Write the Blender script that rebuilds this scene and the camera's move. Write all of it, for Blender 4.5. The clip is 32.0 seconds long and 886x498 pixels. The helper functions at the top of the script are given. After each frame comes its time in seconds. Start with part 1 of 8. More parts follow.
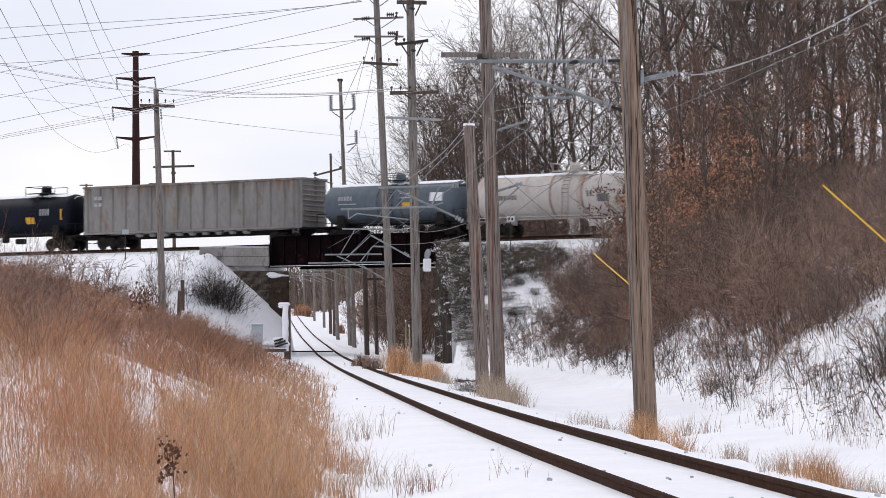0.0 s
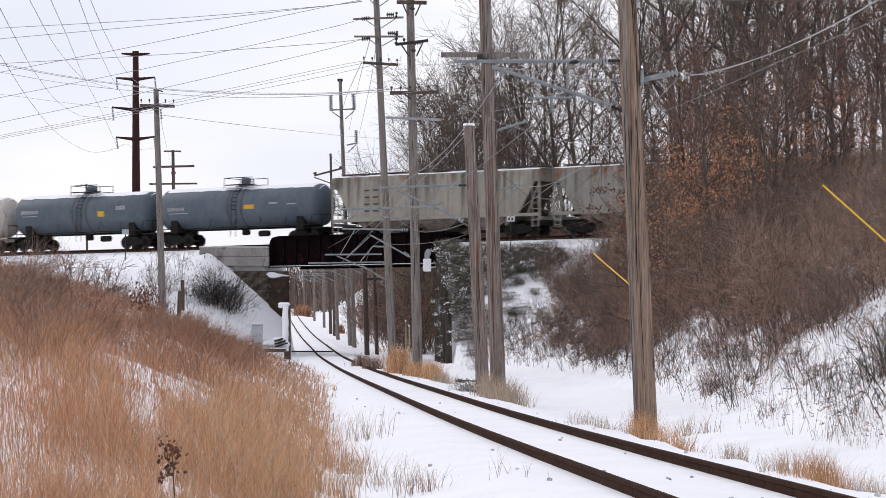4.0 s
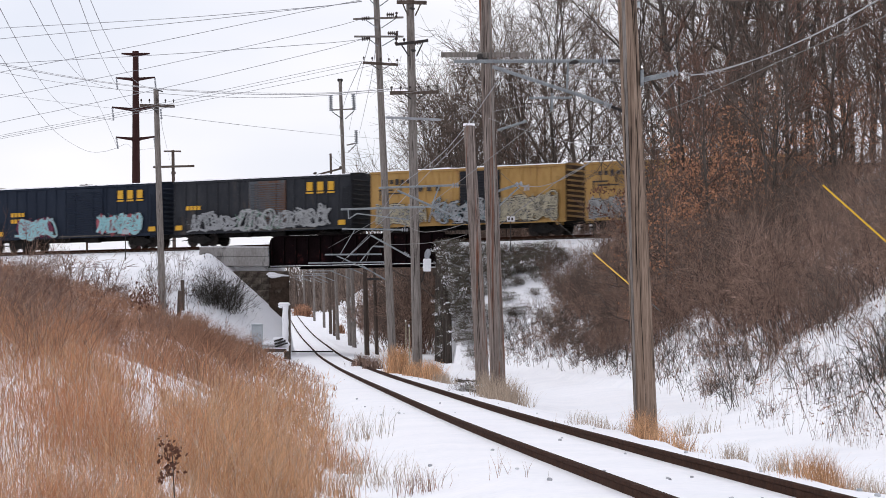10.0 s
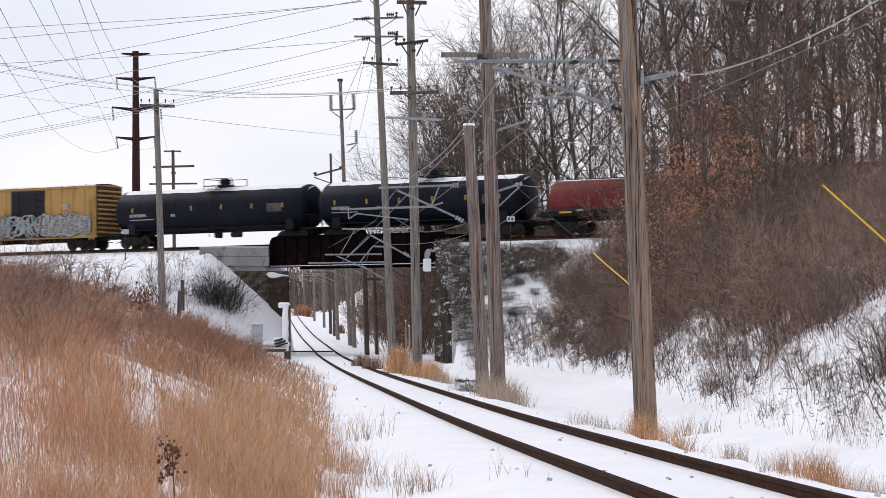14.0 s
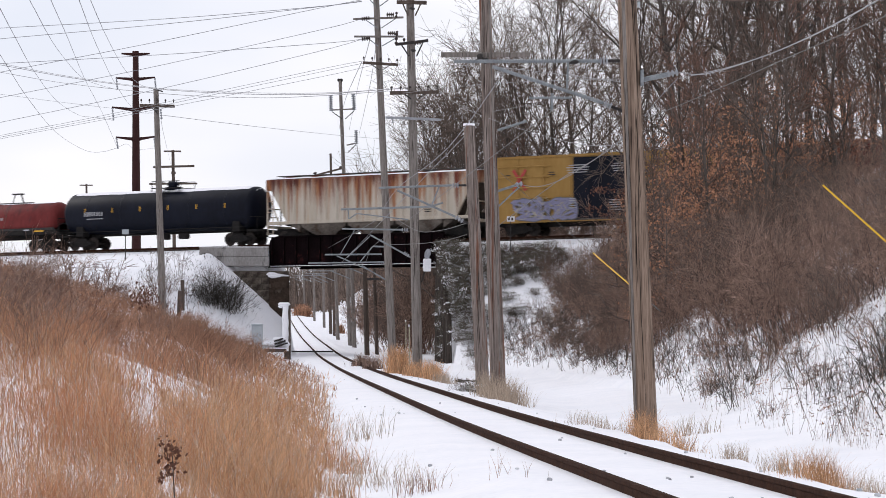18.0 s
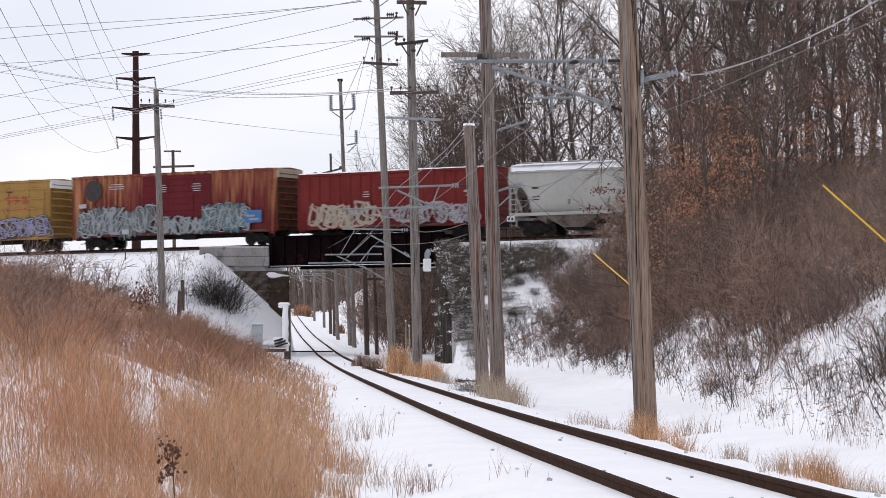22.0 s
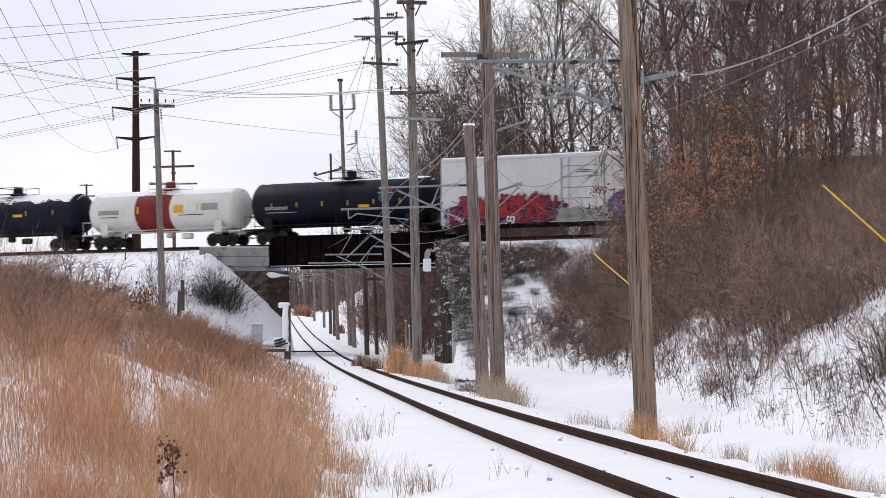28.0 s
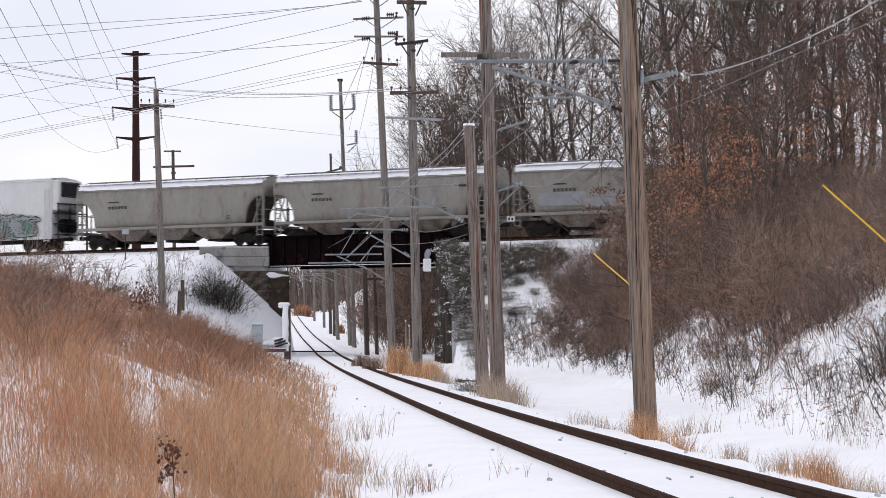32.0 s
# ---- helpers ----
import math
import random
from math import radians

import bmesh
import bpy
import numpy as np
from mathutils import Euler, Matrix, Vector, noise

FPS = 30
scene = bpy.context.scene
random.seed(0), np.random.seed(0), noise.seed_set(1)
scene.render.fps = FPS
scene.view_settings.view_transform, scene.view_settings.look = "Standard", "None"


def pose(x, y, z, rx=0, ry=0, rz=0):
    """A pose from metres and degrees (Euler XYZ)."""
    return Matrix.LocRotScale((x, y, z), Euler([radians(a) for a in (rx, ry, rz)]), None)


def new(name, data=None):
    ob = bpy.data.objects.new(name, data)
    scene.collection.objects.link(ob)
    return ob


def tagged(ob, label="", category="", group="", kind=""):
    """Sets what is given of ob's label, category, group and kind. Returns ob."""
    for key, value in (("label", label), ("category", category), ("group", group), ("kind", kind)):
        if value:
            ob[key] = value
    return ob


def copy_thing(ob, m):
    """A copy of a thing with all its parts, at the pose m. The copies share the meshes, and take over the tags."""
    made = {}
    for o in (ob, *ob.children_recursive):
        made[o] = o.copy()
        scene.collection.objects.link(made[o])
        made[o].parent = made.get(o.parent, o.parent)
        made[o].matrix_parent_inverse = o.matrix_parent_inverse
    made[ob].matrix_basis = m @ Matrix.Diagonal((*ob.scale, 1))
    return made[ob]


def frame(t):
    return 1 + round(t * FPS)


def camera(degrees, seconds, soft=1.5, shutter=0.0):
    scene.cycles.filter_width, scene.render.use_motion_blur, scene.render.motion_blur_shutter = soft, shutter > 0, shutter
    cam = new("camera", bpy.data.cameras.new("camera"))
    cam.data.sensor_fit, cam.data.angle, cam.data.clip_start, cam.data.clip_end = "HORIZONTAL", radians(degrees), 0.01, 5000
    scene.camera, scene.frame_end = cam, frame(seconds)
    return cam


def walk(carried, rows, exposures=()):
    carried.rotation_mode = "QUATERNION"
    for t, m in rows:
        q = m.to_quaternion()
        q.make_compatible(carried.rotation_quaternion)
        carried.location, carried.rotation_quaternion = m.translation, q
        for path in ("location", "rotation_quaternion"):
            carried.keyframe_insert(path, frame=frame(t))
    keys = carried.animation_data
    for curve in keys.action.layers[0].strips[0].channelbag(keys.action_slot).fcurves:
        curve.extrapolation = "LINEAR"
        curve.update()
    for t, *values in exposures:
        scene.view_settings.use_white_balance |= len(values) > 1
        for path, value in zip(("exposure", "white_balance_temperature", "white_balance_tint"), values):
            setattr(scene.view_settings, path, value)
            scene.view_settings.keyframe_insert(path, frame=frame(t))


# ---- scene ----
# The camera stands still on a tripod beside the lower line.
cam = camera(18.0, 32.0, soft=0.8, shutter=0.4)
EYE = pose(0, 0, 1.5, 92.13, 0, 0)
walk(cam, [(0.0, EYE), (32.0, EYE)], exposures=[(0.0, 0.0), (32.0, 0.0)])

# ---- light: a bright overcast winter sky ----
SUN_EL, SUN_AZ = radians(34), radians(310)
world = bpy.data.worlds.new("overcast_sky")
scene.world = world
world.use_nodes = True
wn, wl = world.node_tree.nodes, world.node_tree.links
wn.clear()
w_out, w_bg = wn.new("ShaderNodeOutputWorld"), wn.new("ShaderNodeBackground")
w_sky, w_mix = wn.new("ShaderNodeTexSky"), wn.new("ShaderNodeMix")
w_noise, w_ramp, w_co = wn.new("ShaderNodeTexNoise"), wn.new("ShaderNodeValToRGB"), wn.new("ShaderNodeTexCoord")
w_map, w_dim = wn.new("ShaderNodeMapping"), wn.new("ShaderNodeVectorMath")
w_sky.sky_type, w_sky.sun_disc, w_sky.sun_elevation, w_sky.sun_rotation = "NISHITA", False, SUN_EL, SUN_AZ
w_dim.operation = "SCALE"
w_dim.inputs["Scale"].default_value = 0.10
w_map.inputs["Scale"].default_value = (2.0, 2.0, 7.0)
w_noise.inputs["Scale"].default_value, w_noise.inputs["Detail"].default_value = 2.2, 3.0
w_ramp.color_ramp.elements[0].position, w_ramp.color_ramp.elements[0].color = 0.36, (0.815, 0.84, 0.95, 1)
w_ramp.color_ramp.elements[1].position, w_ramp.color_ramp.elements[1].color = 0.60, (0.995, 0.98, 1.04, 1)
w_mix.data_type, w_mix.inputs["Factor"].default_value = "RGBA", 0.90
wl.new(w_co.outputs["Generated"], w_map.inputs["Vector"])
wl.new(w_map.outputs["Vector"], w_noise.inputs["Vector"])
wl.new(w_noise.outputs["Fac"], w_ramp.inputs["Fac"])
wl.new(w_sky.outputs["Color"], w_dim.inputs[0])
wl.new(w_dim.outputs["Vector"], w_mix.inputs["A"])
wl.new(w_ramp.outputs["Color"], w_mix.inputs["B"])
wl.new(w_mix.outputs["Result"], w_bg.inputs["Color"])
w_bg.inputs["Strength"].default_value = 1.04
wl.new(w_bg.outputs["Background"], w_out.inputs["Surface"])

sun_data = bpy.data.lights.new("sun", "SUN")
sun_data.energy, sun_data.angle, sun_data.color = 0.9, radians(20), (1.0, 0.96, 0.92)
sun = new("sun", sun_data)
sun.rotation_euler = (radians(90) - SUN_EL, 0, radians(180) - SUN_AZ)
sun.location = (0, 0, 80)

# ---- materials ----


def surface(name, a, b, scale=3.0, rough=0.8, metal=0.0, fine=40.0, bump=0.3, spots=None, spot_at=0.6, spot_scale=1.5,
            stretch=(1, 1, 1), vary=0.0, island=0.0, bump_scale=None, spec=0.15, cracks=None, runs=()):
    """A procedural surface: two tones at two scales, spots of a third (rust, snow, dirt) and a fine relief."""
    m = bpy.data.materials.new(name)
    m.use_nodes = True
    n, l = m.node_tree.nodes, m.node_tree.links
    bsdf = n["Principled BSDF"]
    co, mp = n.new("ShaderNodeTexCoord"), n.new("ShaderNodeMapping")
    mp.inputs["Scale"].default_value = stretch
    l.new(co.outputs["Object"], mp.inputs["Vector"])
    n1, n2 = n.new("ShaderNodeTexNoise"), n.new("ShaderNodeTexNoise")
    n1.inputs["Scale"].default_value, n1.inputs["Detail"].default_value = scale, 6
    n2.inputs["Scale"].default_value, n2.inputs["Detail"].default_value = fine, 4
    for q in (n1, n2):
        l.new(mp.outputs["Vector"], q.inputs["Vector"])
    blend = n.new("ShaderNodeMath")
    blend.operation = "MULTIPLY_ADD"
    blend.inputs[1].default_value = 0.45
    l.new(n2.outputs["Fac"], blend.inputs[0])
    half = n.new("ShaderNodeMath")
    half.operation = "MULTIPLY"
    half.inputs[1].default_value = 0.55
    l.new(n1.outputs["Fac"], half.inputs[0])
    l.new(half.outputs[0], blend.inputs[2])
    ramp = n.new("ShaderNodeValToRGB")
    ramp.color_ramp.elements[0].position, ramp.color_ramp.elements[0].color = 0.36, (*a, 1)
    ramp.color_ramp.elements[1].position, ramp.color_ramp.elements[1].color = 0.64, (*b, 1)
    l.new(blend.outputs[0], ramp.inputs["Fac"])
    colour = ramp.outputs["Color"]
    if spots:
        n3, r3, mx = n.new("ShaderNodeTexNoise"), n.new("ShaderNodeValToRGB"), n.new("ShaderNodeMix")
        n3.inputs["Scale"].default_value, n3.inputs["Detail"].default_value, n3.inputs["Roughness"].default_value = spot_scale, 8, 0.65
        l.new(mp.outputs["Vector"], n3.inputs["Vector"])
        r3.color_ramp.elements[0].position, r3.color_ramp.elements[1].position = spot_at - 0.04, spot_at + 0.05
        l.new(n3.outputs["Fac"], r3.inputs["Fac"])
        mx.data_type = "RGBA"
        mx.inputs["B"].default_value = (*spots, 1)
        l.new(r3.outputs["Color"], mx.inputs["Factor"])
        l.new(colour, mx.inputs["A"])
        colour = mx.outputs["Result"]
    if cracks:
        # long thin drying cracks along the grain
        n5, r5, m5, mp5 = n.new("ShaderNodeTexNoise"), n.new("ShaderNodeValToRGB"), n.new("ShaderNodeMix"), n.new("ShaderNodeMapping")
        mp5.inputs["Scale"].default_value = (26, 26, 0.55)
        l.new(co.outputs["Object"], mp5.inputs["Vector"])
        n5.inputs["Scale"].default_value, n5.inputs["Detail"].default_value = 1.0, 3
        l.new(mp5.outputs["Vector"], n5.inputs["Vector"])
        r5.color_ramp.elements[0].position, r5.color_ramp.elements[1].position = 0.64, 0.68
        l.new(n5.outputs["Fac"], r5.inputs["Fac"])
        m5.data_type = "RGBA"
        m5.inputs["B"].default_value = (*cracks, 1)
        l.new(r5.outputs["Color"], m5.inputs["Factor"])
        l.new(colour, m5.inputs["A"])
        colour = m5.outputs["Result"]
    for run_colour, run_top, run_depth, run_at, run_wide in runs:
        # streaks that start at a seam and run down, thinning out with their depth
        n6, mp6, sep, g6, a6, r6, m6 = (n.new("ShaderNode" + q) for q in ("TexNoise", "Mapping", "SeparateXYZ", "MapRange", "Math", "ValToRGB", "Mix"))
        mp6.inputs["Scale"].default_value = (run_wide, 0.6, 0.10)
        mp6.inputs["Location"].default_value = (run_at * 37, run_depth * 11, 0)
        l.new(co.outputs["Object"], mp6.inputs["Vector"])
        n6.inputs["Scale"].default_value, n6.inputs["Detail"].default_value, n6.inputs["Roughness"].default_value = 1.0, 7, 0.62
        l.new(mp6.outputs["Vector"], n6.inputs["Vector"])
        l.new(co.outputs["Object"], sep.inputs[0])
        l.new(sep.outputs["Z"], g6.inputs["Value"])
        g6.inputs["From Min"].default_value, g6.inputs["From Max"].default_value = run_top - run_depth, run_top
        g6.inputs["To Min"].default_value, g6.inputs["To Max"].default_value = -0.16, 0.05
        a6.operation = "ADD"
        l.new(n6.outputs["Fac"], a6.inputs[0])
        l.new(g6.outputs["Result"], a6.inputs[1])
        r6.color_ramp.elements[0].position, r6.color_ramp.elements[1].position = run_at - 0.05, run_at + 0.08
        l.new(a6.outputs[0], r6.inputs["Fac"])
        m6.data_type = "RGBA"
        m6.inputs["B"].default_value = (*run_colour, 1)
        l.new(r6.outputs["Color"], m6.inputs["Factor"])
        l.new(colour, m6.inputs["A"])
        colour = m6.outputs["Result"]
    if vary or island:
        hsv = n.new("ShaderNodeHueSaturation")
        rng = n.new("ShaderNodeMapRange")
        if island:
            src = n.new("ShaderNodeNewGeometry").outputs["Random Per Island"]
        else:
            src = n.new("ShaderNodeObjectInfo").outputs["Random"]
        k = island or vary
        rng.inputs["To Min"].default_value, rng.inputs["To Max"].default_value = 1 - k, 1 + k
        l.new(src, rng.inputs["Value"])
        l.new(rng.outputs["Result"], hsv.inputs["Value"])
        l.new(colour, hsv.inputs["Color"])
        colour = hsv.outputs["Color"]
    l.new(colour, bsdf.inputs["Base Color"])
    bsdf.inputs["Roughness"].default_value, bsdf.inputs["Metallic"].default_value = rough, metal
    bsdf.inputs["Specular IOR Level"].default_value = spec
    if bump:
        bp = n.new("ShaderNodeBump")
        bp.inputs["Strength"].default_value, bp.inputs["Distance"].default_value = bump, 0.03
        if bump_scale:
            n4 = n.new("ShaderNodeTexNoise")
            n4.inputs["Scale"].default_value, n4.inputs["Detail"].default_value = bump_scale, 5
            l.new(mp.outputs["Vector"], n4.inputs["Vector"])
            l.new(n4.outputs["Fac"], bp.inputs["Height"])
        else:
            l.new(blend.outputs[0], bp.inputs["Height"])
        l.new(bp.outputs["Normal"], bsdf.inputs["Normal"])
    return m


SNOW = surface("snow", (0.82, 0.83, 0.87), (0.91, 0.905, 0.93), 0.6, 0.75, fine=9, bump=0.8, spots=(0.55, 0.50, 0.47), spot_at=0.72, spot_scale=2.5, spec=0.2)
SNOW_CAP = surface("snow_cap", (0.80, 0.80, 0.84), (0.88, 0.88, 0.90), 2, 0.8, bump=0.3, spec=0.2)
RAIL_SIDE = surface("rusty_rail", (0.022, 0.010, 0.0065), (0.052, 0.024, 0.015), 4, 0.9, 0.0, 30, 0.4, spec=0.05)
POLE_GREY = surface("weathered_pole_wood", (0.112, 0.097, 0.087), (0.285, 0.255, 0.232), 3.0, 0.9, 0, 14, 1.0, (0.050, 0.040, 0.036), 0.62, 2.0, (7, 7, 0.4), cracks=(0.045, 0.038, 0.034))
POLE_BROWN = surface("brown_pole_wood", (0.125, 0.085, 0.062), (0.360, 0.265, 0.202), 3.0, 0.9, 0, 14, 1.0, (0.050, 0.036, 0.028), 0.61, 1.6, (7, 7, 0.22), cracks=(0.028, 0.020, 0.016))
POLE_RED = surface("reddish_pole_wood", (0.090, 0.070, 0.060), (0.330, 0.275, 0.245), 3.0, 0.9, 0, 14, 1.0, (0.17, 0.075, 0.048), 0.60, 1.3, (7, 7, 0.22), cracks=(0.035, 0.024, 0.020))
CRACK = surface("open_crack", (0.012, 0.010, 0.009), (0.035, 0.027, 0.022), 6, 0.95, 0, 30, 0)
POLE_DARK = surface("dark_pole_wood", (0.05, 0.038, 0.03), (0.13, 0.10, 0.085), 2.0, 0.9, 0, 14, 0.7, stretch=(6, 6, 0.5))
WEATHER_STEEL = surface("weathering_steel", (0.026, 0.0105, 0.0095), (0.050, 0.020, 0.018), 0.5, 0.8, 0.1, 6, 0.2)
GALV = surface("galvanised_steel", (0.16, 0.175, 0.185), (0.29, 0.312, 0.322), 4, 0.6, 0.3, 30, 0.15)
DARK_STEEL = surface("dark_steel", (0.030, 0.028, 0.028), (0.065, 0.058, 0.055), 3, 0.6, 0.4, 25, 0.3)
WIRE = surface("wire_metal", (0.24, 0.24, 0.25), (0.36, 0.36, 0.38), 2, 0.6, 0.5, 20, 0)
WIRE_LIGHT = surface("bare_cable", (0.14, 0.135, 0.13), (0.22, 0.215, 0.21), 2, 0.6, 0.4, 20, 0)
PORCELAIN = surface("brown_porcelain", (0.025, 0.018, 0.016), (0.05, 0.035, 0.03), 4, 0.3, 0, 20, 0)
GREY_INSULATOR = surface("grey_polymer", (0.22, 0.23, 0.25), (0.33, 0.34, 0.36), 4, 0.5, 0, 20, 0)
CONCRETE = surface("weathered_concrete", (0.23, 0.215, 0.205), (0.36, 0.345, 0.335), 1.0, 0.92, 0, 14, 0.6, (0.11, 0.10, 0.095), 0.62, 0.9, (1, 1, 0.5))
STONE = surface("dark_stone", (0.075, 0.062, 0.050), (0.175, 0.147, 0.120), 1.6, 0.95, 0, 12, 1.0, (0.040, 0.031, 0.025), 0.55, 0.7, vary=0.16)
STONE_DARK = surface("deep_brown_stone", (0.020, 0.014, 0.011), (0.065, 0.045, 0.033), 1.2, 0.95, 0, 8, 1.0, (0.10, 0.08, 0.065), 0.66, 1.0)
GIRDER = surface("rusted_girder", (0.003, 0.002, 0.0025), (0.010, 0.005, 0.0055), 0.8, 0.8, 0.1, 10, 0.5, (0.040, 0.012, 0.012), 0.62, 0.9, spec=0.03)
ICE = surface("icy_lump", (0.34, 0.35, 0.36), (0.66, 0.67, 0.69), 6, 0.9, 0, 30, 0.8, island=0.3)
PILE_WOOD = surface("creosoted_pile_wood", (0.022, 0.018, 0.015), (0.075, 0.060, 0.050), 2.0, 0.9, 0, 14, 0.7, stretch=(6, 6, 0.5))
TIE_WOOD = surface("old_tie_wood", (0.05, 0.04, 0.035), (0.11, 0.09, 0.075), 3, 0.95, 0, 20, 0.7)
GUARD_YELLOW = surface("guy_guard_yellow", (0.62, 0.36, 0.03), (0.78, 0.47, 0.05), 3, 0.5, 0, 20, 0.1)
SIGN_WHITE = surface("sign_white", (0.62, 0.62, 0.64), (0.74, 0.74, 0.76), 3, 0.6, 0, 20, 0.1)
BOX_GREY = surface("cabinet_grey", (0.33, 0.36, 0.38), (0.43, 0.46, 0.48), 2, 0.5, 0.2, 20, 0.15)
BARK = surface("grey_brown_bark", (0.040, 0.033, 0.029), (0.135, 0.113, 0.098), 3, 0.95, 0, 22, 0.8, stretch=(3, 3, 0.6), vary=0.3)
TWIG = surface("brown_twigs", (0.150, 0.098, 0.076), (0.330, 0.226, 0.178), 2, 0.95, 0, 12, 0, island=0.8)
TWIG_STEM = surface("brown_stems", (0.088, 0.051, 0.039), (0.220, 0.135, 0.103), 2, 0.95, 0, 12, 0, island=0.5)
TWIG_TREE = surface("grey_twigs", (0.077, 0.058, 0.047), (0.200, 0.154, 0.128), 2, 0.95, 0, 12, 0, island=0.4)
TWIG_DARK = surface("dark_twigs", (0.028, 0.024, 0.021), (0.080, 0.072, 0.062), 2, 0.95, 0, 12, 0, island=0.3)
GRASS_TAN = surface("tan_dry_grass", (0.38, 0.205, 0.103), (0.64, 0.400, 0.235), 0.35, 0.9, 0, 2.0, 0, island=0.50)
GRASS_RUST = surface("rusty_dry_grass", (0.33, 0.142, 0.072), (0.53, 0.262, 0.145), 0.35, 0.9, 0, 2.0, 0, island=0.45)
GRASS_PALE = surface("pale_dry_grass", (0.34, 0.265, 0.20), (0.54, 0.445, 0.355), 0.5, 0.9, 0, 3.0, 0, island=0.30)
WEED = surface("brown_weeds", (0.185, 0.094, 0.058), (0.430, 0.240, 0.155), 0.4, 0.95, 0, 3.0, 0, island=0.65)
LEAF_RUST = surface("rust_dead_leaves", (0.29, 0.135, 0.078), (0.50, 0.265, 0.160), 0.8, 0.8, 0, 5.0, 0, island=0.35)
LEAF_DARK = surface("dark_dead_leaves", (0.085, 0.038, 0.026), (0.165, 0.080, 0.052), 0.8, 0.8, 0, 5.0, 0, island=0.3)
EVERGREEN = surface("dark_evergreen_needles", (0.090, 0.090, 0.070), (0.220, 0.212, 0.172), 1.0, 0.9, 0, 6.0, 0, island=0.4)

# ---- mesh helpers ----


class Geo:
    """Vertices and faces of one part."""

    def __init__(self):
        self.v, self.f = [], []

    def add(self, verts, faces):
        o = len(self.v)
        self.v.extend(tuple(p) for p in verts)
        self.f.extend(tuple(i + o for i in q) for q in faces)
        return self

    def box(self, c, s, b=0.0, m=None):
        """A box of size s about c, its edges chamfered by b."""
        hx, hy, hz = s[0] / 2, s[1] / 2, s[2] / 2
        if b <= 0:
            vs = [(x, y, z) for x in (-hx, hx) for y in (-hy, hy) for z in (-hz, hz)]
            fs = [(0, 1, 3, 2), (4, 6, 7, 5), (0, 4, 5, 1), (2, 3, 7, 6), (0, 2, 6, 4), (1, 5, 7, 3)]
        else:
            b = min(b, hx * 0.9, hy * 0.9, hz * 0.9)
            vs, fs, key = [], [], {}
            for x in (-1, 1):
                for y in (-1, 1):
                    for z in (-1, 1):
                        for axis in range(3):
                            key[x, y, z, axis] = len(vs)
                            vs.append((x * (hx - (axis != 0) * b), y * (hy - (axis != 1) * b), z * (hz - (axis != 2) * b)))
            sg = (-1, 1)
            for axis in range(3):
                o = [i for i in range(3) if i != axis]
                for e in sg:
                    q = []
                    for p, r in ((-1, -1), (1, -1), (1, 1), (-1, 1)):
                        k = [0, 0, 0]
                        k[axis], k[o[0]], k[o[1]] = e, p, r
                        q.append(key[k[0], k[1], k[2], axis])
                    flip = (e > 0) == (axis == 1)
                    fs.append(tuple(reversed(q)) if flip else tuple(q))
            for axis in range(3):
                o = [i for i in range(3) if i != axis]
                for p in sg:
                    for r in sg:
                        k0, k1 = [0, 0, 0], [0, 0, 0]
                        k0[axis], k1[axis] = -1, 1
                        k0[o[0]] = k1[o[0]] = p
                        k0[o[1]] = k1[o[1]] = r
                        fs.append((key[k0[0], k0[1], k0[2], o[0]], key[k1[0], k1[1], k1[2], o[0]],
                                   key[k1[0], k1[1], k1[2], o[1]], key[k0[0], k0[1], k0[2], o[1]]))
            for x in sg:
                for y in sg:
                    for z in sg:
                        fs.append((key[x, y, z, 0], key[x, y, z, 1], key[x, y, z, 2]))
        if m is not None:
            vs = [m @ Vector(p) for p in vs]
        return self.add([(p[0] + c[0], p[1] + c[1], p[2] + c[2]) for p in vs], fs)

    def tube(self, pts, radii, n=6, caps=True):
        """A round bar along pts, radii one number or one for each point."""
        pts = [Vector(p) for p in pts]
        if isinstance(radii, (int, float)):
            radii = [radii] * len(pts)
        vs, fs = [], []
        for i, p in enumerate(pts):
            d = (pts[min(i + 1, len(pts) - 1)] - pts[max(i - 1, 0)]).normalized()
            a = d.cross(Vector((0, 0, 1)) if abs(d.z) < 0.9 else Vector((1, 0, 0))).normalized()
            b = d.cross(a)
            for k in range(n):
                t = 2 * math.pi * k / n
                vs.append(p + (a * math.cos(t) + b * math.sin(t)) * radii[i])
        for i in range(len(pts) - 1):
            for k in range(n):
                j = (k + 1) % n
                fs.append((i * n + k, i * n + j, (i + 1) * n + j, (i + 1) * n + k))
        if caps:
            fs.append(tuple(reversed(range(n))))
            fs.append(tuple((len(pts) - 1) * n + k for k in range(n)))
        return self.add(vs, fs)

    def prism(self, outline, y0, y1):
        """The outline in x, z drawn out from y0 to y1."""
        n = len(outline)
        vs = [(x, y0, z) for x, z in outline] + [(x, y1, z) for x, z in outline]
        fs = [(i, (i + 1) % n, n + (i + 1) % n, n + i) for i in range(n)]
        fs += [tuple(reversed(range(n))), tuple(range(n, 2 * n))]
        return self.add(vs, fs)

    def prism_x(self, outline, x0, x1):
        """The outline in y, z drawn out from x0 to x1."""
        n = len(outline)
        vs = [(x0, y, z) for y, z in outline] + [(x1, y, z) for y, z in outline]
        fs = [(i, (i + 1) % n, n + (i + 1) % n, n + i) for i in range(n)]
        fs += [tuple(reversed(range(n))), tuple(range(n, 2 * n))]
        return self.add(vs, fs)

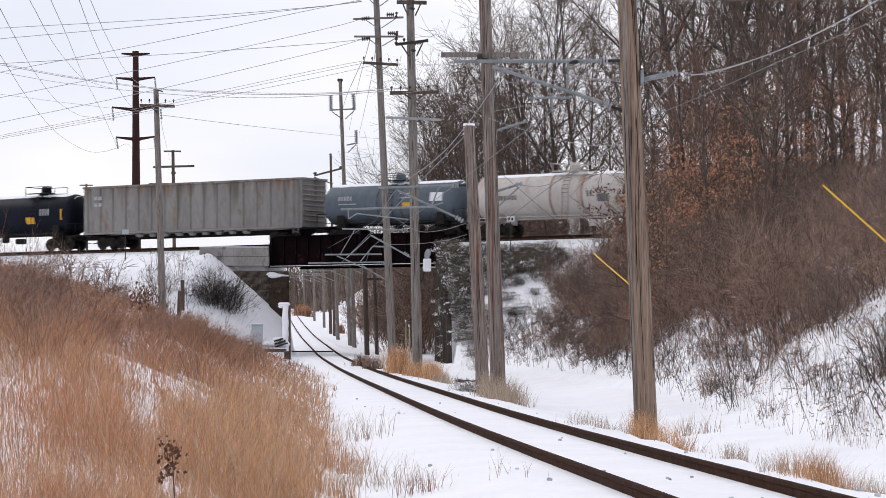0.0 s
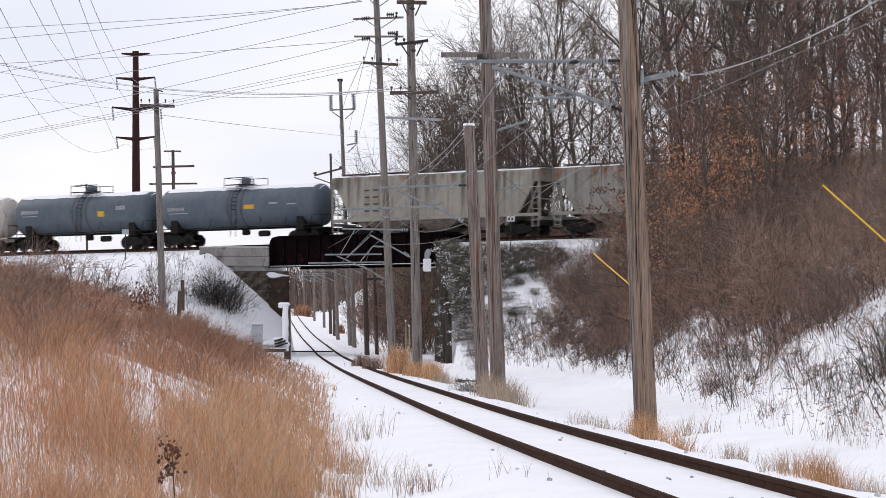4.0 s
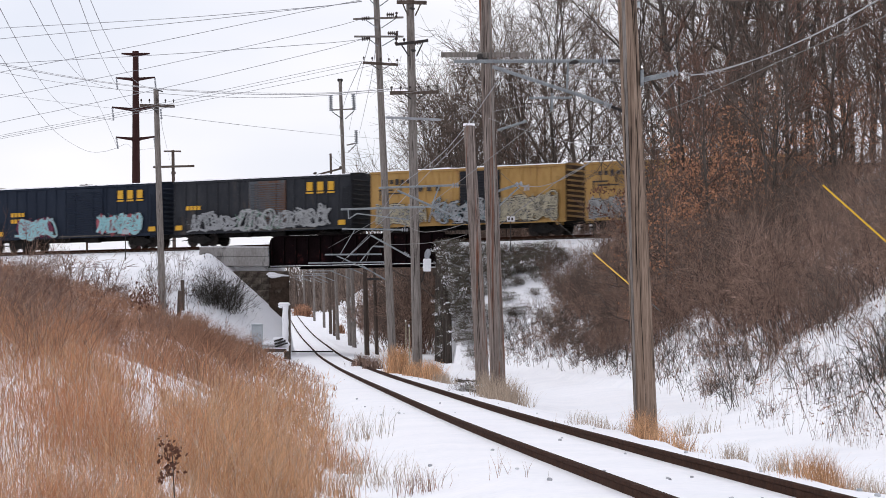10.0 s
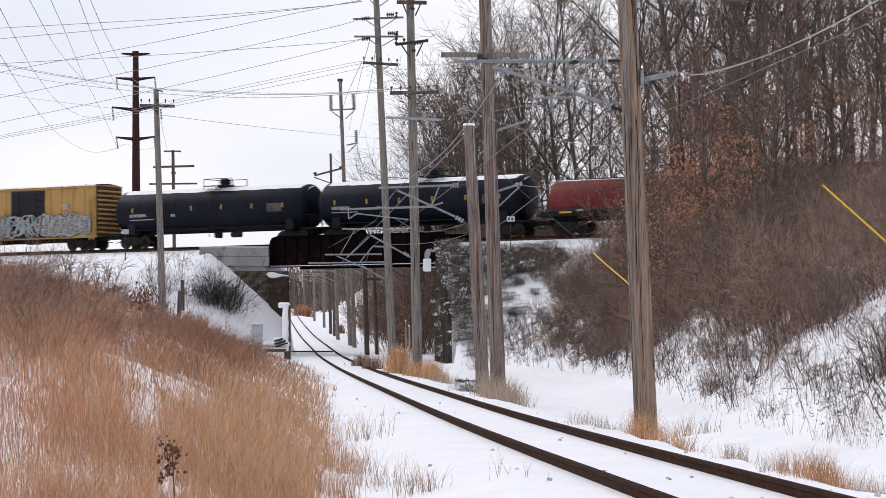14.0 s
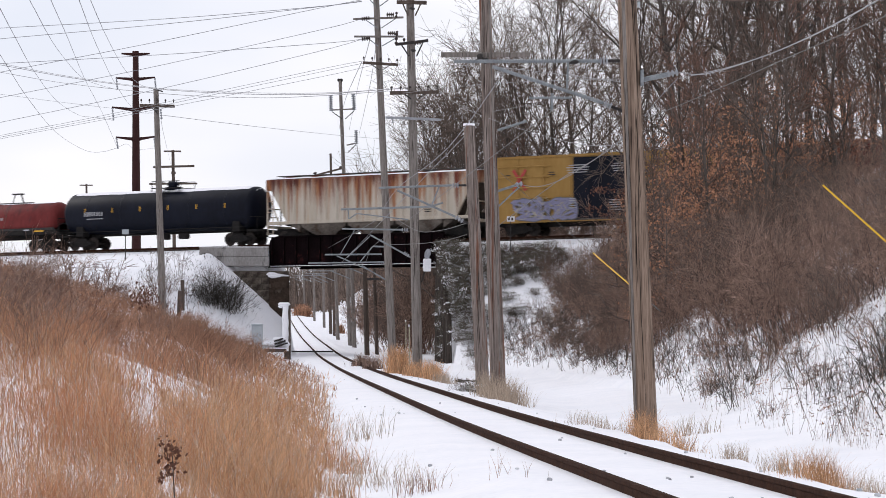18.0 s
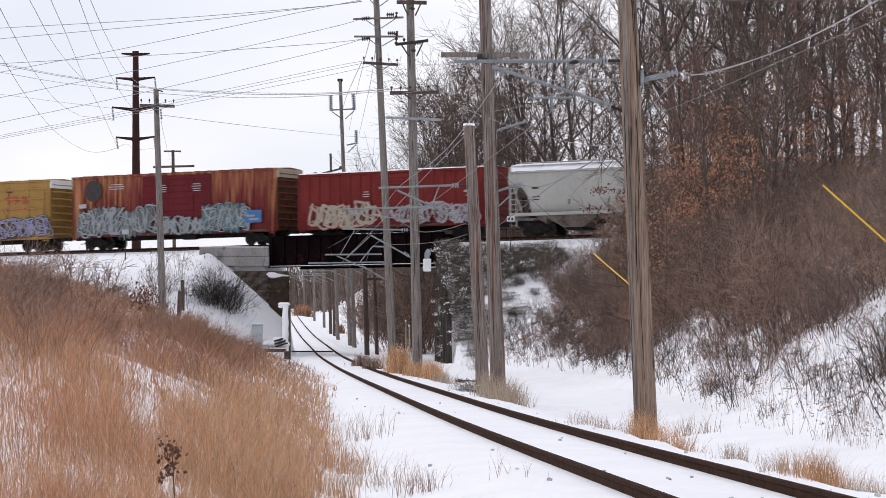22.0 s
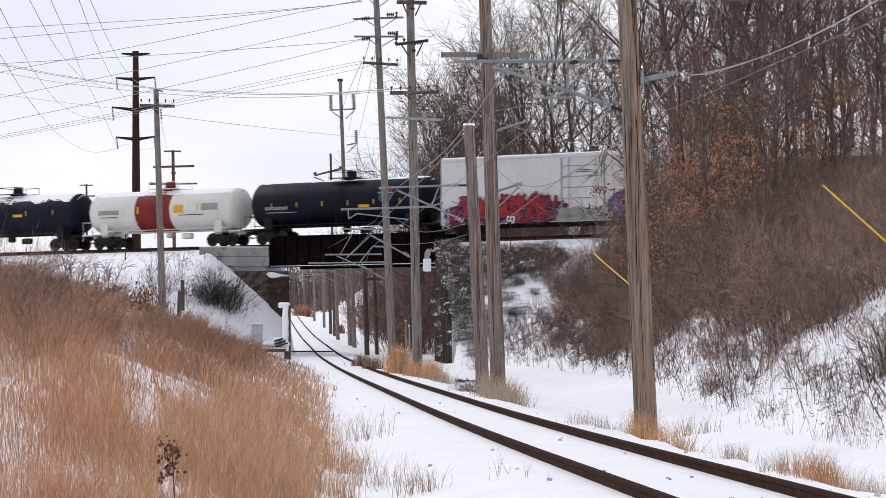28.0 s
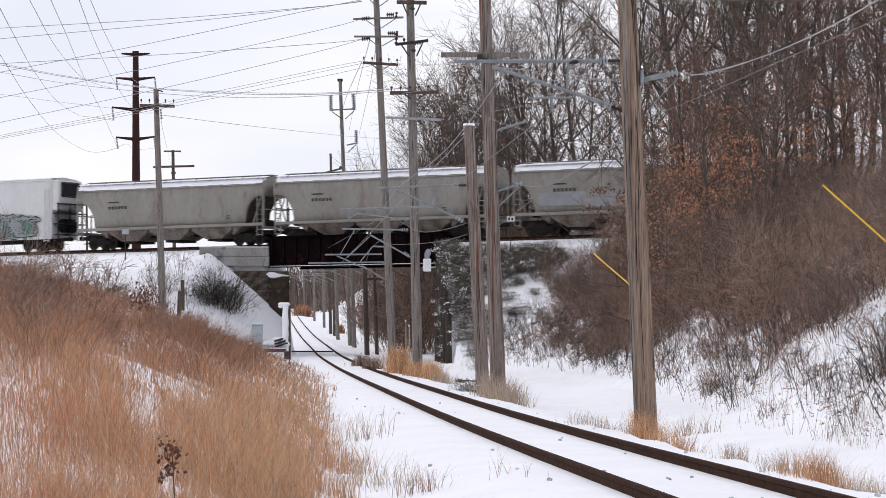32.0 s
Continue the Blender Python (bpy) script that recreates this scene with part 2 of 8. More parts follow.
    def lathe_x(self, rows, n=24, a0=0.0, a1=2 * math.pi, cz=0.0, cy=0.0):
        """Rings (x, radius) about the x axis, whole or from angle a0 to a1 (0 is up)."""
        whole = abs(a1 - a0 - 2 * math.pi) < 1e-6
        m = n if whole else n + 1
        vs, fs = [], []
        for x, r in rows:
            for k in range(m):
                t = a0 + (a1 - a0) * k / n
                vs.append((x, cy + r * math.sin(t), cz + r * math.cos(t)))
        for i in range(len(rows) - 1):
            for k in range(n):
                j = (k + 1) % m if whole else k + 1
                fs.append((i * m + k, (i + 1) * m + k, (i + 1) * m + j, i * m + j))
        return self.add(vs, fs)

    def mesh(self, name, mat, smooth=False):
        me = bpy.data.meshes.new(name)
        me.from_pydata(self.v, [], self.f)
        bm = bmesh.new()
        bm.from_mesh(me)
        bmesh.ops.recalc_face_normals(bm, faces=bm.faces)
        bm.to_mesh(me)
        bm.free()
        me.materials.append(mat)
        if smooth:
            me.shade_auto_smooth(use_auto_smooth=True, angle=radians(35)) if hasattr(me, "shade_auto_smooth") else me.shade_smooth()
        return me


def part(name, geo, material, parent=None, label="", smooth=False, at=None):
    """Links a Geo or a mesh as one mesh object, under a thing or a part."""
    me = geo.mesh(name, material, smooth) if isinstance(geo, Geo) else geo
    ob = new(name, me)
    if parent is not None:
        ob.parent = parent
    if at is not None:
        ob.matrix_basis = at
    if label:
        ob["label"] = label
    return ob


def thing(name, label, category, group="", kind="", m=None):
    ob = new(name)
    ob.empty_display_size = 0.2
    if m is not None:
        ob.matrix_basis = m
    return tagged(ob, label, category, group, kind)


def big_mesh(name, verts, faces, mat, smooth=False):
    """A mesh from numpy arrays: verts (n, 3) and faces (m, 3 or 4)."""
    me = bpy.data.meshes.new(name)
    nv, nf, k = len(verts), len(faces), faces.shape[1]
    me.vertices.add(nv)
    me.vertices.foreach_set("co", np.asarray(verts, dtype=np.float32).ravel())
    me.loops.add(nf * k)
    me.loops.foreach_set("vertex_index", np.asarray(faces, dtype=np.int32).ravel())
    me.polygons.add(nf)
    me.polygons.foreach_set("loop_start", np.arange(0, nf * k, k, dtype=np.int32))
    me.polygons.foreach_set("loop_total", np.full(nf, k, dtype=np.int32))
    if smooth:
        me.polygons.foreach_set("use_smooth", np.ones(nf, dtype=bool))
    me.update(calc_edges=True)
    me.validate()
    me.materials.append(mat)
    return me


def smooth01(x):
    x = np.clip(x, 0, 1)
    return x * x * (3 - 2 * x)


# ---- the plan: one lower line, one upper line that crosses it on a bridge ----
ALONG = Vector((0.8518, -0.5238, 0.0))    # the upper line, to the east
ACROSS = Vector((0.5238, 0.8518, 0.0))    # away from the camera
UP0, GRADE = Vector((-12.6, 200.66, 9.25)), 0.005
SPAN = (1.2, 16.0)                        # the bridge, along the upper line


def upper(d, side=0.0, h=0.0):
    """A place on the upper line, d metres along it."""
    return UP0 + ALONG * d + ACROSS * side + Vector((0, 0, GRADE * d + h))


def low_x(y):
    return 4.2 - 0.0625 * y


LOW = np.array([(-400, 0.2), (-60, 0.28), (30, 0.28), (50, 0.28), (74, 0.42), (108, 0.6), (142, 0.84), (190, 1.35), (225, 2.0), (270, 2.8), (323, 3.9),
                (380, 5.3), (437, 6.8), (520, 9.2), (650, 12.0), (900, 14.0), (3000, 16.0)])


def low_z(y):
    """Rail height of the lower line."""
    y = np.asarray(y, dtype=float)
    return sum(np.interp(y + o, LOW[:, 0], LOW[:, 1]) for o in (-14, -7, 0, 7, 14)) / 5


def rough2(x, y, s, seed=0.0):
    return (np.sin(x * 1.7 / s + seed) * np.cos(y * 1.3 / s - seed * 2) + 0.6 * np.sin((x + y) * 2.9 / s + 1.3 + seed) * np.cos((x - y) * 2.3 / s)
            + 0.35 * np.sin(x * 6.1 / s + y * 4.3 / s + seed))


def west_toe(y):
    return np.interp(y, (0, 29, 74, 115, 150, 200), (3.7, 3.5, 2.5, 1.9, 2.0, 2.4))


def ground_z(x, y):
    """Height of the snowy ground: cutting banks, the hill and the embankment."""
    x, y = np.asarray(x, dtype=float), np.asarray(y, dtype=float)
    base = low_z(y) - 0.13
    xc = low_x(y)
    off = x - xc
    # bank on the west side, covered with grass
    d = np.maximum(0, -off - west_toe(y))
    west = 9.0 * (1 - np.exp(-0.0455 * d)) * smooth01((y - 6) / 24) * (1 - 0.45 * smooth01((y - 140) / 35))
    west = np.where(d > 0, west + rough2(x, y, 6.0) * 0.10 * np.minimum(1, d / 3), 0)
    # hill on the east side
    toe = 6.0 + 4.0 * smooth01((y - 45) / 70) - 1.5 * smooth01((y - 120) / 60)
    d = np.maximum(0, off - toe)
    east = 17.0 * (1 - np.exp(-(0.040 * d + 0.00035 * d * d)))
    east = east + rough2(x, y, 5.0, 1.0) * 0.22 * np.minimum(1, d / 3) + (rough2(x, y, 1.3, 2.0) * 0.09 + rough2(x, y, 0.55, 7.0) * 0.045) * np.minimum(1, d / 2)
    ditch = -0.30 * np.exp(-((off - toe * 0.62) / 1.6) ** 2) * (off > 2)
    z = base + west + east + ditch + rough2(x, y, 2.2, 4.0) * 0.03 * (np.abs(off) > 1.6)
    z = z - 0.22 * smooth01((np.abs(off) - 1.5) / 1.6) * (np.abs(off) < 9)
    # the upper line on its fill, cut through the hill
    px, py = x - UP0.x, y - UP0.y
    a, s = px * ALONG.x + py * ALONG.y, px * ACROSS.x + py * ACROSS.y
    gap = np.maximum(0, np.minimum(np.where(off < 0, (a + 1.3) * 1.75, 1000.0), (8.0 + 4.0 * smooth01((s + 1.5) / 2.5) - off) * 30.0))
    bed = UP0.z + GRADE * a - 0.62
    shoulder = 2.9 + 2.4 * (s < 0) * smooth01((6 - a) / 3)
    reach = np.hypot(np.maximum(0, np.abs(s) - shoulder), gap)
    fill = bed - 0.62 * reach + rough2(x, y, 2.5, 3.0) * 0.06 * np.minimum(1, reach)
    cut = bed + 0.9 * np.maximum(0, np.abs(s) - 3.6)
    z = np.where(gap <= 0, np.minimum(z, np.maximum(cut, bed)), z)
    keep = smooth01((np.abs(off) - 2.3) / 0.8)
    z = np.where(fill > z, z * (1 - keep) + fill * keep, z)
    return z


def gz(x, y):
    return float(ground_z(x, y))


def axis_steps(near, lo, hi, step, grow):
    """Steps that are even in a near stretch and grow outside it."""
    mid = list(np.arange(near[0], near[1], step))
    left, right, s = [], [], step
    p, q = near[0], near[1]
    while p > lo or q < hi:
        s *= grow
        p, q = p - s, q + s
        left.append(max(p, lo)), right.append(min(q, hi))
    return np.unique(np.array(left[::-1] + mid + right))


gx = axis_steps((-34, 46), -4000, 4000, 0.34, 1.12)
gy = axis_steps((4, 240), -4000, 4500, 0.5, 1.10)
GX, GY = np.meshgrid(gx, gy, indexing="xy")
GZ = ground_z(GX, GY)
far = smooth01((np.hypot(GX, GY - 100) - 500) / 600)
GZ = GZ * (1 - far) + np.minimum(GZ, 9.0) * far
ii = np.arange(len(gx) * len(gy)).reshape(len(gy), len(gx))
gf = np.stack([ii[:-1, :-1].ravel(), ii[:-1, 1:].ravel(), ii[1:, 1:].ravel(), ii[1:, :-1].ravel()], axis=1)
ground = new("ground", big_mesh("ground", np.stack([GX.ravel(), GY.ravel(), GZ.ravel()], axis=1), gf, SNOW, True))
tagged(ground, "snow-covered ground with cutting banks and railway fill", "ground", kind="structure")

# ---- the lower line ----
ys = np.concatenate([np.arange(-30, 60, 2.0), np.arange(60, 520, 5.0)])
RAIL_SECTION = [(-0.075, -0.175), (0.075, -0.175), (0.072, -0.155), (0.018, -0.135), (0.014, -0.055), (0.036, -0.04), (0.037, -0.006), (0.028, 0), (-0.028, 0),
                (-0.037, -0.006), (-0.036, -0.04), (-0.014, -0.055), (-0.018, -0.135), (-0.072, -0.155)]
for s in (-1, 1):
    vs, fs, n = [], [], len(RAIL_SECTION)
    for y in ys:
        vs += [(low_x(y) + s * 0.755 + a, y, float(low_z(y)) + b) for a, b in RAIL_SECTION]
    for i in range(len(ys) - 1):
        fs += [(i * n + k, i * n + (k + 1) % n, (i + 1) * n + (k + 1) % n, (i + 1) * n + k) for k in range(n)]
    tagged(part("rail", Geo().add(vs, fs), RAIL_SIDE), "rusty brown steel rail half buried in snow", "rail", "rails of the lower line", "structure")

# ---- the upper line ----
for s in (-1, 1):
    g, n = Geo(), len(RAIL_SECTION)
    a, b = upper(-330, s * 0.755), upper(620, s * 0.755)
    g.add([Vector(a) + ACROSS * p + Vector((0, 0, q)) for p, q in RAIL_SECTION] + [Vector(b) + ACROSS * p + Vector((0, 0, q)) for p, q in RAIL_SECTION],
          [(k, (k + 1) % n, n + (k + 1) % n, n + k) for k in range(n)])
    tagged(part("rail", g, RAIL_SIDE), "dark steel rail of the upper railway line", "rail", "rails of the upper line", "structure")
TURN_UP = Matrix(((ALONG.x, ACROSS.x, 0), (ALONG.y, ACROSS.y, 0), (0, 0, 1))).to_4x4()


def on_line(d, side=0.0, h=0.0):
    return Matrix.Translation(upper(d, side, h)) @ TURN_UP


tie_bed = thing("track_ties", "dark wooden ties under the upper line", "railway ties", kind="structure")
tie = Geo().box((0, 0, -0.26), (0.23, 2.6, 0.17), 0.015).mesh("tie", TIE_WOOD)
for k in range(-60, 100):
    part("tie", tie, None, tie_bed, at=on_line(k * 0.55))
ballast = Geo()
ballast.prism_x([(-2.9, -0.66), (-1.55, -0.30), (1.55, -0.30), (2.9, -0.66)], -330, SPAN[0] - 0.2)
ballast.prism_x([(-2.9, -0.66), (-1.55, -0.30), (1.55, -0.30), (2.9, -0.66)], SPAN[1] + 0.6, 620)
bl = part("track_bed", ballast, SNOW, at=Matrix.Translation(UP0) @ TURN_UP @ pose(0, 0, 0, 0, -math.degrees(math.atan(GRADE)), 0))
tagged(bl, "snow-covered ballast shoulder of the upper line", "track bed", kind="structure")

# ---- the bridge ----
GIRDER_SPAN = (1.55, 16.4)
bridge = thing("railway_bridge", "dark rusted plate girder railway bridge over the lower line", "bridge", m=on_line((GIRDER_SPAN[0] + GIRDER_SPAN[1]) / 2))
bl_ = GIRDER_SPAN[1] - GIRDER_SPAN[0]
rounded = [(-bl_ / 2 + 0.6 * (1 - math.cos(t)), -0.15 + 0.6 * math.sin(t)) for t in np.linspace(0, math.pi / 2, 8)]
rounded = [(-bl_ / 2, -1.72)] + rounded + [(-x, z) for x, z in reversed(rounded)] + [(bl_ / 2, -1.72)]
for s in (-1, 1):
    y = s * 1.95
    gd = part("girder", Geo().prism(rounded, y - 0.03, y + 0.03).box((0.25, y, 0.44), (bl_ - 1.3, 0.42, 0.06), 0.01).box((0, y, -1.72), (bl_, 0.42, 0.06), 0.01), GIRDER, bridge)
    st = Geo().box((0, s * 0.10, 0), (0.10, 0.18, 2.0), 0.01).mesh("stiffener", GIRDER)
    for k in range(15):
        part("stiffener", st, None, gd, at=pose(-bl_ / 2 + 0.3 + (bl_ - 0.6) * k / 14, y, -0.68))
part("deck", Geo().box((0, 0, -0.42), (bl_, 3.7, 0.14), 0.02), TIE_WOOD, bridge)
fb = Geo().box((0, 0, -1.0), (0.3, 3.8, 0.5), 0.02).mesh("floor_beam", GIRDER)
for k in range(12):
    part("floor_beam", fb, None, bridge, at=pose(-bl_ / 2 + 0.8 + (bl_ - 1.6) * k / 11, 0, 0))
part("girder_snow", Geo().box((0, -2.0, -1.66), (bl_ - 0.4, 0.30, 0.05), 0.02), SNOW_CAP, bridge, "line of snow on the lower flange")

# abutments, square to the lower line
ab = thing("bridge_abutment", "stone abutment with pale concrete block cap and snow ledge", "abutment", "bridge abutments", "structure", m=pose(-10.85, 197.4, 0, 0, 0, 3.6))
part("core", Geo().box((-3.2, 3.0, 3.55), (6.2, 5.6, 7.5), 0.05), STONE, ab)
part("backfill", Geo().box((-4.4, 2.6, 7.9), (5.6, 4.2, 1.5), 0.05), SNOW_CAP, ab)
rnd = random.Random(31)
blks = [Geo().box((0, 0, 0), (w_, 0.5, 0.435), 0.025).mesh("stone_block", STONE) for w_ in (0.80, 1.04, 1.30)]
for r in range(15):
    x = -0.02 - (0.35 if r % 2 else 0)
    if r % 2:
        part("stone_block", Geo().box((-0.17, 0, 0), (0.33, 0.5, 0.435), 0.025), STONE, ab, at=pose(0, 0.1, 7.05 - r * 0.445))
    while x > -5.6:
        q = rnd.randrange(3)
        w_ = (0.80, 1.04, 1.30)[q]
        part("stone_block", blks[q], None, ab, at=pose(x - w_ / 2, 0.10 + rnd.uniform(-0.03, 0.03), 7.05 - r * 0.445))
        x -= w_ + 0.012
for r, (z, x0) in enumerate(((8.62, -1.5), (7.95, -1.45))):
    for k, w_ in enumerate((3.2, 1.6)):
        part("concrete_block", Geo().box((x0 - (0 if k == 0 else 3.22) - w_ / 2, 0.15, z), (w_, 0.8, 0.655), 0.03), CONCRETE, ab)
part("return_wall", Geo().box((-0.72, -0.12, 3.3), (1.42, 0.42, 7.2), 0.06), STONE_DARK, ab, "dark brown end of the wall")
drift = Geo().tube([(-1.62, -0.2, 7.03), (-1.45, -0.2, 7.06), (-1.15, -0.22, 7.04), (-0.85, -0.2, 7.0), (-0.5, -0.22, 6.96), (-0.15, -0.2, 6.94), (0.02, -0.2, 6.93)], [0.03, 0.13, 0.17, 0.11, 0.09, 0.05, 0.02], 9)
part("ledge_snow", drift.tube([(-1.5, -0.36, 6.92), (-1.2, -0.40, 6.88), (-0.9, -0.38, 6.90), (-0.6, -0.34, 6.9)], [0.06, 0.13, 0.09, 0.03], 8), SNOW_CAP, ab, "snow on the ledge")
part("cap_snow", Geo().box((-3.9, 0.15, 8.97), (4.9, 0.78, 0.06), 0.02), SNOW_CAP, ab, "snow on the concrete cap")
ab2 = thing("bridge_abutment", "dark timber pile abutment under the bridge", "abutment", "bridge abutments", "structure", m=pose(-0.25, 190.6, 0))
part("core", Geo().box((1.4, 4.4, 4.0), (2.2, 5.4, 6.6), 0.05), STONE, ab2)
rnd = random.Random(77)
for k in range(20):
    # a wing of piles that holds the edge of the fill, lower and lower from the bridge seat
    y = 192.0 - 0.72 * k
    x = 7.36 + low_x(y) + rnd.uniform(-0.06, 0.06)
    h = gz(x + 1.5, y) + rnd.uniform(-0.5, 0.2) - (1.2 if k in (2, 3) else 0)
    p = Vector((x + 0.25, y - 190.6, h))
    part("pile", Geo().tube([(p.x + rnd.uniform(-0.06, 0.06), p.y, 0.2), p], [0.20, 0.16], 9), PILE_WOOD, ab2)
    if k % 5 == 1:
        part("pile_snow", Geo().tube([p, p + Vector((0, 0, 0.07))], [0.16, 0.07], 8), SNOW_CAP, ab2)
part("cap_beam", Geo().box((-0.2, 2.4, 7.1), (0.5, 6.2, 0.36), 0.03), POLE_DARK, ab2)
part("cap_snow", Geo().box((-0.5, -0.45, 7.33), (1.3, 0.8, 0.06), 0.03), SNOW_CAP, ab2)
for r in range(11):
    part("plank", Geo().box((0.12, 3.0, 6.6 - r * 0.5), (0.10, 5.0, 0.46), 0.02), POLE_DARK, ab2)

# ---- poles ----


def pole(label, base, top, r0, r1, mat, name="utility_pole", group="poles along the line", category="utility pole"):
    """A tapered pole from its foot to its top, set into the ground."""
    b, t = Vector(base), Vector(top)
    ob = thing(name, label, category, group, m=Matrix.Translation(b))
    d = t - b
    pts = [Vector((0, 0, -0.6))] + [d * k / 6 for k in range(7)]
    part("shaft", Geo().tube(pts, [r0 * 1.03] + [r0 + (r1 - r0) * k / 6 for k in range(7)], 14), mat, ob, smooth=True)
    return ob, d


def crack_up(ob, d, r0, r1, seed, n, height):
    """Long dark drying cracks up the lower part of a pole, each a thin wedge."""
    rnd = random.Random(seed)
    reach = height / d.length
    for _ in range(n):
        f0, t = rnd.uniform(0.0, 0.8) * reach, rnd.uniform(math.pi * 1.08, math.pi * 1.92)
        f1, wd = f0 + rnd.uniform(0.10, 0.34) * reach, rnd.uniform(0.004, 0.011) / r0
        vs, fs = [], []
        for k in range(9):
            f = f0 + (f1 - f0) * k / 8
            t += rnd.uniform(-0.03, 0.03)
            r, w_ = (r0 + (r1 - r0) * f) * 1.008 + 0.002, wd * (0.15 + math.sin(math.pi * (k + 0.3) / 8.6)) * rnd.uniform(0.6, 1.2)
            vs += [d * f + Vector((r * math.cos(t - w_), r * math.sin(t - w_), 0)), d * f + Vector((r * math.cos(t + w_), r * math.sin(t + w_), 0))]
            if k:
                fs.append((2 * k - 2, 2 * k - 1, 2 * k + 1, 2 * k))
        part("drying_crack", Geo().add(vs, fs), CRACK, ob)


# ---- the freight train ----
SPEED = np.array([(0, 13.91), (4, 14.00), (9, 14.08), (16, 14.16), (24, 14.20), (33, 14.18)])
_st = np.linspace(0, 33, 1321)
_sv = np.interp(_st, SPEED[:, 0], SPEED[:, 1])
_sd = np.concatenate([[0.0], np.cumsum((_sv[1:] + _sv[:-1]) / 2 * (_st[1] - _st[0]))])


def rolled(t):
    """Metres that the train has rolled by t seconds."""
    return float(np.interp(t, _st, _sd))


def car_pose(d):
    turn = Matrix(((ALONG.x, ACROSS.x, 0), (ALONG.y, ACROSS.y, 0), (0, 0, 1))).to_4x4()
    return Matrix.Translation(upper(d)) @ turn @ pose(0, 0, 0, 0, -math.degrees(math.atan(GRADE)), 0)


def paint(name, a, b, rust=None, at=0.66, scale=0.7, stretch=(1, 1, 0.35), rough=0.55, runs=()):
    a, b = (tuple(c * 0.84 for c in q) for q in (a, b))
    return surface(name, a, b, 0.7, rough, 0.0, 5, 0.12, rust, at, scale, stretch, spec=0.12, runs=runs)


RUNNING = surface("grimy_running_gear", (0.008, 0.0075, 0.0075), (0.024, 0.021, 0.019), 3, 0.85, 0.0, 20, 0.4, spec=0.2)
WHEEL_STEEL = surface("wheel_steel", (0.022, 0.019, 0.018), (0.055, 0.045, 0.040), 3, 0.6, 0.4, 20, 0.2)
BAY_DIRT = surface("dusty_bay_sheet", (0.085, 0.072, 0.060), (0.215, 0.185, 0.158), 1.2, 0.85, 0.0, 8, 0.3, (0.09, 0.06, 0.045), 0.60, 1.4, spec=0.1)
# rusty grime plus the shade of the end recess, both in the colour
END_SHADE_DIRT = surface("shaded_grimy_slope_sheet", (0.035, 0.028, 0.024), (0.11, 0.088, 0.072), 1.6, 0.9, 0.0, 10, 0.3, (0.10, 0.045, 0.028), 0.6, 1.4, spec=0.05)
UNDER_GREY = surface("dusty_underframe", (0.055, 0.050, 0.046), (0.12, 0.11, 0.10), 2, 0.85, 0.1, 12, 0.3)
TANK_BLACK = paint("tank_black", (0.0026, 0.0036, 0.0085), (0.0065, 0.0088, 0.019), (0.013, 0.012, 0.014), 0.68, rough=0.5)
TANK_NAVY = paint("tank_dark_navy", (0.005, 0.0068, 0.014), (0.0105, 0.013, 0.023), (0.030, 0.030, 0.032), 0.68, rough=0.5)
TANK_SLATE = paint("tank_slate_blue", (0.098, 0.122, 0.150), (0.140, 0.170, 0.198), (0.060, 0.055, 0.052), 0.68, rough=0.45)
TANK_SLATE_D = paint("tank_slate_dark", (0.094, 0.116, 0.140), (0.132, 0.158, 0.182), (0.055, 0.050, 0.048), 0.68, rough=0.45)
TANK_DIRTY = paint("tank_dirty_white", (0.52, 0.475, 0.44), (0.66, 0.62, 0.58), (0.36, 0.29, 0.24), 0.68, 0.9, runs=(((0.34, 0.26, 0.21), 4.3, 4.0, 0.62, 1.4),))
TANK_WHITE = paint("tank_clean_white", (0.66, 0.63, 0.58), (0.78, 0.76, 0.72), (0.50, 0.46, 0.40), 0.70)
BAND_RED = paint("tank_band_red", (0.17, 0.022, 0.020), (0.24, 0.034, 0.030), (0.11, 0.03, 0.03), 0.68)
GON_GREY = paint("gondola_grey", (0.215, 0.205, 0.192), (0.31, 0.298, 0.278), (0.19, 0.125, 0.085), 0.64, 1.1, runs=(((0.21, 0.10, 0.052), 4.6, 1.6, 0.585, 2.2), ((0.12, 0.105, 0.09), 4.6, 3.8, 0.585, 2.0)))
HOP_TAN = paint("hopper_tan_grey", (0.30, 0.270, 0.225), (0.42, 0.385, 0.33), (0.22, 0.15, 0.10), 0.66, 1.2, runs=(((0.19, 0.085, 0.042), 4.45, 1.1, 0.60, 2.6), ((0.13, 0.115, 0.095), 4.45, 3.6, 0.57, 1.6)))
HOP_GREYRUST = paint("hopper_grey_rusty", (0.26, 0.245, 0.22), (0.37, 0.35, 0.315), (0.24, 0.17, 0.115), 0.62, 1.3, (1.6, 1, 0.25), runs=(((0.26, 0.105, 0.042), 4.45, 1.6, 0.55, 2.4), ((0.12, 0.048, 0.028), 4.45, 0.9, 0.60, 3.0), ((0.13, 0.115, 0.095), 4.45, 3.6, 0.60, 1.6)))
HOP_CREAM = paint("hopper_cream", (0.58, 0.53, 0.45), (0.70, 0.655, 0.58), (0.44, 0.36, 0.26), 0.66, 0.8, (1.6, 1, 0.12), runs=(((0.46, 0.25, 0.11), 5.2, 9.0, 0.635, 1.1), ((0.34, 0.14, 0.06), 5.2, 12.0, 0.68, 1.7)))
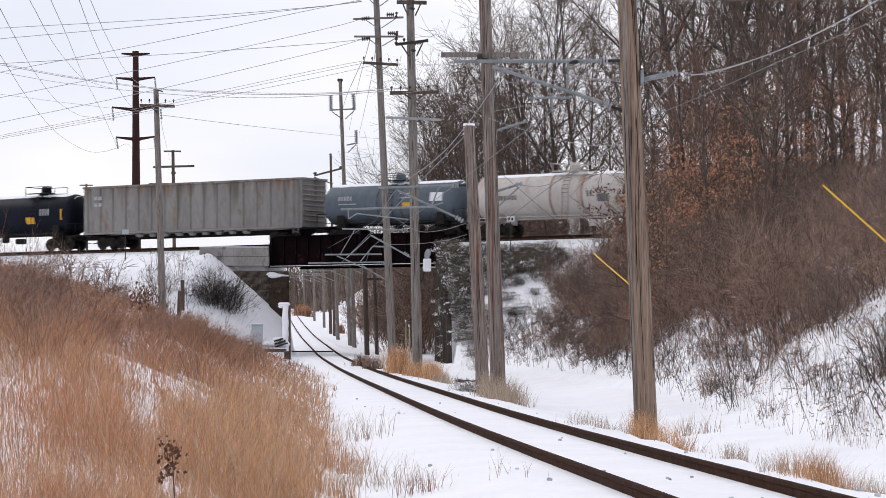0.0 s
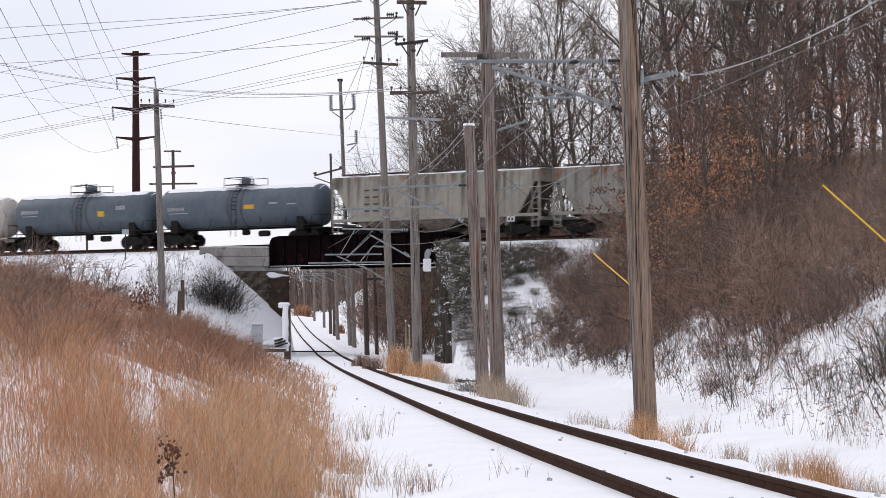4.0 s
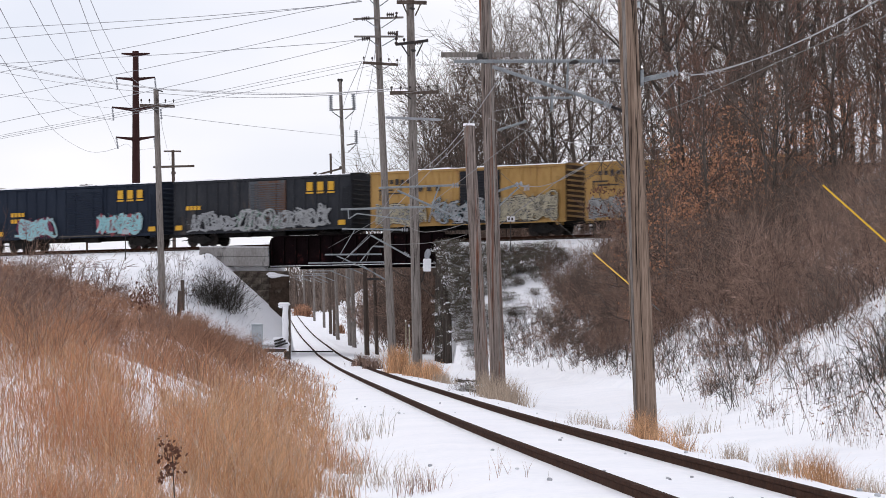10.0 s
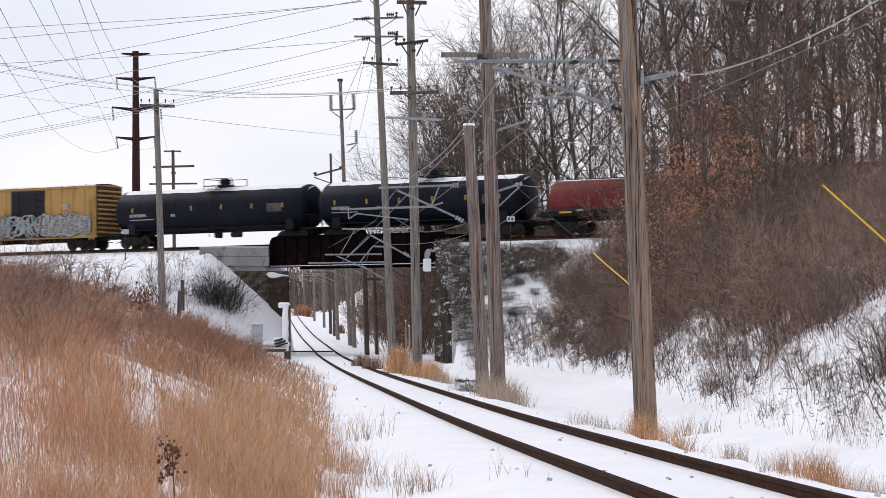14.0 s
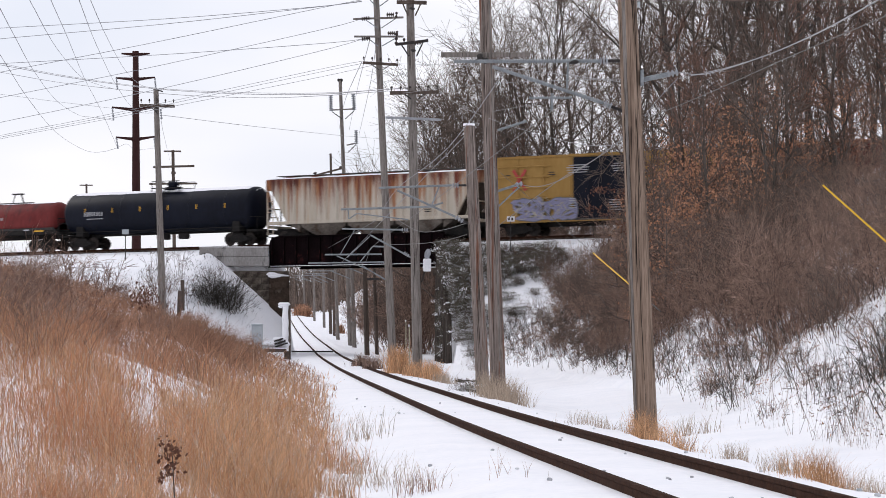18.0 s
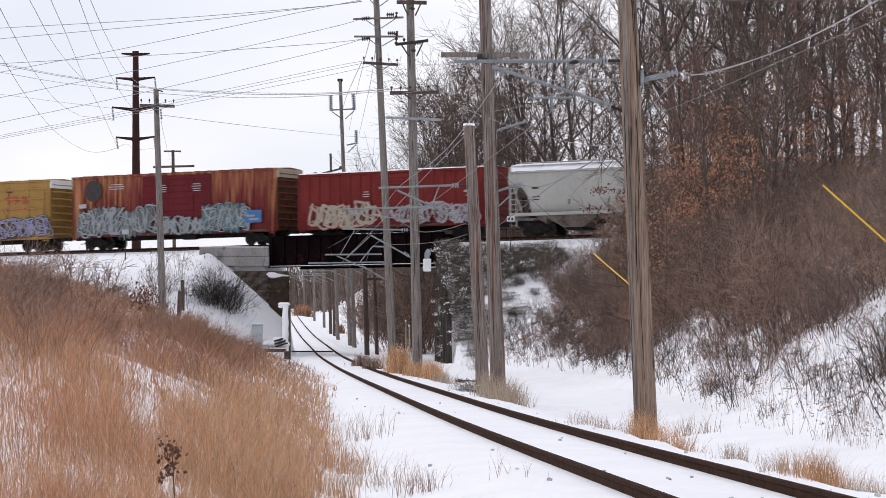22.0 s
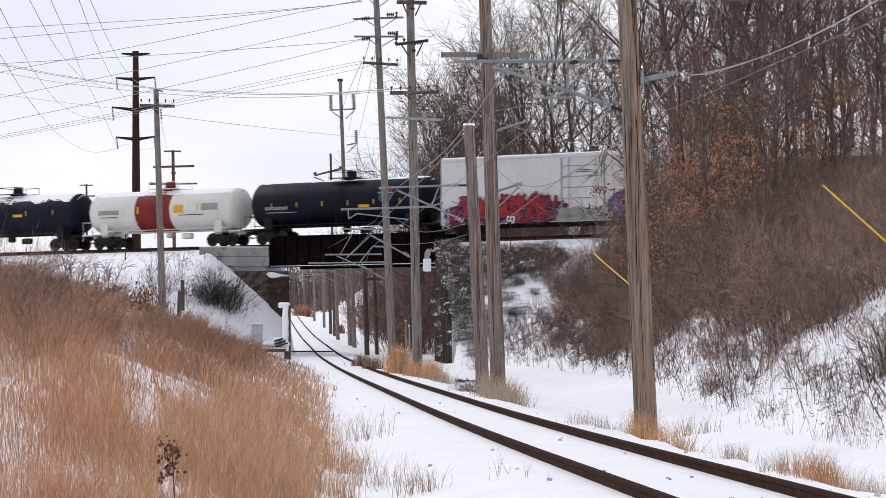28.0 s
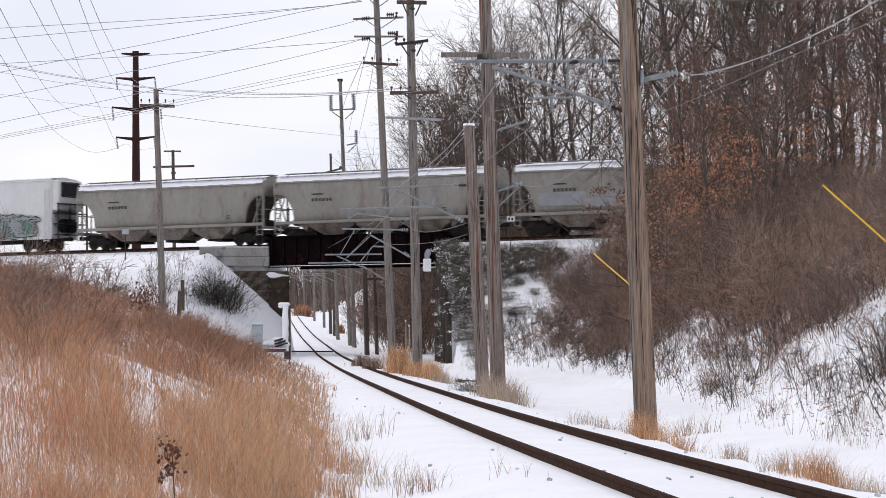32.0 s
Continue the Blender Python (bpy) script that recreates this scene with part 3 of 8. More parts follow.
HOP_RUST = paint("hopper_white_rust_streaks", (0.50, 0.43, 0.34), (0.62, 0.56, 0.47), (0.44, 0.33, 0.23), 0.62, 1.2, (2.2, 1, 0.14), runs=(((0.30, 0.130, 0.060), 4.55, 4.0, 0.515, 2.7), ((0.15, 0.040, 0.024), 4.55, 3.4, 0.535, 3.3), ((0.085, 0.024, 0.017), 4.55, 1.3, 0.53, 2.0)))
HOP_WHITE = paint("hopper_pale_grey", (0.45, 0.445, 0.41), (0.54, 0.53, 0.495), (0.40, 0.38, 0.34), 0.7)
HOP_GREIGE = paint("hopper_grey_brown", (0.255, 0.235, 0.210), (0.345, 0.325, 0.295), (0.20, 0.165, 0.135), 0.62, 1.0)
BOX_NAVY = paint("boxcar_navy", (0.012, 0.018, 0.032), (0.022, 0.030, 0.048), (0.045, 0.040, 0.040), 0.67)
BOX_SLATE = paint("boxcar_faded_navy", (0.022, 0.024, 0.030), (0.042, 0.044, 0.050), (0.075, 0.060, 0.052), 0.63)
BOX_YELLOW = paint("boxcar_yellow", (0.40, 0.235, 0.078), (0.51, 0.315, 0.115), (0.30, 0.18, 0.085), 0.64, 1.0, runs=(((0.24, 0.12, 0.05), 4.7, 2.2, 0.62, 2.6),))
BOX_BRIGHT = paint("boxcar_golden", (0.355, 0.205, 0.058), (0.44, 0.265, 0.085), (0.28, 0.155, 0.05), 0.66)
BOX_RED = paint("boxcar_red", (0.155, 0.018, 0.017), (0.22, 0.031, 0.027), (0.14, 0.03, 0.025), 0.66)
BOX_RUSTRED = paint("boxcar_dark_red", (0.125, 0.013, 0.017), (0.185, 0.026, 0.027), (0.16, 0.035, 0.03), 0.66, 0.8, (1.6, 1, 0.35), runs=(((0.38, 0.165, 0.075), 5.3, 3.2, 0.435, 2.2), ((0.17, 0.045, 0.03), 5.3, 6.2, 0.51, 4.2)))
HOOD_RED = paint("coil_hood_red", (0.130, 0.020, 0.020), (0.205, 0.040, 0.037), (0.085, 0.024, 0.024), 0.62, 1.0, runs=(((0.075, 0.020, 0.020), 3.8, 2.4, 0.585, 1.8),))
REEFER_WHITE = paint("reefer_white", (0.66, 0.655, 0.65), (0.76, 0.755, 0.75), (0.55, 0.54, 0.52), 0.69)
REEFER_STREAKED = paint("reefer_streaked", (0.61, 0.595, 0.575), (0.72, 0.705, 0.685), (0.50, 0.43, 0.34), 0.66, runs=(((0.47, 0.37, 0.27), 5.2, 5.0, 0.56, 2.2), ((0.34, 0.25, 0.18), 5.2, 3.5, 0.66, 3.5)))
REEFER_FRAME = surface("reefer_door_frame", (0.20, 0.165, 0.14), (0.34, 0.30, 0.27), 3, 0.7, 0, 14, 0.2)
BLACK_PAINT = surface("black_paint", (0.010, 0.010, 0.013), (0.022, 0.022, 0.026), 2, 0.5, 0, 12, 0.1)
END_DARK = surface("dark_end_sheet", (0.035, 0.022, 0.014), (0.10, 0.062, 0.032), 2, 0.8, 0, 12, 0.2)
END_BROWN = surface("brown_end_sheet", (0.16, 0.085, 0.022), (0.27, 0.15, 0.045), 2, 0.8, 0, 12, 0.2)
DOOR_FADED = paint("faded_blue_door", (0.075, 0.085, 0.098), (0.125, 0.135, 0.145), (0.115, 0.060, 0.040), 0.52, 0.6)
DOOR_RED = paint("dark_red_door", (0.105, 0.010, 0.015), (0.155, 0.019, 0.023), (0.10, 0.02, 0.02), 0.66)
MARK_NAVY = surface("navy_mark", (0.035, 0.055, 0.14), (0.06, 0.09, 0.20), 3, 0.6, 0, 15, 0)
STRAP_RUST = surface("rusty_strap", (0.20, 0.12, 0.095), (0.34, 0.225, 0.185), 2.0, 0.85, 0, 10, 0.2)
MARK_WHITE = surface("white_lettering", (0.30, 0.30, 0.31), (0.44, 0.44, 0.45), 3, 0.6, 0, 15, 0)
MARK_YELLOW = surface("yellow_lettering", (0.56, 0.30, 0.03), (0.68, 0.38, 0.05), 3, 0.6, 0, 15, 0)
MARK_DARK = surface("dark_lettering", (0.035, 0.030, 0.028), (0.06, 0.05, 0.05), 3, 0.6, 0, 15, 0)
MARK_RED = surface("red_lettering", (0.36, 0.05, 0.045), (0.45, 0.08, 0.07), 3, 0.6, 0, 15, 0)
SPRAY = {k: surface("spray_" + k, tuple(c * 0.62 for c in v), tuple(min(1, c * 0.86) for c in v), 1.5, 0.6, 0, 10, 0) for k, v in {
    "cyan": (0.34, 0.62, 0.66), "white": (0.41, 0.42, 0.42), "pink": (0.55, 0.22, 0.34), "plum": (0.16, 0.035, 0.075), "black": (0.02, 0.02, 0.025),
    "silver": (0.36, 0.37, 0.38), "red": (0.43, 0.045, 0.06), "violet": (0.17, 0.13, 0.36), "green": (0.14, 0.28, 0.20), "teal": (0.12, 0.24, 0.26),
    "blue": (0.08, 0.22, 0.48), "rose": (0.36, 0.10, 0.12), "cream": (0.50, 0.45, 0.33), "lilac": (0.30, 0.29, 0.42), "grey": (0.20, 0.20, 0.21)}.items()}

R_WHEEL = 0.457


def spun(geo):
    """Turns a Geo about z by a quarter, so that its x axis lies along y."""
    geo.v = [(-y, x, z) for x, y, z in geo.v]
    return geo


def wheelset_mesh():
    g = Geo()
    for s in (-1, 1):
        g.lathe_x([(s * 0.66, 0.001), (s * 0.66, 0.40), (s * 0.675, 0.495), (s * 0.70, 0.49), (s * 0.71, R_WHEEL), (s * 0.80, R_WHEEL - 0.008),
                   (s * 0.80, 0.38), (s * 0.77, 0.36), (s * 0.77, 0.13), (s * 0.83, 0.12), (s * 0.83, 0.001)], 20)
        # lightening marks on the web
        for k in range(6):
            t = 2 * math.pi * k / 6
            g.box((s * 0.785, 0.25 * math.sin(t), 0.25 * math.cos(t)), (0.03, 0.06, 0.06), 0.01)
    g.tube([(-1.08, 0, 0), (1.08, 0, 0)], 0.085, 10)
    return spun(g).mesh("wheelset", WHEEL_STEEL)


def truck_mesh():
    g = Geo()
    side = [(-1.15, 0.58), (-1.12, 0.34), (-0.70, 0.34), (-0.42, 0.20), (0.42, 0.20), (0.70, 0.34), (1.12, 0.34), (1.15, 0.58), (0.62, 0.66), (0.34, 0.84),
            (-0.34, 0.84), (-0.62, 0.66)]
    for y in (-1.06, 0.94):
        g.prism(side, y, y + 0.12)
        for x in (-0.88, 0.88):
            g.box((x, y + (0 if y < 0 else 0.12), 0.457), (0.30, 0.24, 0.28), 0.04)
        for x in (-0.20, 0, 0.20):
            g.tube([(x, y + 0.06, 0.24), (x, y + 0.06, 0.56)], 0.085, 8)
    g.box((0, 0, 0.62), (0.42, 2.2, 0.26), 0.04)
    g.box((0, 0, 0.86), (0.5, 0.9, 0.2), 0.03)
    for x in (-0.42, 0.42):
        g.box((x, 0, 0.44), (0.12, 1.9, 0.12), 0.02)
    return g.mesh("truck", RUNNING)


WHEELSET, TRUCK = wheelset_mesh(), truck_mesh()
COUPLER = Geo().box((0.35, 0, 0.88), (0.9, 0.22, 0.26), 0.04).box((0.82, 0.03, 0.88), (0.26, 0.36, 0.30), 0.05).box((-0.05, 0, 0.88), (0.3, 0.46, 0.42), 0.04)
COUPLER.tube([(0.1, -0.35, 0.75), (0.45, -0.38, 0.55), (0.85, -0.30, 0.5)], 0.03, 5)
COUPLER = COUPLER.mesh("coupler", RUNNING)
TRAIN, WHEELS = [], []


def car(name, label, category, left, right):
    """A car's empty on the rails, with its trucks, wheelsets and couplers."""
    length = right - left
    ob = thing(name, label, category, "cars of the freight train")
    ob.matrix_basis = car_pose((left + right) / 2)
    TRAIN.append((ob, (left + right) / 2))
    for s in (-1, 1):
        tr = part("truck", TRUCK, None, ob, at=pose(s * (length / 2 - 2.05), 0, 0))
        for q in (-0.88, 0.88):
            w = part("wheelset", WHEELSET, None, tr)
            w.matrix_parent_inverse = Matrix.Translation((q, 0, R_WHEEL))
            WHEELS.append(w)
        part("coupler", COUPLER, None, ob, at=pose(s * (length / 2 - 0.25), 0, 0, 0, 0, 0 if s > 0 else 180))
    return ob, length


BAR = {}


def bars(parent, name, mat, y, items):
    """Plain bars of paint on the near side: (x, z, width, height)."""
    for x, z, w, h in items:
        key = (round(w, 2), round(h, 2), mat.name)
        if key not in BAR:
            BAR[key] = Geo().box((0, 0, 0), (w, 0.012, h)).mesh(name, mat)
        part(name, BAR[key], None, parent, at=pose(x, y, z))


def blob(cx, cz, rx, rz, rnd, n=16, spiky=0.25):
    pts = []
    for k in range(n):
        t = 2 * math.pi * k / n
        r = 1 + rnd.uniform(-spiky, spiky)
        ct, st = math.cos(t), math.sin(t)
        q = (abs(ct) ** 4 + abs(st) ** 4) ** -0.25
        pts.append((cx + rx * r * q * ct * 0.92, cz + rz * r * q * st * 0.92))
    return pts


def brush_line(g, pts, t, y0, y1):
    """One painted ribbon along pts (x, z), rising by a hair towards its end so that it can cross itself."""
    n, vs, fs = len(pts), [], []
    for k, (x, z) in enumerate(pts):
        (ax, az), (bx, bz) = pts[max(k - 1, 0)], pts[min(k + 1, n - 1)]
        ln = math.hypot(bx - ax, bz - az) or 1.0
        ux, uz, o = (bx - ax) / ln * t, (bz - az) / ln * t, 0.0003 * k
        e = -1 if k == 0 else 1 if k == n - 1 else 0
        x, z = x + ux * e, z + uz * e
        vs += [(x - uz, y0 - o, z + ux), (x + uz, y0 - o, z - ux), (x + uz, y1, z - ux), (x - uz, y1, z + ux)]
        if k:
            q = 4 * k
            fs += [(q - 4, q - 3, q + 1, q), (q - 3, q - 2, q + 2, q + 1), (q - 1, q - 4, q, q + 3), (q - 2, q - 1, q + 3, q + 2)]
    fs += [(3, 2, 1, 0), (4 * n - 4, 4 * n - 3, 4 * n - 2, 4 * n - 1)]
    g.add(vs, fs)


STROKES = [[(0, 0), (0, 1), (1, 0.9), (1, 0.5), (0.1, 0.5), (1, 0)], [(1, 0.9), (0.1, 0.95), (0, 0.1), (1, 0.05)], [(0, 0), (0.5, 1), (1, 0), (0.75, 0.45), (0.2, 0.4)],
           [(0, 1), (1, 0.95), (0.5, 0.95), (0.45, 0)], [(1, 1), (0.1, 0.85), (0.9, 0.45), (0.9, 0.1), (0, 0)], [(0, 1), (0.1, 0), (0.95, 0.05), (1, 1)],
           [(0, 0), (0.05, 1), (0.9, 0), (1, 1)], [(0.1, 0), (0.1, 1), (1, 0.95), (0.1, 0.55), (0.9, 0.5), (0.1, 0.05), (1, 0)], [(0.1, 0.05), (0, 0.9), (0.9, 1), (1, 0.1), (0.15, 0)],
           [(0, 1), (0.1, 0), (0.1, 0.5), (1, 1), (0.3, 0.6), (1, 0)]]


def curved(pts, m=3):
    """A rounded line through pts."""
    p, out = [np.array(q) for q in (pts[0], *pts, pts[-1])], []
    for a, b, c, d in zip(p, p[1:], p[2:], p[3:]):
        for k in range(m):
            t = k / m
            out.append(tuple(0.5 * (2 * b + (c - a) * t + (2 * a - 5 * b + 4 * c - d) * t * t + (3 * b - a - 3 * c + d) * t ** 3)))
    return out + [tuple(p[-1])]


def graffiti(parent, x0, x1, z0, z1, y, fill, edge, n, seed, spiky=0.22, shade=None, haze=None):
    """A painted piece: a haze of colour, then interlocked swirls, each with an outline, a fill and thin accents."""
    rnd = random.Random(seed)
    n = int(n * 1.5 + 0.5)
    w, tall = (x1 - x0) / n, (z1 - z0) * 0.92
    for k in range(n):
        xa, za = x0 + w * (k - 0.12 + rnd.uniform(-0.1, 0.1)), z0 + rnd.uniform(0.0, 0.12) * tall
        sx, sz, skew = w * rnd.uniform(1.25, 1.75), tall * rnd.uniform(0.70, 0.95), rnd.uniform(-0.45, 0.45)
        mx, mz = rnd.random() < 0.6, rnd.random() < 0.5
        pts = [((1 - a if mx else a), (1 - b if mz else b)) for a, b in rnd.choice(STROKES)]
        pts += [((a + 0.45 if mz else 1.2 - a), (b if mx else 1 - b)) for a, b in rnd.choice(STROKES)]
        pts = curved([(xa + sx * (a + skew * (b - 0.5)) + rnd.uniform(-spiky, spiky) * w * 0.8, za + sz * b + rnd.uniform(-spiky, spiky) * tall * 0.3) for a, b in pts])
        t = min(w, tall) * rnd.uniform(0.075, 0.115)
        o = 0.0012 * (k % 3)
        if haze:
            part("graffiti_haze", Geo().prism(blob(xa + sx / 2, za + sz / 2, w * 0.75, tall * 0.55, rnd, 14, 0.3), y - 0.002, y), SPRAY[haze], parent, "sprayed colour behind painted shapes")
        g = Geo()
        brush_line(g, pts, t * 1.8, y - 0.006 - o, y - 0.004 - o)
        lower = part("graffiti_outline", g, SPRAY[edge], parent, edge + " outline of a painted shape")
        g = Geo()
        brush_line(g, pts, t, y - 0.018 - o, y - 0.016 - o)
        part("graffiti_shape", g, SPRAY[fill], lower, fill + " spray-painted graffiti")
        g = Geo()
        for q in range(5):
            a, b = xa + rnd.random() * sx, za + rnd.uniform(-0.05, 1.05) * sz
            c, d = a + rnd.uniform(-0.5, 0.5) * w, b + rnd.uniform(-0.35, 0.35) * tall
            e, f = c + rnd.uniform(-0.4, 0.4) * w, d + rnd.uniform(-0.2, 0.2) * tall
            brush_line(g, [(a, min(b, z1)), (c, min(max(d, z0), z1)), (e, min(max(f, z0), z1))], t * rnd.uniform(0.15, 0.42), y - 0.030 - 0.002 * q, y - 0.028 - 0.002 * q)
        tagged(part("graffiti_stroke", g, SPRAY[shade or edge], lower, "thin painted accents across a shape"), kind="stuff")


def ladder(parent, x, y, z0, z1, mat, w=0.42, along_y=False):
    g = Geo()
    for s in (-1, 1):
        p = (x, y + s * w / 2) if along_y else (x + s * w / 2, y)
        g.box((*p, (z0 + z1) / 2), (0.05, 0.05, z1 - z0))
    k = int((z1 - z0) / 0.38)
    for i in range(k + 1):
        z = z0 + 0.1 + (z1 - z0 - 0.2) * i / max(1, k)
        g.box((x, y, z), (0.04, w, 0.035) if along_y else (w, 0.04, 0.035))
    return part("ladder", g, mat, parent)


def roof_snow(parent, x0, x1, w, z, seed, thick=0.09):
    """A thin uneven sheet of snow lying on a roof."""
    rnd, g, n = random.Random(seed), Geo(), 26
    vs, fs = [], []
    for i in range(n + 1):
        x = x0 + (x1 - x0) * i / n
        e0, e1 = w / 2 + 0.03 - rnd.uniform(0.0, 0.07), w / 2 - rnd.uniform(0.0, 0.10)
        h = thick * rnd.uniform(0.6, 1.5)
        vs += [(x, -e0, z + 0.004), (x, -e0 * 0.96, z + h * 0.8), (x, 0, z + 0.10 + h), (x, e1 * 0.96, z + h * 0.8), (x, e1, z + 0.004)]
    for i in range(n):
        for k in range(4):
            fs.append((i * 5 + k, i * 5 + k + 1, i * 5 + 6 + k, i * 5 + 5 + k))
    g.add(vs, fs)
    return part("roof_snow", g, SNOW_CAP, parent, "thin snow on the roof")


def boxcar(label, left, right, h, mat, ribs=14, door=None, end_mat=None, roof_mat=None, snow=True, seed=0, sill=0.98, w=3.1, rows=10, top_end=None, flat_side=False, wall_mat=None):
    """A boxcar with ribs, doors, ribbed ends, ladders and a peaked roof. door: (centre, width, material, slats)."""
    ob, length = car("boxcar", label, "boxcar", left, right)
    hl, y = length / 2, w / 2
    end_mat, roof_mat = end_mat or mat, roof_mat or mat
    part("body", Geo().box((0, 0, (sill + h - 0.12) / 2), (length - 0.1, w - 0.12, h - 0.12 - sill), 0.03), mat, ob)
    rib = Geo().box((0, 0, (sill + h - 0.2) / 2 + 0.05), (0.10, 0.06, h - 0.42 - sill), 0.02).mesh("rib", mat)
    if not flat_side:
        for s in (-1, 1):
            for k in range(ribs + 1):
                x = -hl + 0.12 + (length - 0.24) * k / ribs
                if door and abs(x - door[0]) < door[1] / 2 + 0.05:
                    continue
                part("rib", rib, None, ob, at=pose(x, s * (y - 0.04), 0))
    part("side_sill", Geo().box((0, -y + 0.04, sill), (length - 0.1, 0.12, 0.22), 0.02).box((0, y - 0.04, sill), (length - 0.1, 0.12, 0.22), 0.02), mat, ob)
    part("top_chord", Geo().box((0, -y + 0.04, h - 0.2), (length - 0.06, 0.12, 0.12), 0.02).box((0, y - 0.04, h - 0.2), (length - 0.06, 0.12, 0.12), 0.02), mat, ob)
    part("centre_sill", Geo().box((0, 0, 0.80), (length - 0.8, 0.5, 0.34), 0.03).box((1.2, -0.9, 0.72), (1.3, 0.5, 0.4), 0.08).box((-1.6, -0.8, 0.74), (0.5, 0.5, 0.36), 0.08), RUNNING, ob)
    g = Geo().prism_x([(-y - 0.02, h - 0.14), (-y - 0.02, h - 0.10), (0, h), (y + 0.02, h - 0.10), (y + 0.02, h - 0.14)], -hl, hl)
    rf = part("roof", g, roof_mat, ob)
    seam = Geo().prism_x([(-y, h - 0.105), (-y, h - 0.06), (0, h + 0.035), (y, h - 0.06), (y, h - 0.105)], -0.03, 0.03).mesh("roof_seam", roof_mat)
    for k in range(1, ribs):
        part("roof_seam", seam, None, rf, at=pose(-hl + length * k / ribs, 0, 0))
    if snow:
        roof_snow(ob, -hl + 0.1, hl - 0.1, w, h - 0.105, seed, 0.085)
    er = Geo().box((0, 0, 0), (0.11, w - 0.3, 0.14), 0.05).mesh("end_rib", end_mat)
    for s in (-1, 1):
        part("end_wall", Geo().box((s * (hl - 0.04), 0, (sill + h - 0.16) / 2), (0.05, w - 0.06, h - 0.16 - sill), 0.01), wall_mat or end_mat, ob)
        for k in range(rows):
            part("end_rib", er, None, ob, at=pose(s * (hl + 0.01), 0, sill + 0.3 + (h - sill - 0.8) * k / (rows - 1)))
        if top_end:
            part("end_top", Geo().box((s * (hl - 0.02), 0, h - 0.45), (0.14, w - 0.02, 0.62), 0.02), top_end, ob, "pale upper end panel")
        ladder(ob, s * (hl - 0.45), -y - 0.06, sill - 0.3, sill + 1.2 if s < 0 else h - 0.9, mat)
    if door:
        dx, dw, dm, slats = door
        d = part("door", Geo().box((dx, -y - 0.01, (sill + h - 0.28) / 2), (dw, 0.08, h - 0.36 - sill), 0.02), dm, ob)
        if slats:
            sl = Geo().box((0, 0, 0), (dw - 0.12, 0.05, 0.10), 0.03).mesh("door_corrugation", dm)
            for k in range(slats):
                part("door_corrugation", sl, None, d, at=pose(dx, -y - 0.06, sill + 0.25 + (h - sill - 0.8) * k / (slats - 1)))
        g = Geo()
        for s in (-0.25, 0.25):
            g.tube([(dx + s * dw, -y - 0.10, sill + 0.15), (dx + s * dw, -y - 0.10, h - 0.5)], 0.025, 6)
        part("door_rod", g, dm, d)
        part("door_track", Geo().box((dx + dw * 0.3, -y - 0.03, sill + 0.02), (dw * 2.0, 0.10, 0.10), 0.02), UNDER_GREY, ob)
    return ob, hl, -y - 0.03


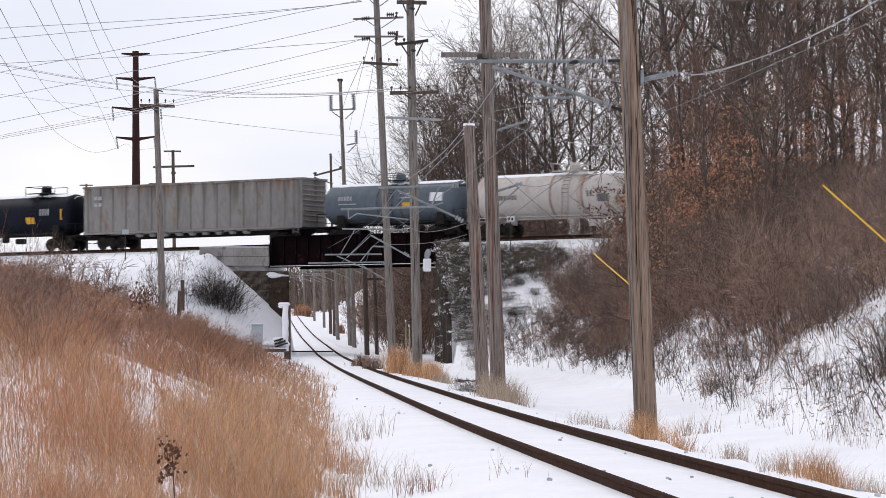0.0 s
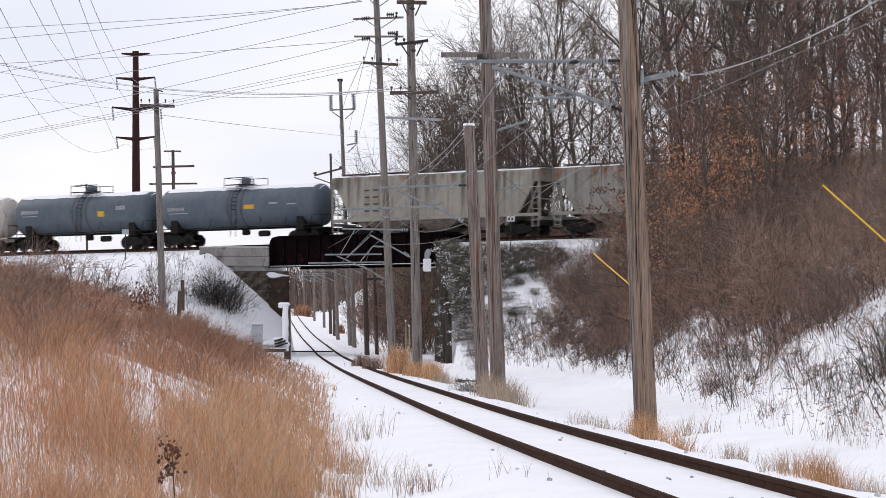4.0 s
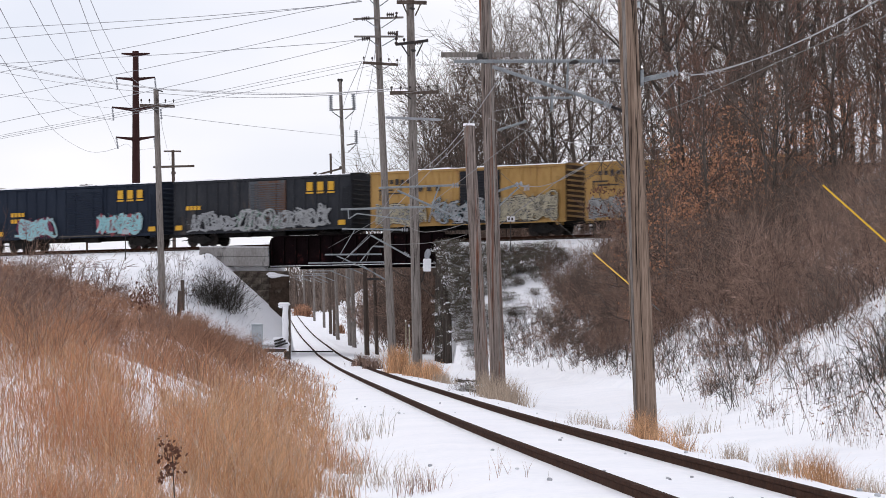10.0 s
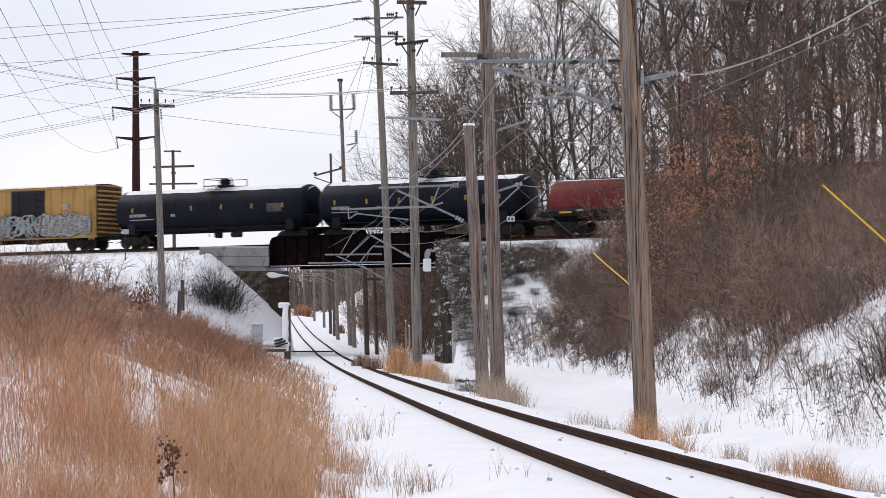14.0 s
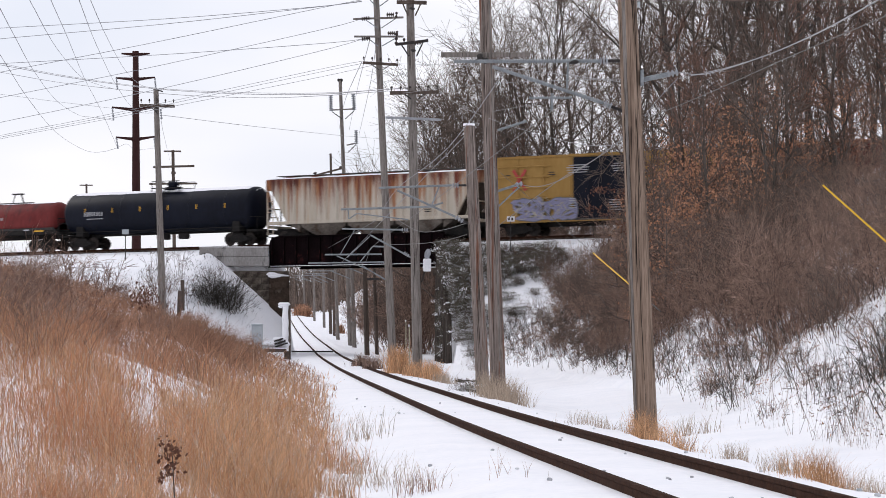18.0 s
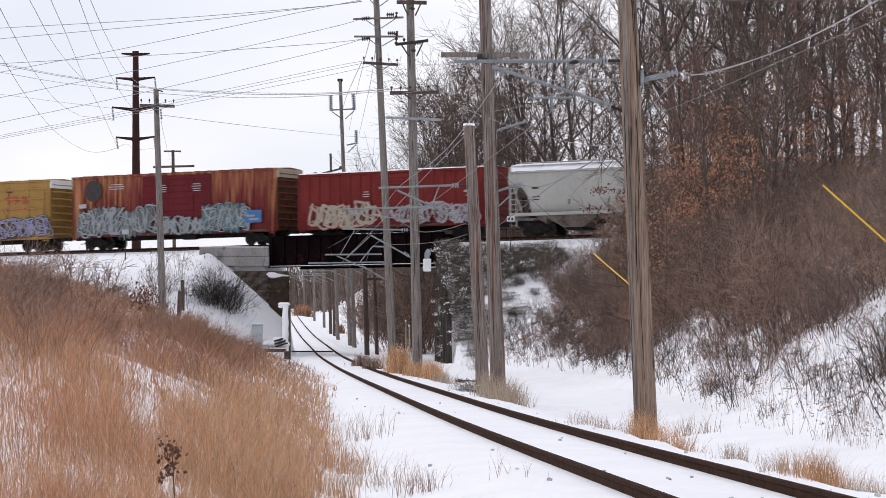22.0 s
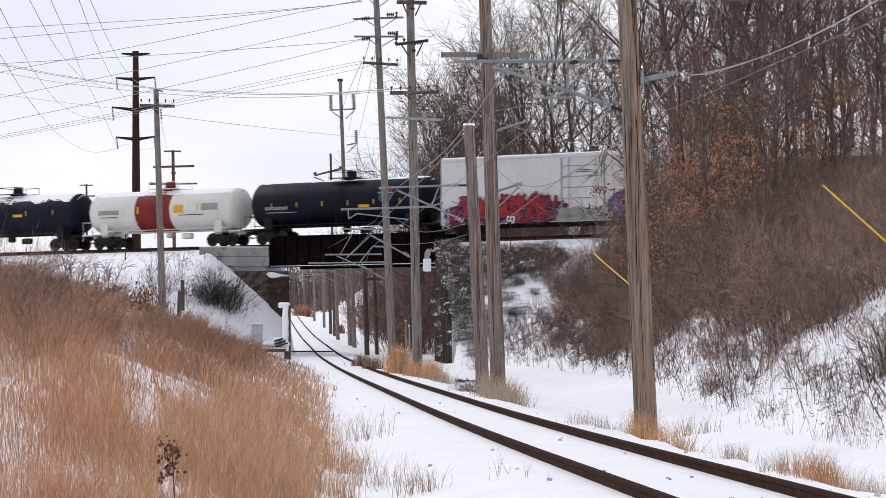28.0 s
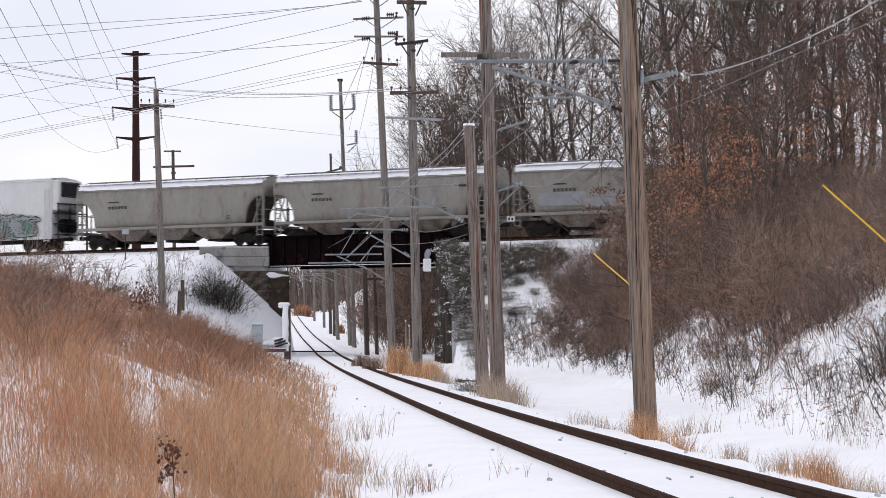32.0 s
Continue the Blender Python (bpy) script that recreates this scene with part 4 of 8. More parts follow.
def tank_car(label, left, right, r, zc, mat, seed=0, snow=0.55, platform=0.0, band=None, sill_mat=None, marks=(), plates=(), hand=True, straps=(), strap_mat=None):
    """A tank car: shell with dished ends, dome platform, sill, ladders and handrails."""
    ob, length = car("tank_car", label, "tank car", left - 0.75, right - 0.45)
    sill_mat = sill_mat or RUNNING
    hl = length / 2 - 0.40
    rows = [(-hl, 0.001)]
    for k in range(1, 9):
        t = math.pi / 2 * k / 8
        rows.append((-hl + 0.62 * (1 - math.cos(t)), r * math.sin(t)))
    rows += [(-hl / 3, r), (hl / 3, r)] + [(-x, q) for x, q in reversed(rows)]
    tank = part("tank", Geo().lathe_x(rows, 40, cz=zc), mat, ob, smooth=True)
    for k in range(-2, 3):
        part("weld_seam", Geo().lathe_x([(k * hl / 2.8 - 0.03, r - 0.002), (k * hl / 2.8 - 0.03, r + 0.008), (k * hl / 2.8 + 0.03, r + 0.008), (k * hl / 2.8 + 0.03, r - 0.002)], 40, cz=zc), mat, tank, smooth=True)
    if snow:
        g, rnd, n = Geo(), random.Random(seed), 30
        vs, fs, m = [], [], 9
        for i in range(n + 1):
            x = -hl + 0.30 + (2 * hl - 0.60) * i / n
            end = min(1.0, (hl - abs(x)) / 0.62)
            rr = r * math.sqrt(max(0.05, 1 - (1 - end) ** 2))
            q = 0.13 if snow > 0.8 else 0.035
            a0, a1 = -snow + rnd.uniform(-q, q), snow + rnd.uniform(-q, q) * 0.5
            for k in range(m):
                t = a0 + (a1 - a0) * k / (m - 1)
                lift = 0.05 * math.sin(math.pi * k / (m - 1)) + 0.003
                vs.append((x, (rr + lift) * math.sin(t), zc + (rr + lift) * math.cos(t)))
        for i in range(n):
            for k in range(m - 1):
                fs.append((i * m + k, i * m + k + 1, (i + 1) * m + k + 1, (i + 1) * m + k))
        part("snow_cover", g.add(vs, fs), SNOW_CAP, tank, "thin snow along the top of the tank", smooth=True)
    if band:
        x0, x1, bm_ = band
        part("painted_band", Geo().lathe_x([(x0, r + 0.006), (x1, r + 0.006)], 40, cz=zc), bm_, tank, smooth=True)
    for x in straps:
        part("dirty_strap", Geo().lathe_x([(x - 0.07, r + 0.012), (x + 0.07, r + 0.012)], 40, cz=zc), strap_mat or UNDER_GREY, tank, smooth=True)
    # dome, platform and rails on top
    px, top = platform, zc + r
    dome = part("manway", Geo().add([], []).box((px, 0, top + 0.10), (0.9, 0.9, 0.24), 0.08).box((px, 0, top + 0.42), (0.62, 0.62, 0.46), 0.10), mat if not band else band[2], ob)
    g = Geo()
    for s in (-1, 1):
        g.box((px, s * 0.75, top + 0.12), (2.6, 0.45, 0.05))
    part("platform_walkway", g, sill_mat, ob)
    rail = Geo()
    for s in (-1, 1):
        for x in (-1.25, 0, 1.25) if s > 0 else (-1.25, 1.25):
            rail.tube([(px + x, s * 0.95, top - 0.1), (px + x, s * 0.95, top + 0.62)], 0.025, 5)
        rail.tube([(px - 1.25, s * 0.95, top + 0.62), (px + 1.25, s * 0.95, top + 0.62)], 0.025, 5)
    rail.tube([(px - 1.25, -0.95, top + 0.62), (px - 1.25, 0.95, top + 0.62)], 0.025, 5)
    part("platform_rail", rail, sill_mat, ob)
    # ladder bent round the shell
    lad = Geo()
    for s in (-0.22, 0.22):
        lad.tube([(px + s, -(r + 0.10) * math.sin(t), zc + (r + 0.10) * math.cos(t)) for t in np.linspace(0.45, 1.75, 8)] + [(px + s, -r - 0.12, 0.6)], 0.022, 5)
    for t in np.linspace(0.6, 1.7, 7):
        lad.tube([(px - 0.22, -(r + 0.10) * math.sin(t), zc + (r + 0.10) * math.cos(t)), (px + 0.22, -(r + 0.10) * math.sin(t), zc + (r + 0.10) * math.cos(t))], 0.018, 4)
    part("ladder", lad, band[2] if band else strap_mat or sill_mat, ob)
    # underframe
    for s in (-1, 1):
        part("stub_sill", Geo().box((s * (length / 2 - 1.7), 0, 0.98), (2.9, 0.56, 0.36), 0.04).box((s * (length / 2 - 0.55), 0, 1.04), (1.0, 2.7, 0.10), 0.02), sill_mat, ob)
        part("saddle", Geo().prism([(s * (length / 2 - 2.05) - 0.35, 1.0), (s * (length / 2 - 2.05) + 0.35, 1.0), (s * (length / 2 - 2.05) + 0.28, zc - r * 0.55),
                                   (s * (length / 2 - 2.05) - 0.28, zc - r * 0.55)], -1.25, 1.25), sill_mat, ob)
        er = Geo()
        for q in (-1.3, 1.3):
            er.tube([(s * (length / 2 - 0.12), q, 0.6), (s * (length / 2 - 0.12), q, 2.0), (s * (length / 2 - 0.95), q, 2.0), (s * (length / 2 - 0.95), q, 1.05)], 0.025, 5)
        er.tube([(s * (length / 2 - 0.12), -1.3, 2.0), (s * (length / 2 - 0.12), 1.3, 2.0)], 0.025, 5)
        part("end_rail", er, sill_mat, ob)
    part("belly_sill", Geo().box((0, 0, zc - r - 0.02), (length - 5.4, 0.36, 0.16), 0.03).box((0, 0, zc - r - 0.28), (0.5, 0.5, 0.42), 0.08).box((2.1, -0.7, 0.80), (0.9, 0.45, 0.42), 0.1), sill_mat, ob)
    if hand:
        hr = Geo().tube([(-length / 2 + 1.0, -1.52, 1.28), (length / 2 - 1.0, -1.52, 1.28)], 0.028, 5)
        for k in range(7):
            x = -length / 2 + 1.0 + (length - 2.0) * k / 6
            hr.tube([(x, -1.52, 1.28), (x, -1.25, zc - 0.75)], 0.02, 4)
        part("side_handrail", hr, sill_mat, ob)

    def wrap(x, z, wd, ht, mt, name):
        """A small panel that follows the shell."""
        t0, t1 = math.acos(max(-1, min(1, (z + ht / 2 - zc) / r))), math.acos(max(-1, min(1, (z - ht / 2 - zc) / r)))
        part(name, Geo().lathe_x([(x - wd / 2, r + 0.014), (x + wd / 2, r + 0.014)], 5, -t0, -t1, cz=zc), mt, tank)
    for x, z, wd, ht, mt in marks:
        if ht < 0.2 or mt not in (MARK_WHITE, MARK_DARK):
            wrap(x, z, wd, ht if ht >= 0.2 else ht * 0.8, mt, "lettering")
            continue
        k = max(2, int(wd / 0.21))
        for i in range(k):
            wrap(x - wd / 2 + wd * (i + 0.5) / k, z, 0.12, ht, mt, "letter")
    for x, z, wd, ht, mt in plates:
        wrap(x, z, wd, ht, mt, "placard")
    return ob, length / 2


def hopper(label, left, right, h, mat, curved=False, ribs=0, bays=3, seed=0, marks=(), dirt=None, w=3.15, slope=1.75, shoulder=True):
    """A covered hopper with sloped ends, bays beneath, end frames and roof hatches."""
    ob, length = car("covered_hopper", label, "hopper car", left, right)
    hl, y = length / 2 - 0.15, w / 2
    z0, zt = 1.50, h - 0.30
    if curved:
        sec = [(-y + 0.12, z0), (-y, z0 + 0.7), (-y, zt - 0.9), (-y + 0.10, zt - 0.35), (-y + 0.45, zt + 0.02), (-0.5, zt + 0.16), (0.5, zt + 0.16), (y - 0.45, zt + 0.02),
               (y - 0.10, zt - 0.35), (y, zt - 0.9), (y, z0 + 0.7), (y - 0.12, z0)]
    else:
        sec = [(-y + 0.05, z0), (-y + 0.05, z0 + 0.8), (-y + 0.05, zt - 0.9), (-y + 0.05, zt - 0.1), (-y + 0.10, zt), (-0.5, zt + 0.12), (0.5, zt + 0.12), (y - 0.10, zt), (y - 0.05, zt - 0.1),
               (y - 0.05, zt - 0.9), (y - 0.05, z0 + 0.8), (y - 0.05, z0)]
    vs, fs, m = [], [], len(sec)
    xs = [-hl] + list(-hl + 0.45 + np.linspace(0, slope - 0.45, 7)) + list(np.linspace(-hl + slope + 0.8, hl - slope - 0.8, 7)) + list(hl - slope + np.linspace(0, slope - 0.45, 7)) + [hl]
    rise = 1.95 if curved else zt - 0.75 - z0

    def end_cut(x):
        t = max(0.0, min(1.0, (abs(x) - (hl - slope)) / (slope - 0.45)))
        return z0 + rise * (math.sqrt(1 - (1 - t) ** 2) if curved else t)

    for x in xs:
        low = end_cut(x)
        vs += [(x, a, max(b, low)) for a, b in sec]
    for i in range(len(xs) - 1):
        for k in range(m):
            fs.append((i * m + k, i * m + (k + 1) % m, (i + 1) * m + (k + 1) % m, (i + 1) * m + k))
    fs += [tuple(range(m)), tuple((len(xs) - 1) * m + k for k in reversed(range(m)))]
    part("body", Geo().add(vs, fs), mat, ob, smooth=curved)
    part("side_sill", Geo().box((0, -y + 0.05, 1.44), (length - 0.5, 0.14, 0.22), 0.03).box((0, y - 0.05, 1.44), (length - 0.5, 0.14, 0.22), 0.03), mat, ob)
    if curved:
        for s in (-1, 1):
            part("roof_bead", Geo().box((0, s * (y - 0.05), zt - 0.42), (2 * hl - 0.2, 0.10, 0.07), 0.02), mat, ob)
    if ribs:
        for s in (-1, 1):
            for k in range(ribs + 1):
                x = -hl + 0.6 + (2 * hl - 1.2) * k / ribs
                lo = end_cut(x)
                part("rib", Geo().box((x, s * (y - 0.03), (lo + zt - 0.08) / 2), (0.09, 0.08, zt - 0.08 - lo), 0.02), mat, ob)
    # bays
    bm_ = dirt or BAY_DIRT
    bw = (length - 6.0) / bays
    for k in range(bays):
        cx = -length / 2 + 3.0 + bw * (k + 0.5)
        g = Geo()
        top = [(-bw / 2, -y + 0.10), (bw / 2, -y + 0.10), (bw / 2, y - 0.10), (-bw / 2, y - 0.10)]
        mid = [(-bw / 2 + 0.15, -y + 0.16), (bw / 2 - 0.15, -y + 0.16), (bw / 2 - 0.15, y - 0.16), (-bw / 2 + 0.15, y - 0.16)]
        bot = [(-0.75, -1.15), (0.75, -1.15), (0.75, 1.15), (-0.75, 1.15)]
        g.add([(cx + a, b, 1.50) for a, b in top] + [(cx + a, b, 1.12) for a, b in mid] + [(cx + a, b, 0.52) for a, b in bot],
              [(0, 1, 5, 4), (1, 2, 6, 5), (2, 3, 7, 6), (3, 0, 4, 7), (4, 5, 9, 8), (5, 6, 10, 9), (6, 7, 11, 10), (7, 4, 8, 11), (8, 9, 10, 11), (3, 2, 1, 0)])
        part("discharge_bay", g, bm_, ob)
        part("outlet_gate", Geo().box((cx, 0, 0.44), (1.3, 2.1, 0.16), 0.03), RUNNING, ob)
    for s in (-1, 1):
        # the end slope sheet over the truck
        part("slope_sheet", Geo().prism([(s * (length / 2 - 3.0), 0.75), (s * (length / 2 - 3.0), 1.5), (s * (hl - slope), 1.62), (s * (hl - slope), 1.5)], -y + 0.16, y - 0.16), bm_, ob)
    part("centre_sill", Geo().box((0, 0, 0.92), (length - 0.7, 0.5, 0.32), 0.03), RUNNING, ob)
    # end frames
    for s in (-1, 1):
        line = [(x, end_cut(x) - 0.02) for x in np.linspace(hl - slope, hl - 0.42, 9)]
        # thin dark sheet under the slope: dirt, and painted shade of the recess
        part("end_sheet", Geo().prism([(s * x, z) for x, z in line] + [(s * (x + 0.03), z - 0.03) for x, z in reversed(line)], -y + 0.14, y - 0.14), END_SHADE_DIRT, ob, "grimy curved end sheet with the recess's shade in its colour")
        fr = Geo()
        for q in (-y + 0.10, y - 0.10):
            fr.box((s * (hl - 0.10), q, (1.1 + zt) / 2), (0.12, 0.10, zt - 1.1), 0.02)
            fr.tube([(s * (hl - 0.15), q, zt - 0.8), (s * (hl - 1.1), q, 1.3)], 0.05, 5)
        fr.box((s * (hl - 0.10), 0, 1.2), (0.16, w - 0.2, 0.2), 0.02)
        fr.box((s * (hl - 0.10), 0, 2.5), (0.08, w - 0.2, 0.08), 0.02)
        part("end_frame", fr, mat, ob)
        ladder(ob, s * (hl - 0.40), -y + 0.02, 0.6, zt - 0.3, mat, 0.46)
        part("brake_gear", Geo().box((s * (hl - 1.0), 0.3, 1.55), (0.7, 0.9, 0.5), 0.1).tube([(s * (hl - 0.5), -0.4, 1.3), (s * (hl - 0.5), -0.4, 2.6)], 0.05, 6), RUNNING, ob)
    # roof
    rf = part("roof_walk", Geo().box((0, 0, zt + 0.30), (length - 0.7, 0.9, 0.05), 0.01), UNDER_GREY if not curved else mat, ob)
    for k in range(8):
        x = -hl + 1.4 + (2 * hl - 2.8) * k / 7
        part("hatch", Geo().box((x, 0, zt + 0.21), (0.9, 0.75, 0.16), 0.05), mat, rf)
    if curved and shoulder:
        rnd, n, vs, fs = random.Random(seed + 500), 40, [], []
        for i in range(n + 1):
            x = -hl + 0.08 + (2 * hl - 0.16) * i / n
            e = rnd.uniform(-0.03, 0.02)
            vs += [(x, -y + 0.085, zt - 0.33 + e), (x, -y + 0.13, zt - 0.26 + e), (x, -y + 0.43, zt + 0.06), (x, -0.55, zt + 0.22), (x, -0.45, zt + 0.18)]
        fs = [(i * 5 + k, i * 5 + k + 1, i * 5 + 6 + k, i * 5 + 5 + k) for i in range(n) for k in range(4)]
        part("shoulder_snow", Geo().add(vs, fs), SNOW_CAP, ob, "snow on the rounded roof shoulder", smooth=True)
        tick = Geo().box((0, 0, 0), (0.06, 0.62, 0.05), 0.01, Matrix.Rotation(0.40, 4, "X")).mesh("walk_bracket", UNDER_GREY)
        for k in range(12):
            part("walk_bracket", tick, None, ob, at=pose(-hl + 0.9 + (2 * hl - 1.8) * k / 11, -y + 0.62, zt + 0.14, 0, 0, 25))
    roof_snow(ob, -hl + 0.1, hl - 0.1, (w - 0.5) if curved else (w - 0.2), zt + 0.02 + (0.04 if curved else 0), seed, 0.09)
    if marks:
        for i, (mm, items) in enumerate(marks):
            bars(ob, "lettering", mm, -y - 0.035 if ribs else -y - 0.008, items)
    return ob, hl, (-y - 0.04 if ribs else -y - 0.012)


def reporting(x, z, k=5, w=0.26, h=0.30, gap=0.34, rows=2):
    """Plain bars in place of a car's marks and number."""
    return [(x + i * gap, z - r * 0.48, w, h) for r in range(rows) for i in range(k)]


def small_marks(x, z, w, n):
    return [(x, z - 0.16 * i, w * (0.7 + 0.3 * ((i * 37) % 10) / 10), 0.06) for i in range(n)]




def yellow_strips(hl, z, k=5):
    return [(-hl + 1.2 + (2 * hl - 2.4) * i / (k - 1), z, 0.08, 0.34, MARK_YELLOW) for i in range(k)]


# cars in order from the west
tank_car("black tank car with snow along its top", -31.6, -16.0, 1.5, 2.75, TANK_BLACK, 1, 0.5, 4.0, marks=[(5.0, 2.9, 1.0, 0.5, MARK_WHITE)], plates=[(3.6, 2.3, 0.8, 0.5, MARK_YELLOW), (6.6, 2.7, 0.14, 0.8, MARK_YELLOW)])

# open-topped gondola
gon, gl = car("gondola", "weathered grey ribbed high-sided gondola", "gondola car", -15.6, 4.1)
ghl = gl / 2
g = Geo()
for s in (-1, 1):
    g.box((0, s * 1.50, 2.85), (gl - 0.1, 0.10, 3.4), 0.02)
    g.box((s * (ghl - 0.1), 0, 2.85), (0.10, 2.95, 3.4), 0.02)
g.box((0, 0, 1.2), (gl - 0.2, 2.9, 0.1))
part("body", g, GON_GREY, gon)
part("load", Geo().box((0, 0, 3.3), (gl - 0.4, 2.85, 1.2), 0.1), SNOW_CAP, gon, "snow-covered load")
rib = Geo().box((0, 0, 2.85), (0.14, 0.12, 3.3), 0.03).mesh("rib", GON_GREY)
for s in (-1, 1):
    for k in range(17):
        part("rib", rib, None, gon, at=pose(-ghl + 0.4 + (gl - 0.8) * k / 16, s * 1.58, 0))
    part("top_chord", Geo().box((0, s * 1.55, 4.56), (gl, 0.22, 0.16), 0.03), GON_GREY, gon)
    part("side_sill", Geo().box((0, s * 1.55, 1.16), (gl - 0.1, 0.16, 0.18), 0.03), GON_GREY, gon)
    part("end_chord", Geo().box((s * (ghl - 0.02), 0, 4.56), (0.24, 3.1, 0.16), 0.03), GON_GREY, gon)
er = Geo().box((0, 0, 0), (0.12, 2.7, 0.14), 0.05).mesh("end_rib", GON_GREY)
for s in (-1, 1):
    for k in range(8):
        part("end_rib", er, None, gon, at=pose(s * (ghl - 0.02), 0, 1.6 + 0.36 * k))
    part("end_platform", Geo().box((s * (ghl - 0.3), 0, 1.05), (0.9, 2.7, 0.12), 0.02), RUNNING, gon)
pot = Geo().box((0, -1.25, 0.96), (0.55, 0.45, 0.34), 0.12).mesh("floor_tub", GON_GREY)
for k in range(9):
    part("floor_tub", pot, None, gon, at=pose(-4.8 + 1.2 * k, 0, 0))
part("centre_sill", Geo().box((0, 0, 0.88), (gl - 0.8, 0.5, 0.34), 0.03), RUNNING, gon)
bars(gon, "lettering", MARK_WHITE, -1.66, reporting(-ghl + 1.25, 3.75, 2, 0.28, 0.26, 0.40, 2))
ladder(gon, ghl - 0.5, -1.66, 0.7, 4.2, GON_GREY)

tank_car("slate-blue tank car with a snowy top", 5.8, 17.8, 1.42, 2.62, TANK_SLATE, 3, 0.5, 0.2, marks=[(-3.6, 3.0, 1.2, 0.3, MARK_WHITE), (-3.4, 2.6, 1.5, 0.08, MARK_WHITE), (1.4, 3.2, 1.0, 0.08, MARK_WHITE), (1.4, 2.9, 1.0, 0.08, MARK_WHITE)], plates=[(1.5, 2.4, 0.7, 0.35, MARK_YELLOW), (3.9, 2.9, 1.0, 0.6, SIGN_WHITE)], straps=(-0.9, 1.0))
tank_car("dirty white tank car streaked with grime", 18.2, 33.2, 1.48, 2.72, TANK_DIRTY, 4, 0.5, 0.2, marks=[(-4.4, 2.6, 1.7, 0.3, MARK_DARK), (2.0, 2.7, 0.5, 0.4, MARK_DARK), (3.0, 2.4, 0.9, 0.5, SPRAY["grey"])], plates=[(4.3, 2.2, 0.9, 0.5, SPRAY["cream"]), (5.0, 2.9, 1.0, 0.7, UNDER_GREY)], straps=(-1.0, 1.4), sill_mat=TANK_DIRTY, strap_mat=STRAP_RUST)
tank_car("slate-grey tank car with a snowy top", 33.4, 47.0, 1.48, 2.72, TANK_SLATE_D, 5, 0.6, 0.2, marks=[(-4.6, 2.9, 1.7, 0.25, MARK_WHITE), (-4.6, 2.6, 1.4, 0.07, MARK_WHITE), (4.0, 3.0, 0.9, 0.3, MARK_WHITE)], plates=[(2.2, 2.6, 0.6, 0.4, MARK_YELLOW), (3.7, 2.3, 2.0, 0.5, TANK_SLATE)], straps=(-0.5, 0.8))
tank_car("grey-blue tank car with snow on top", 47.1, 62.0, 1.5, 2.75, TANK_SLATE, 6, 0.6, 0.0, marks=[(-5.2, 2.7, 1.5, 0.25, MARK_WHITE), (-5.0, 2.4, 1.7, 0.07, MARK_WHITE), (3.4, 2.9, 0.7, 0.12, MARK_WHITE), (5.0, 2.8, 0.8, 0.1, MARK_WHITE)], plates=[(1.3, 2.7, 0.9, 0.3, MARK_YELLOW)], straps=(-0.6, 0.6))
hop, hh, hy = hopper("tan-grey ribbed covered hopper with rust blotches", 62.2, 79.4, 4.75, HOP_TAN, ribs=14, seed=7, marks=[(UNDER_GREY, reporting(-5.4, 3.5, 2, 0.42, 0.11, 0.72, 4)), (MARK_DARK, [(3.5, 2.15, 0.36, 0.34)]), (SPRAY["cream"], [(-2.2, 3.55, 0.26, 0.26), (1.4, 3.55, 0.26, 0.26), (3.5, 2.15, 0.2, 0.1)])])
hop, hh, hy = hopper("grey ribbed covered hopper stained with rust", 80.0, 97.6, 4.75, HOP_GREYRUST, ribs=14, seed=8, marks=[(MARK_DARK, small_marks(4.6, 2.2, 0.6, 3))])
hop, hh, hy = hopper("cream covered hopper with orange rust bands and pink graffiti", 98.2, 115.6, 4.95, HOP_CREAM, curved=True, shoulder=False, seed=9, marks=[(MARK_DARK, reporting(-5.9, 3.3, 4) + reporting(-5.9, 2.6, 5, rows=1))])
graffiti(hop, -4.6, -1.4, 1.45, 2.35, hy - 0.01, "teal", "green", 4, 91, 0.3, "cream")
graffiti(hop, -0.9, 3.1, 1.45, 2.75, hy - 0.01, "pink", "plum", 4, 95, 0.30, "rose")
MB = MARK_YELLOW
box, hb, yb = boxcar("dark navy boxcar with yellow marks and cyan graffiti", 116.0, 131.5, 4.8, BOX_NAVY, 16, (0.9, 3.4, BOX_NAVY, 20), seed=10)
bars(box, "lettering", MB, yb - 0.07, [(4.3, 3.95, 0.5, 0.62), (5.2, 3.95, 0.5, 0.62), (6.1, 3.95, 0.5, 0.62), (4.3, 3.5, 0.6, 0.12), (5.2, 3.5, 0.6, 0.12), (6.1, 3.5, 0.6, 0.12)] + reporting(-6.0, 2.75, 4) + [(-7.2, 1.35, 0.6, 0.35), (7.2, 1.35, 0.6, 0.35)])
graffiti(box, -5.6, -2.3, 1.05, 2.5, yb - 0.08, "cyan", "white", 3, 101, 0.4, "rose", "plum")
graffiti(box, 2.2, 6.0, 1.15, 2.6, yb - 0.08, "cyan", "white", 5, 102, 0.25, "teal", "rose")
box, hb, yb = boxcar("faded charcoal boxcar with yellow marks and pale graffiti", 132.85, 148.35, 4.8, BOX_SLATE, 16, (0.6, 3.2, DOOR_FADED, 20), seed=11)
bars(box, "lettering", MB, yb - 0.07, [(4.3, 3.95, 0.5, 0.62), (5.2, 3.95, 0.5, 0.62), (6.1, 3.95, 0.5, 0.62), (4.3, 3.5, 0.6, 0.12), (5.2, 3.5, 0.6, 0.12), (6.1, 3.5, 0.6, 0.12)] + reporting(-6.4, 2.75, 4, rows=1) + [(-7.2, 1.35, 0.6, 0.35), (7.0, 1.35, 0.6, 0.35)])
graffiti(box, -6.4, -2.4, 1.1, 2.4, yb - 0.08, "silver", "black", 4, 111, 0.35, "grey")
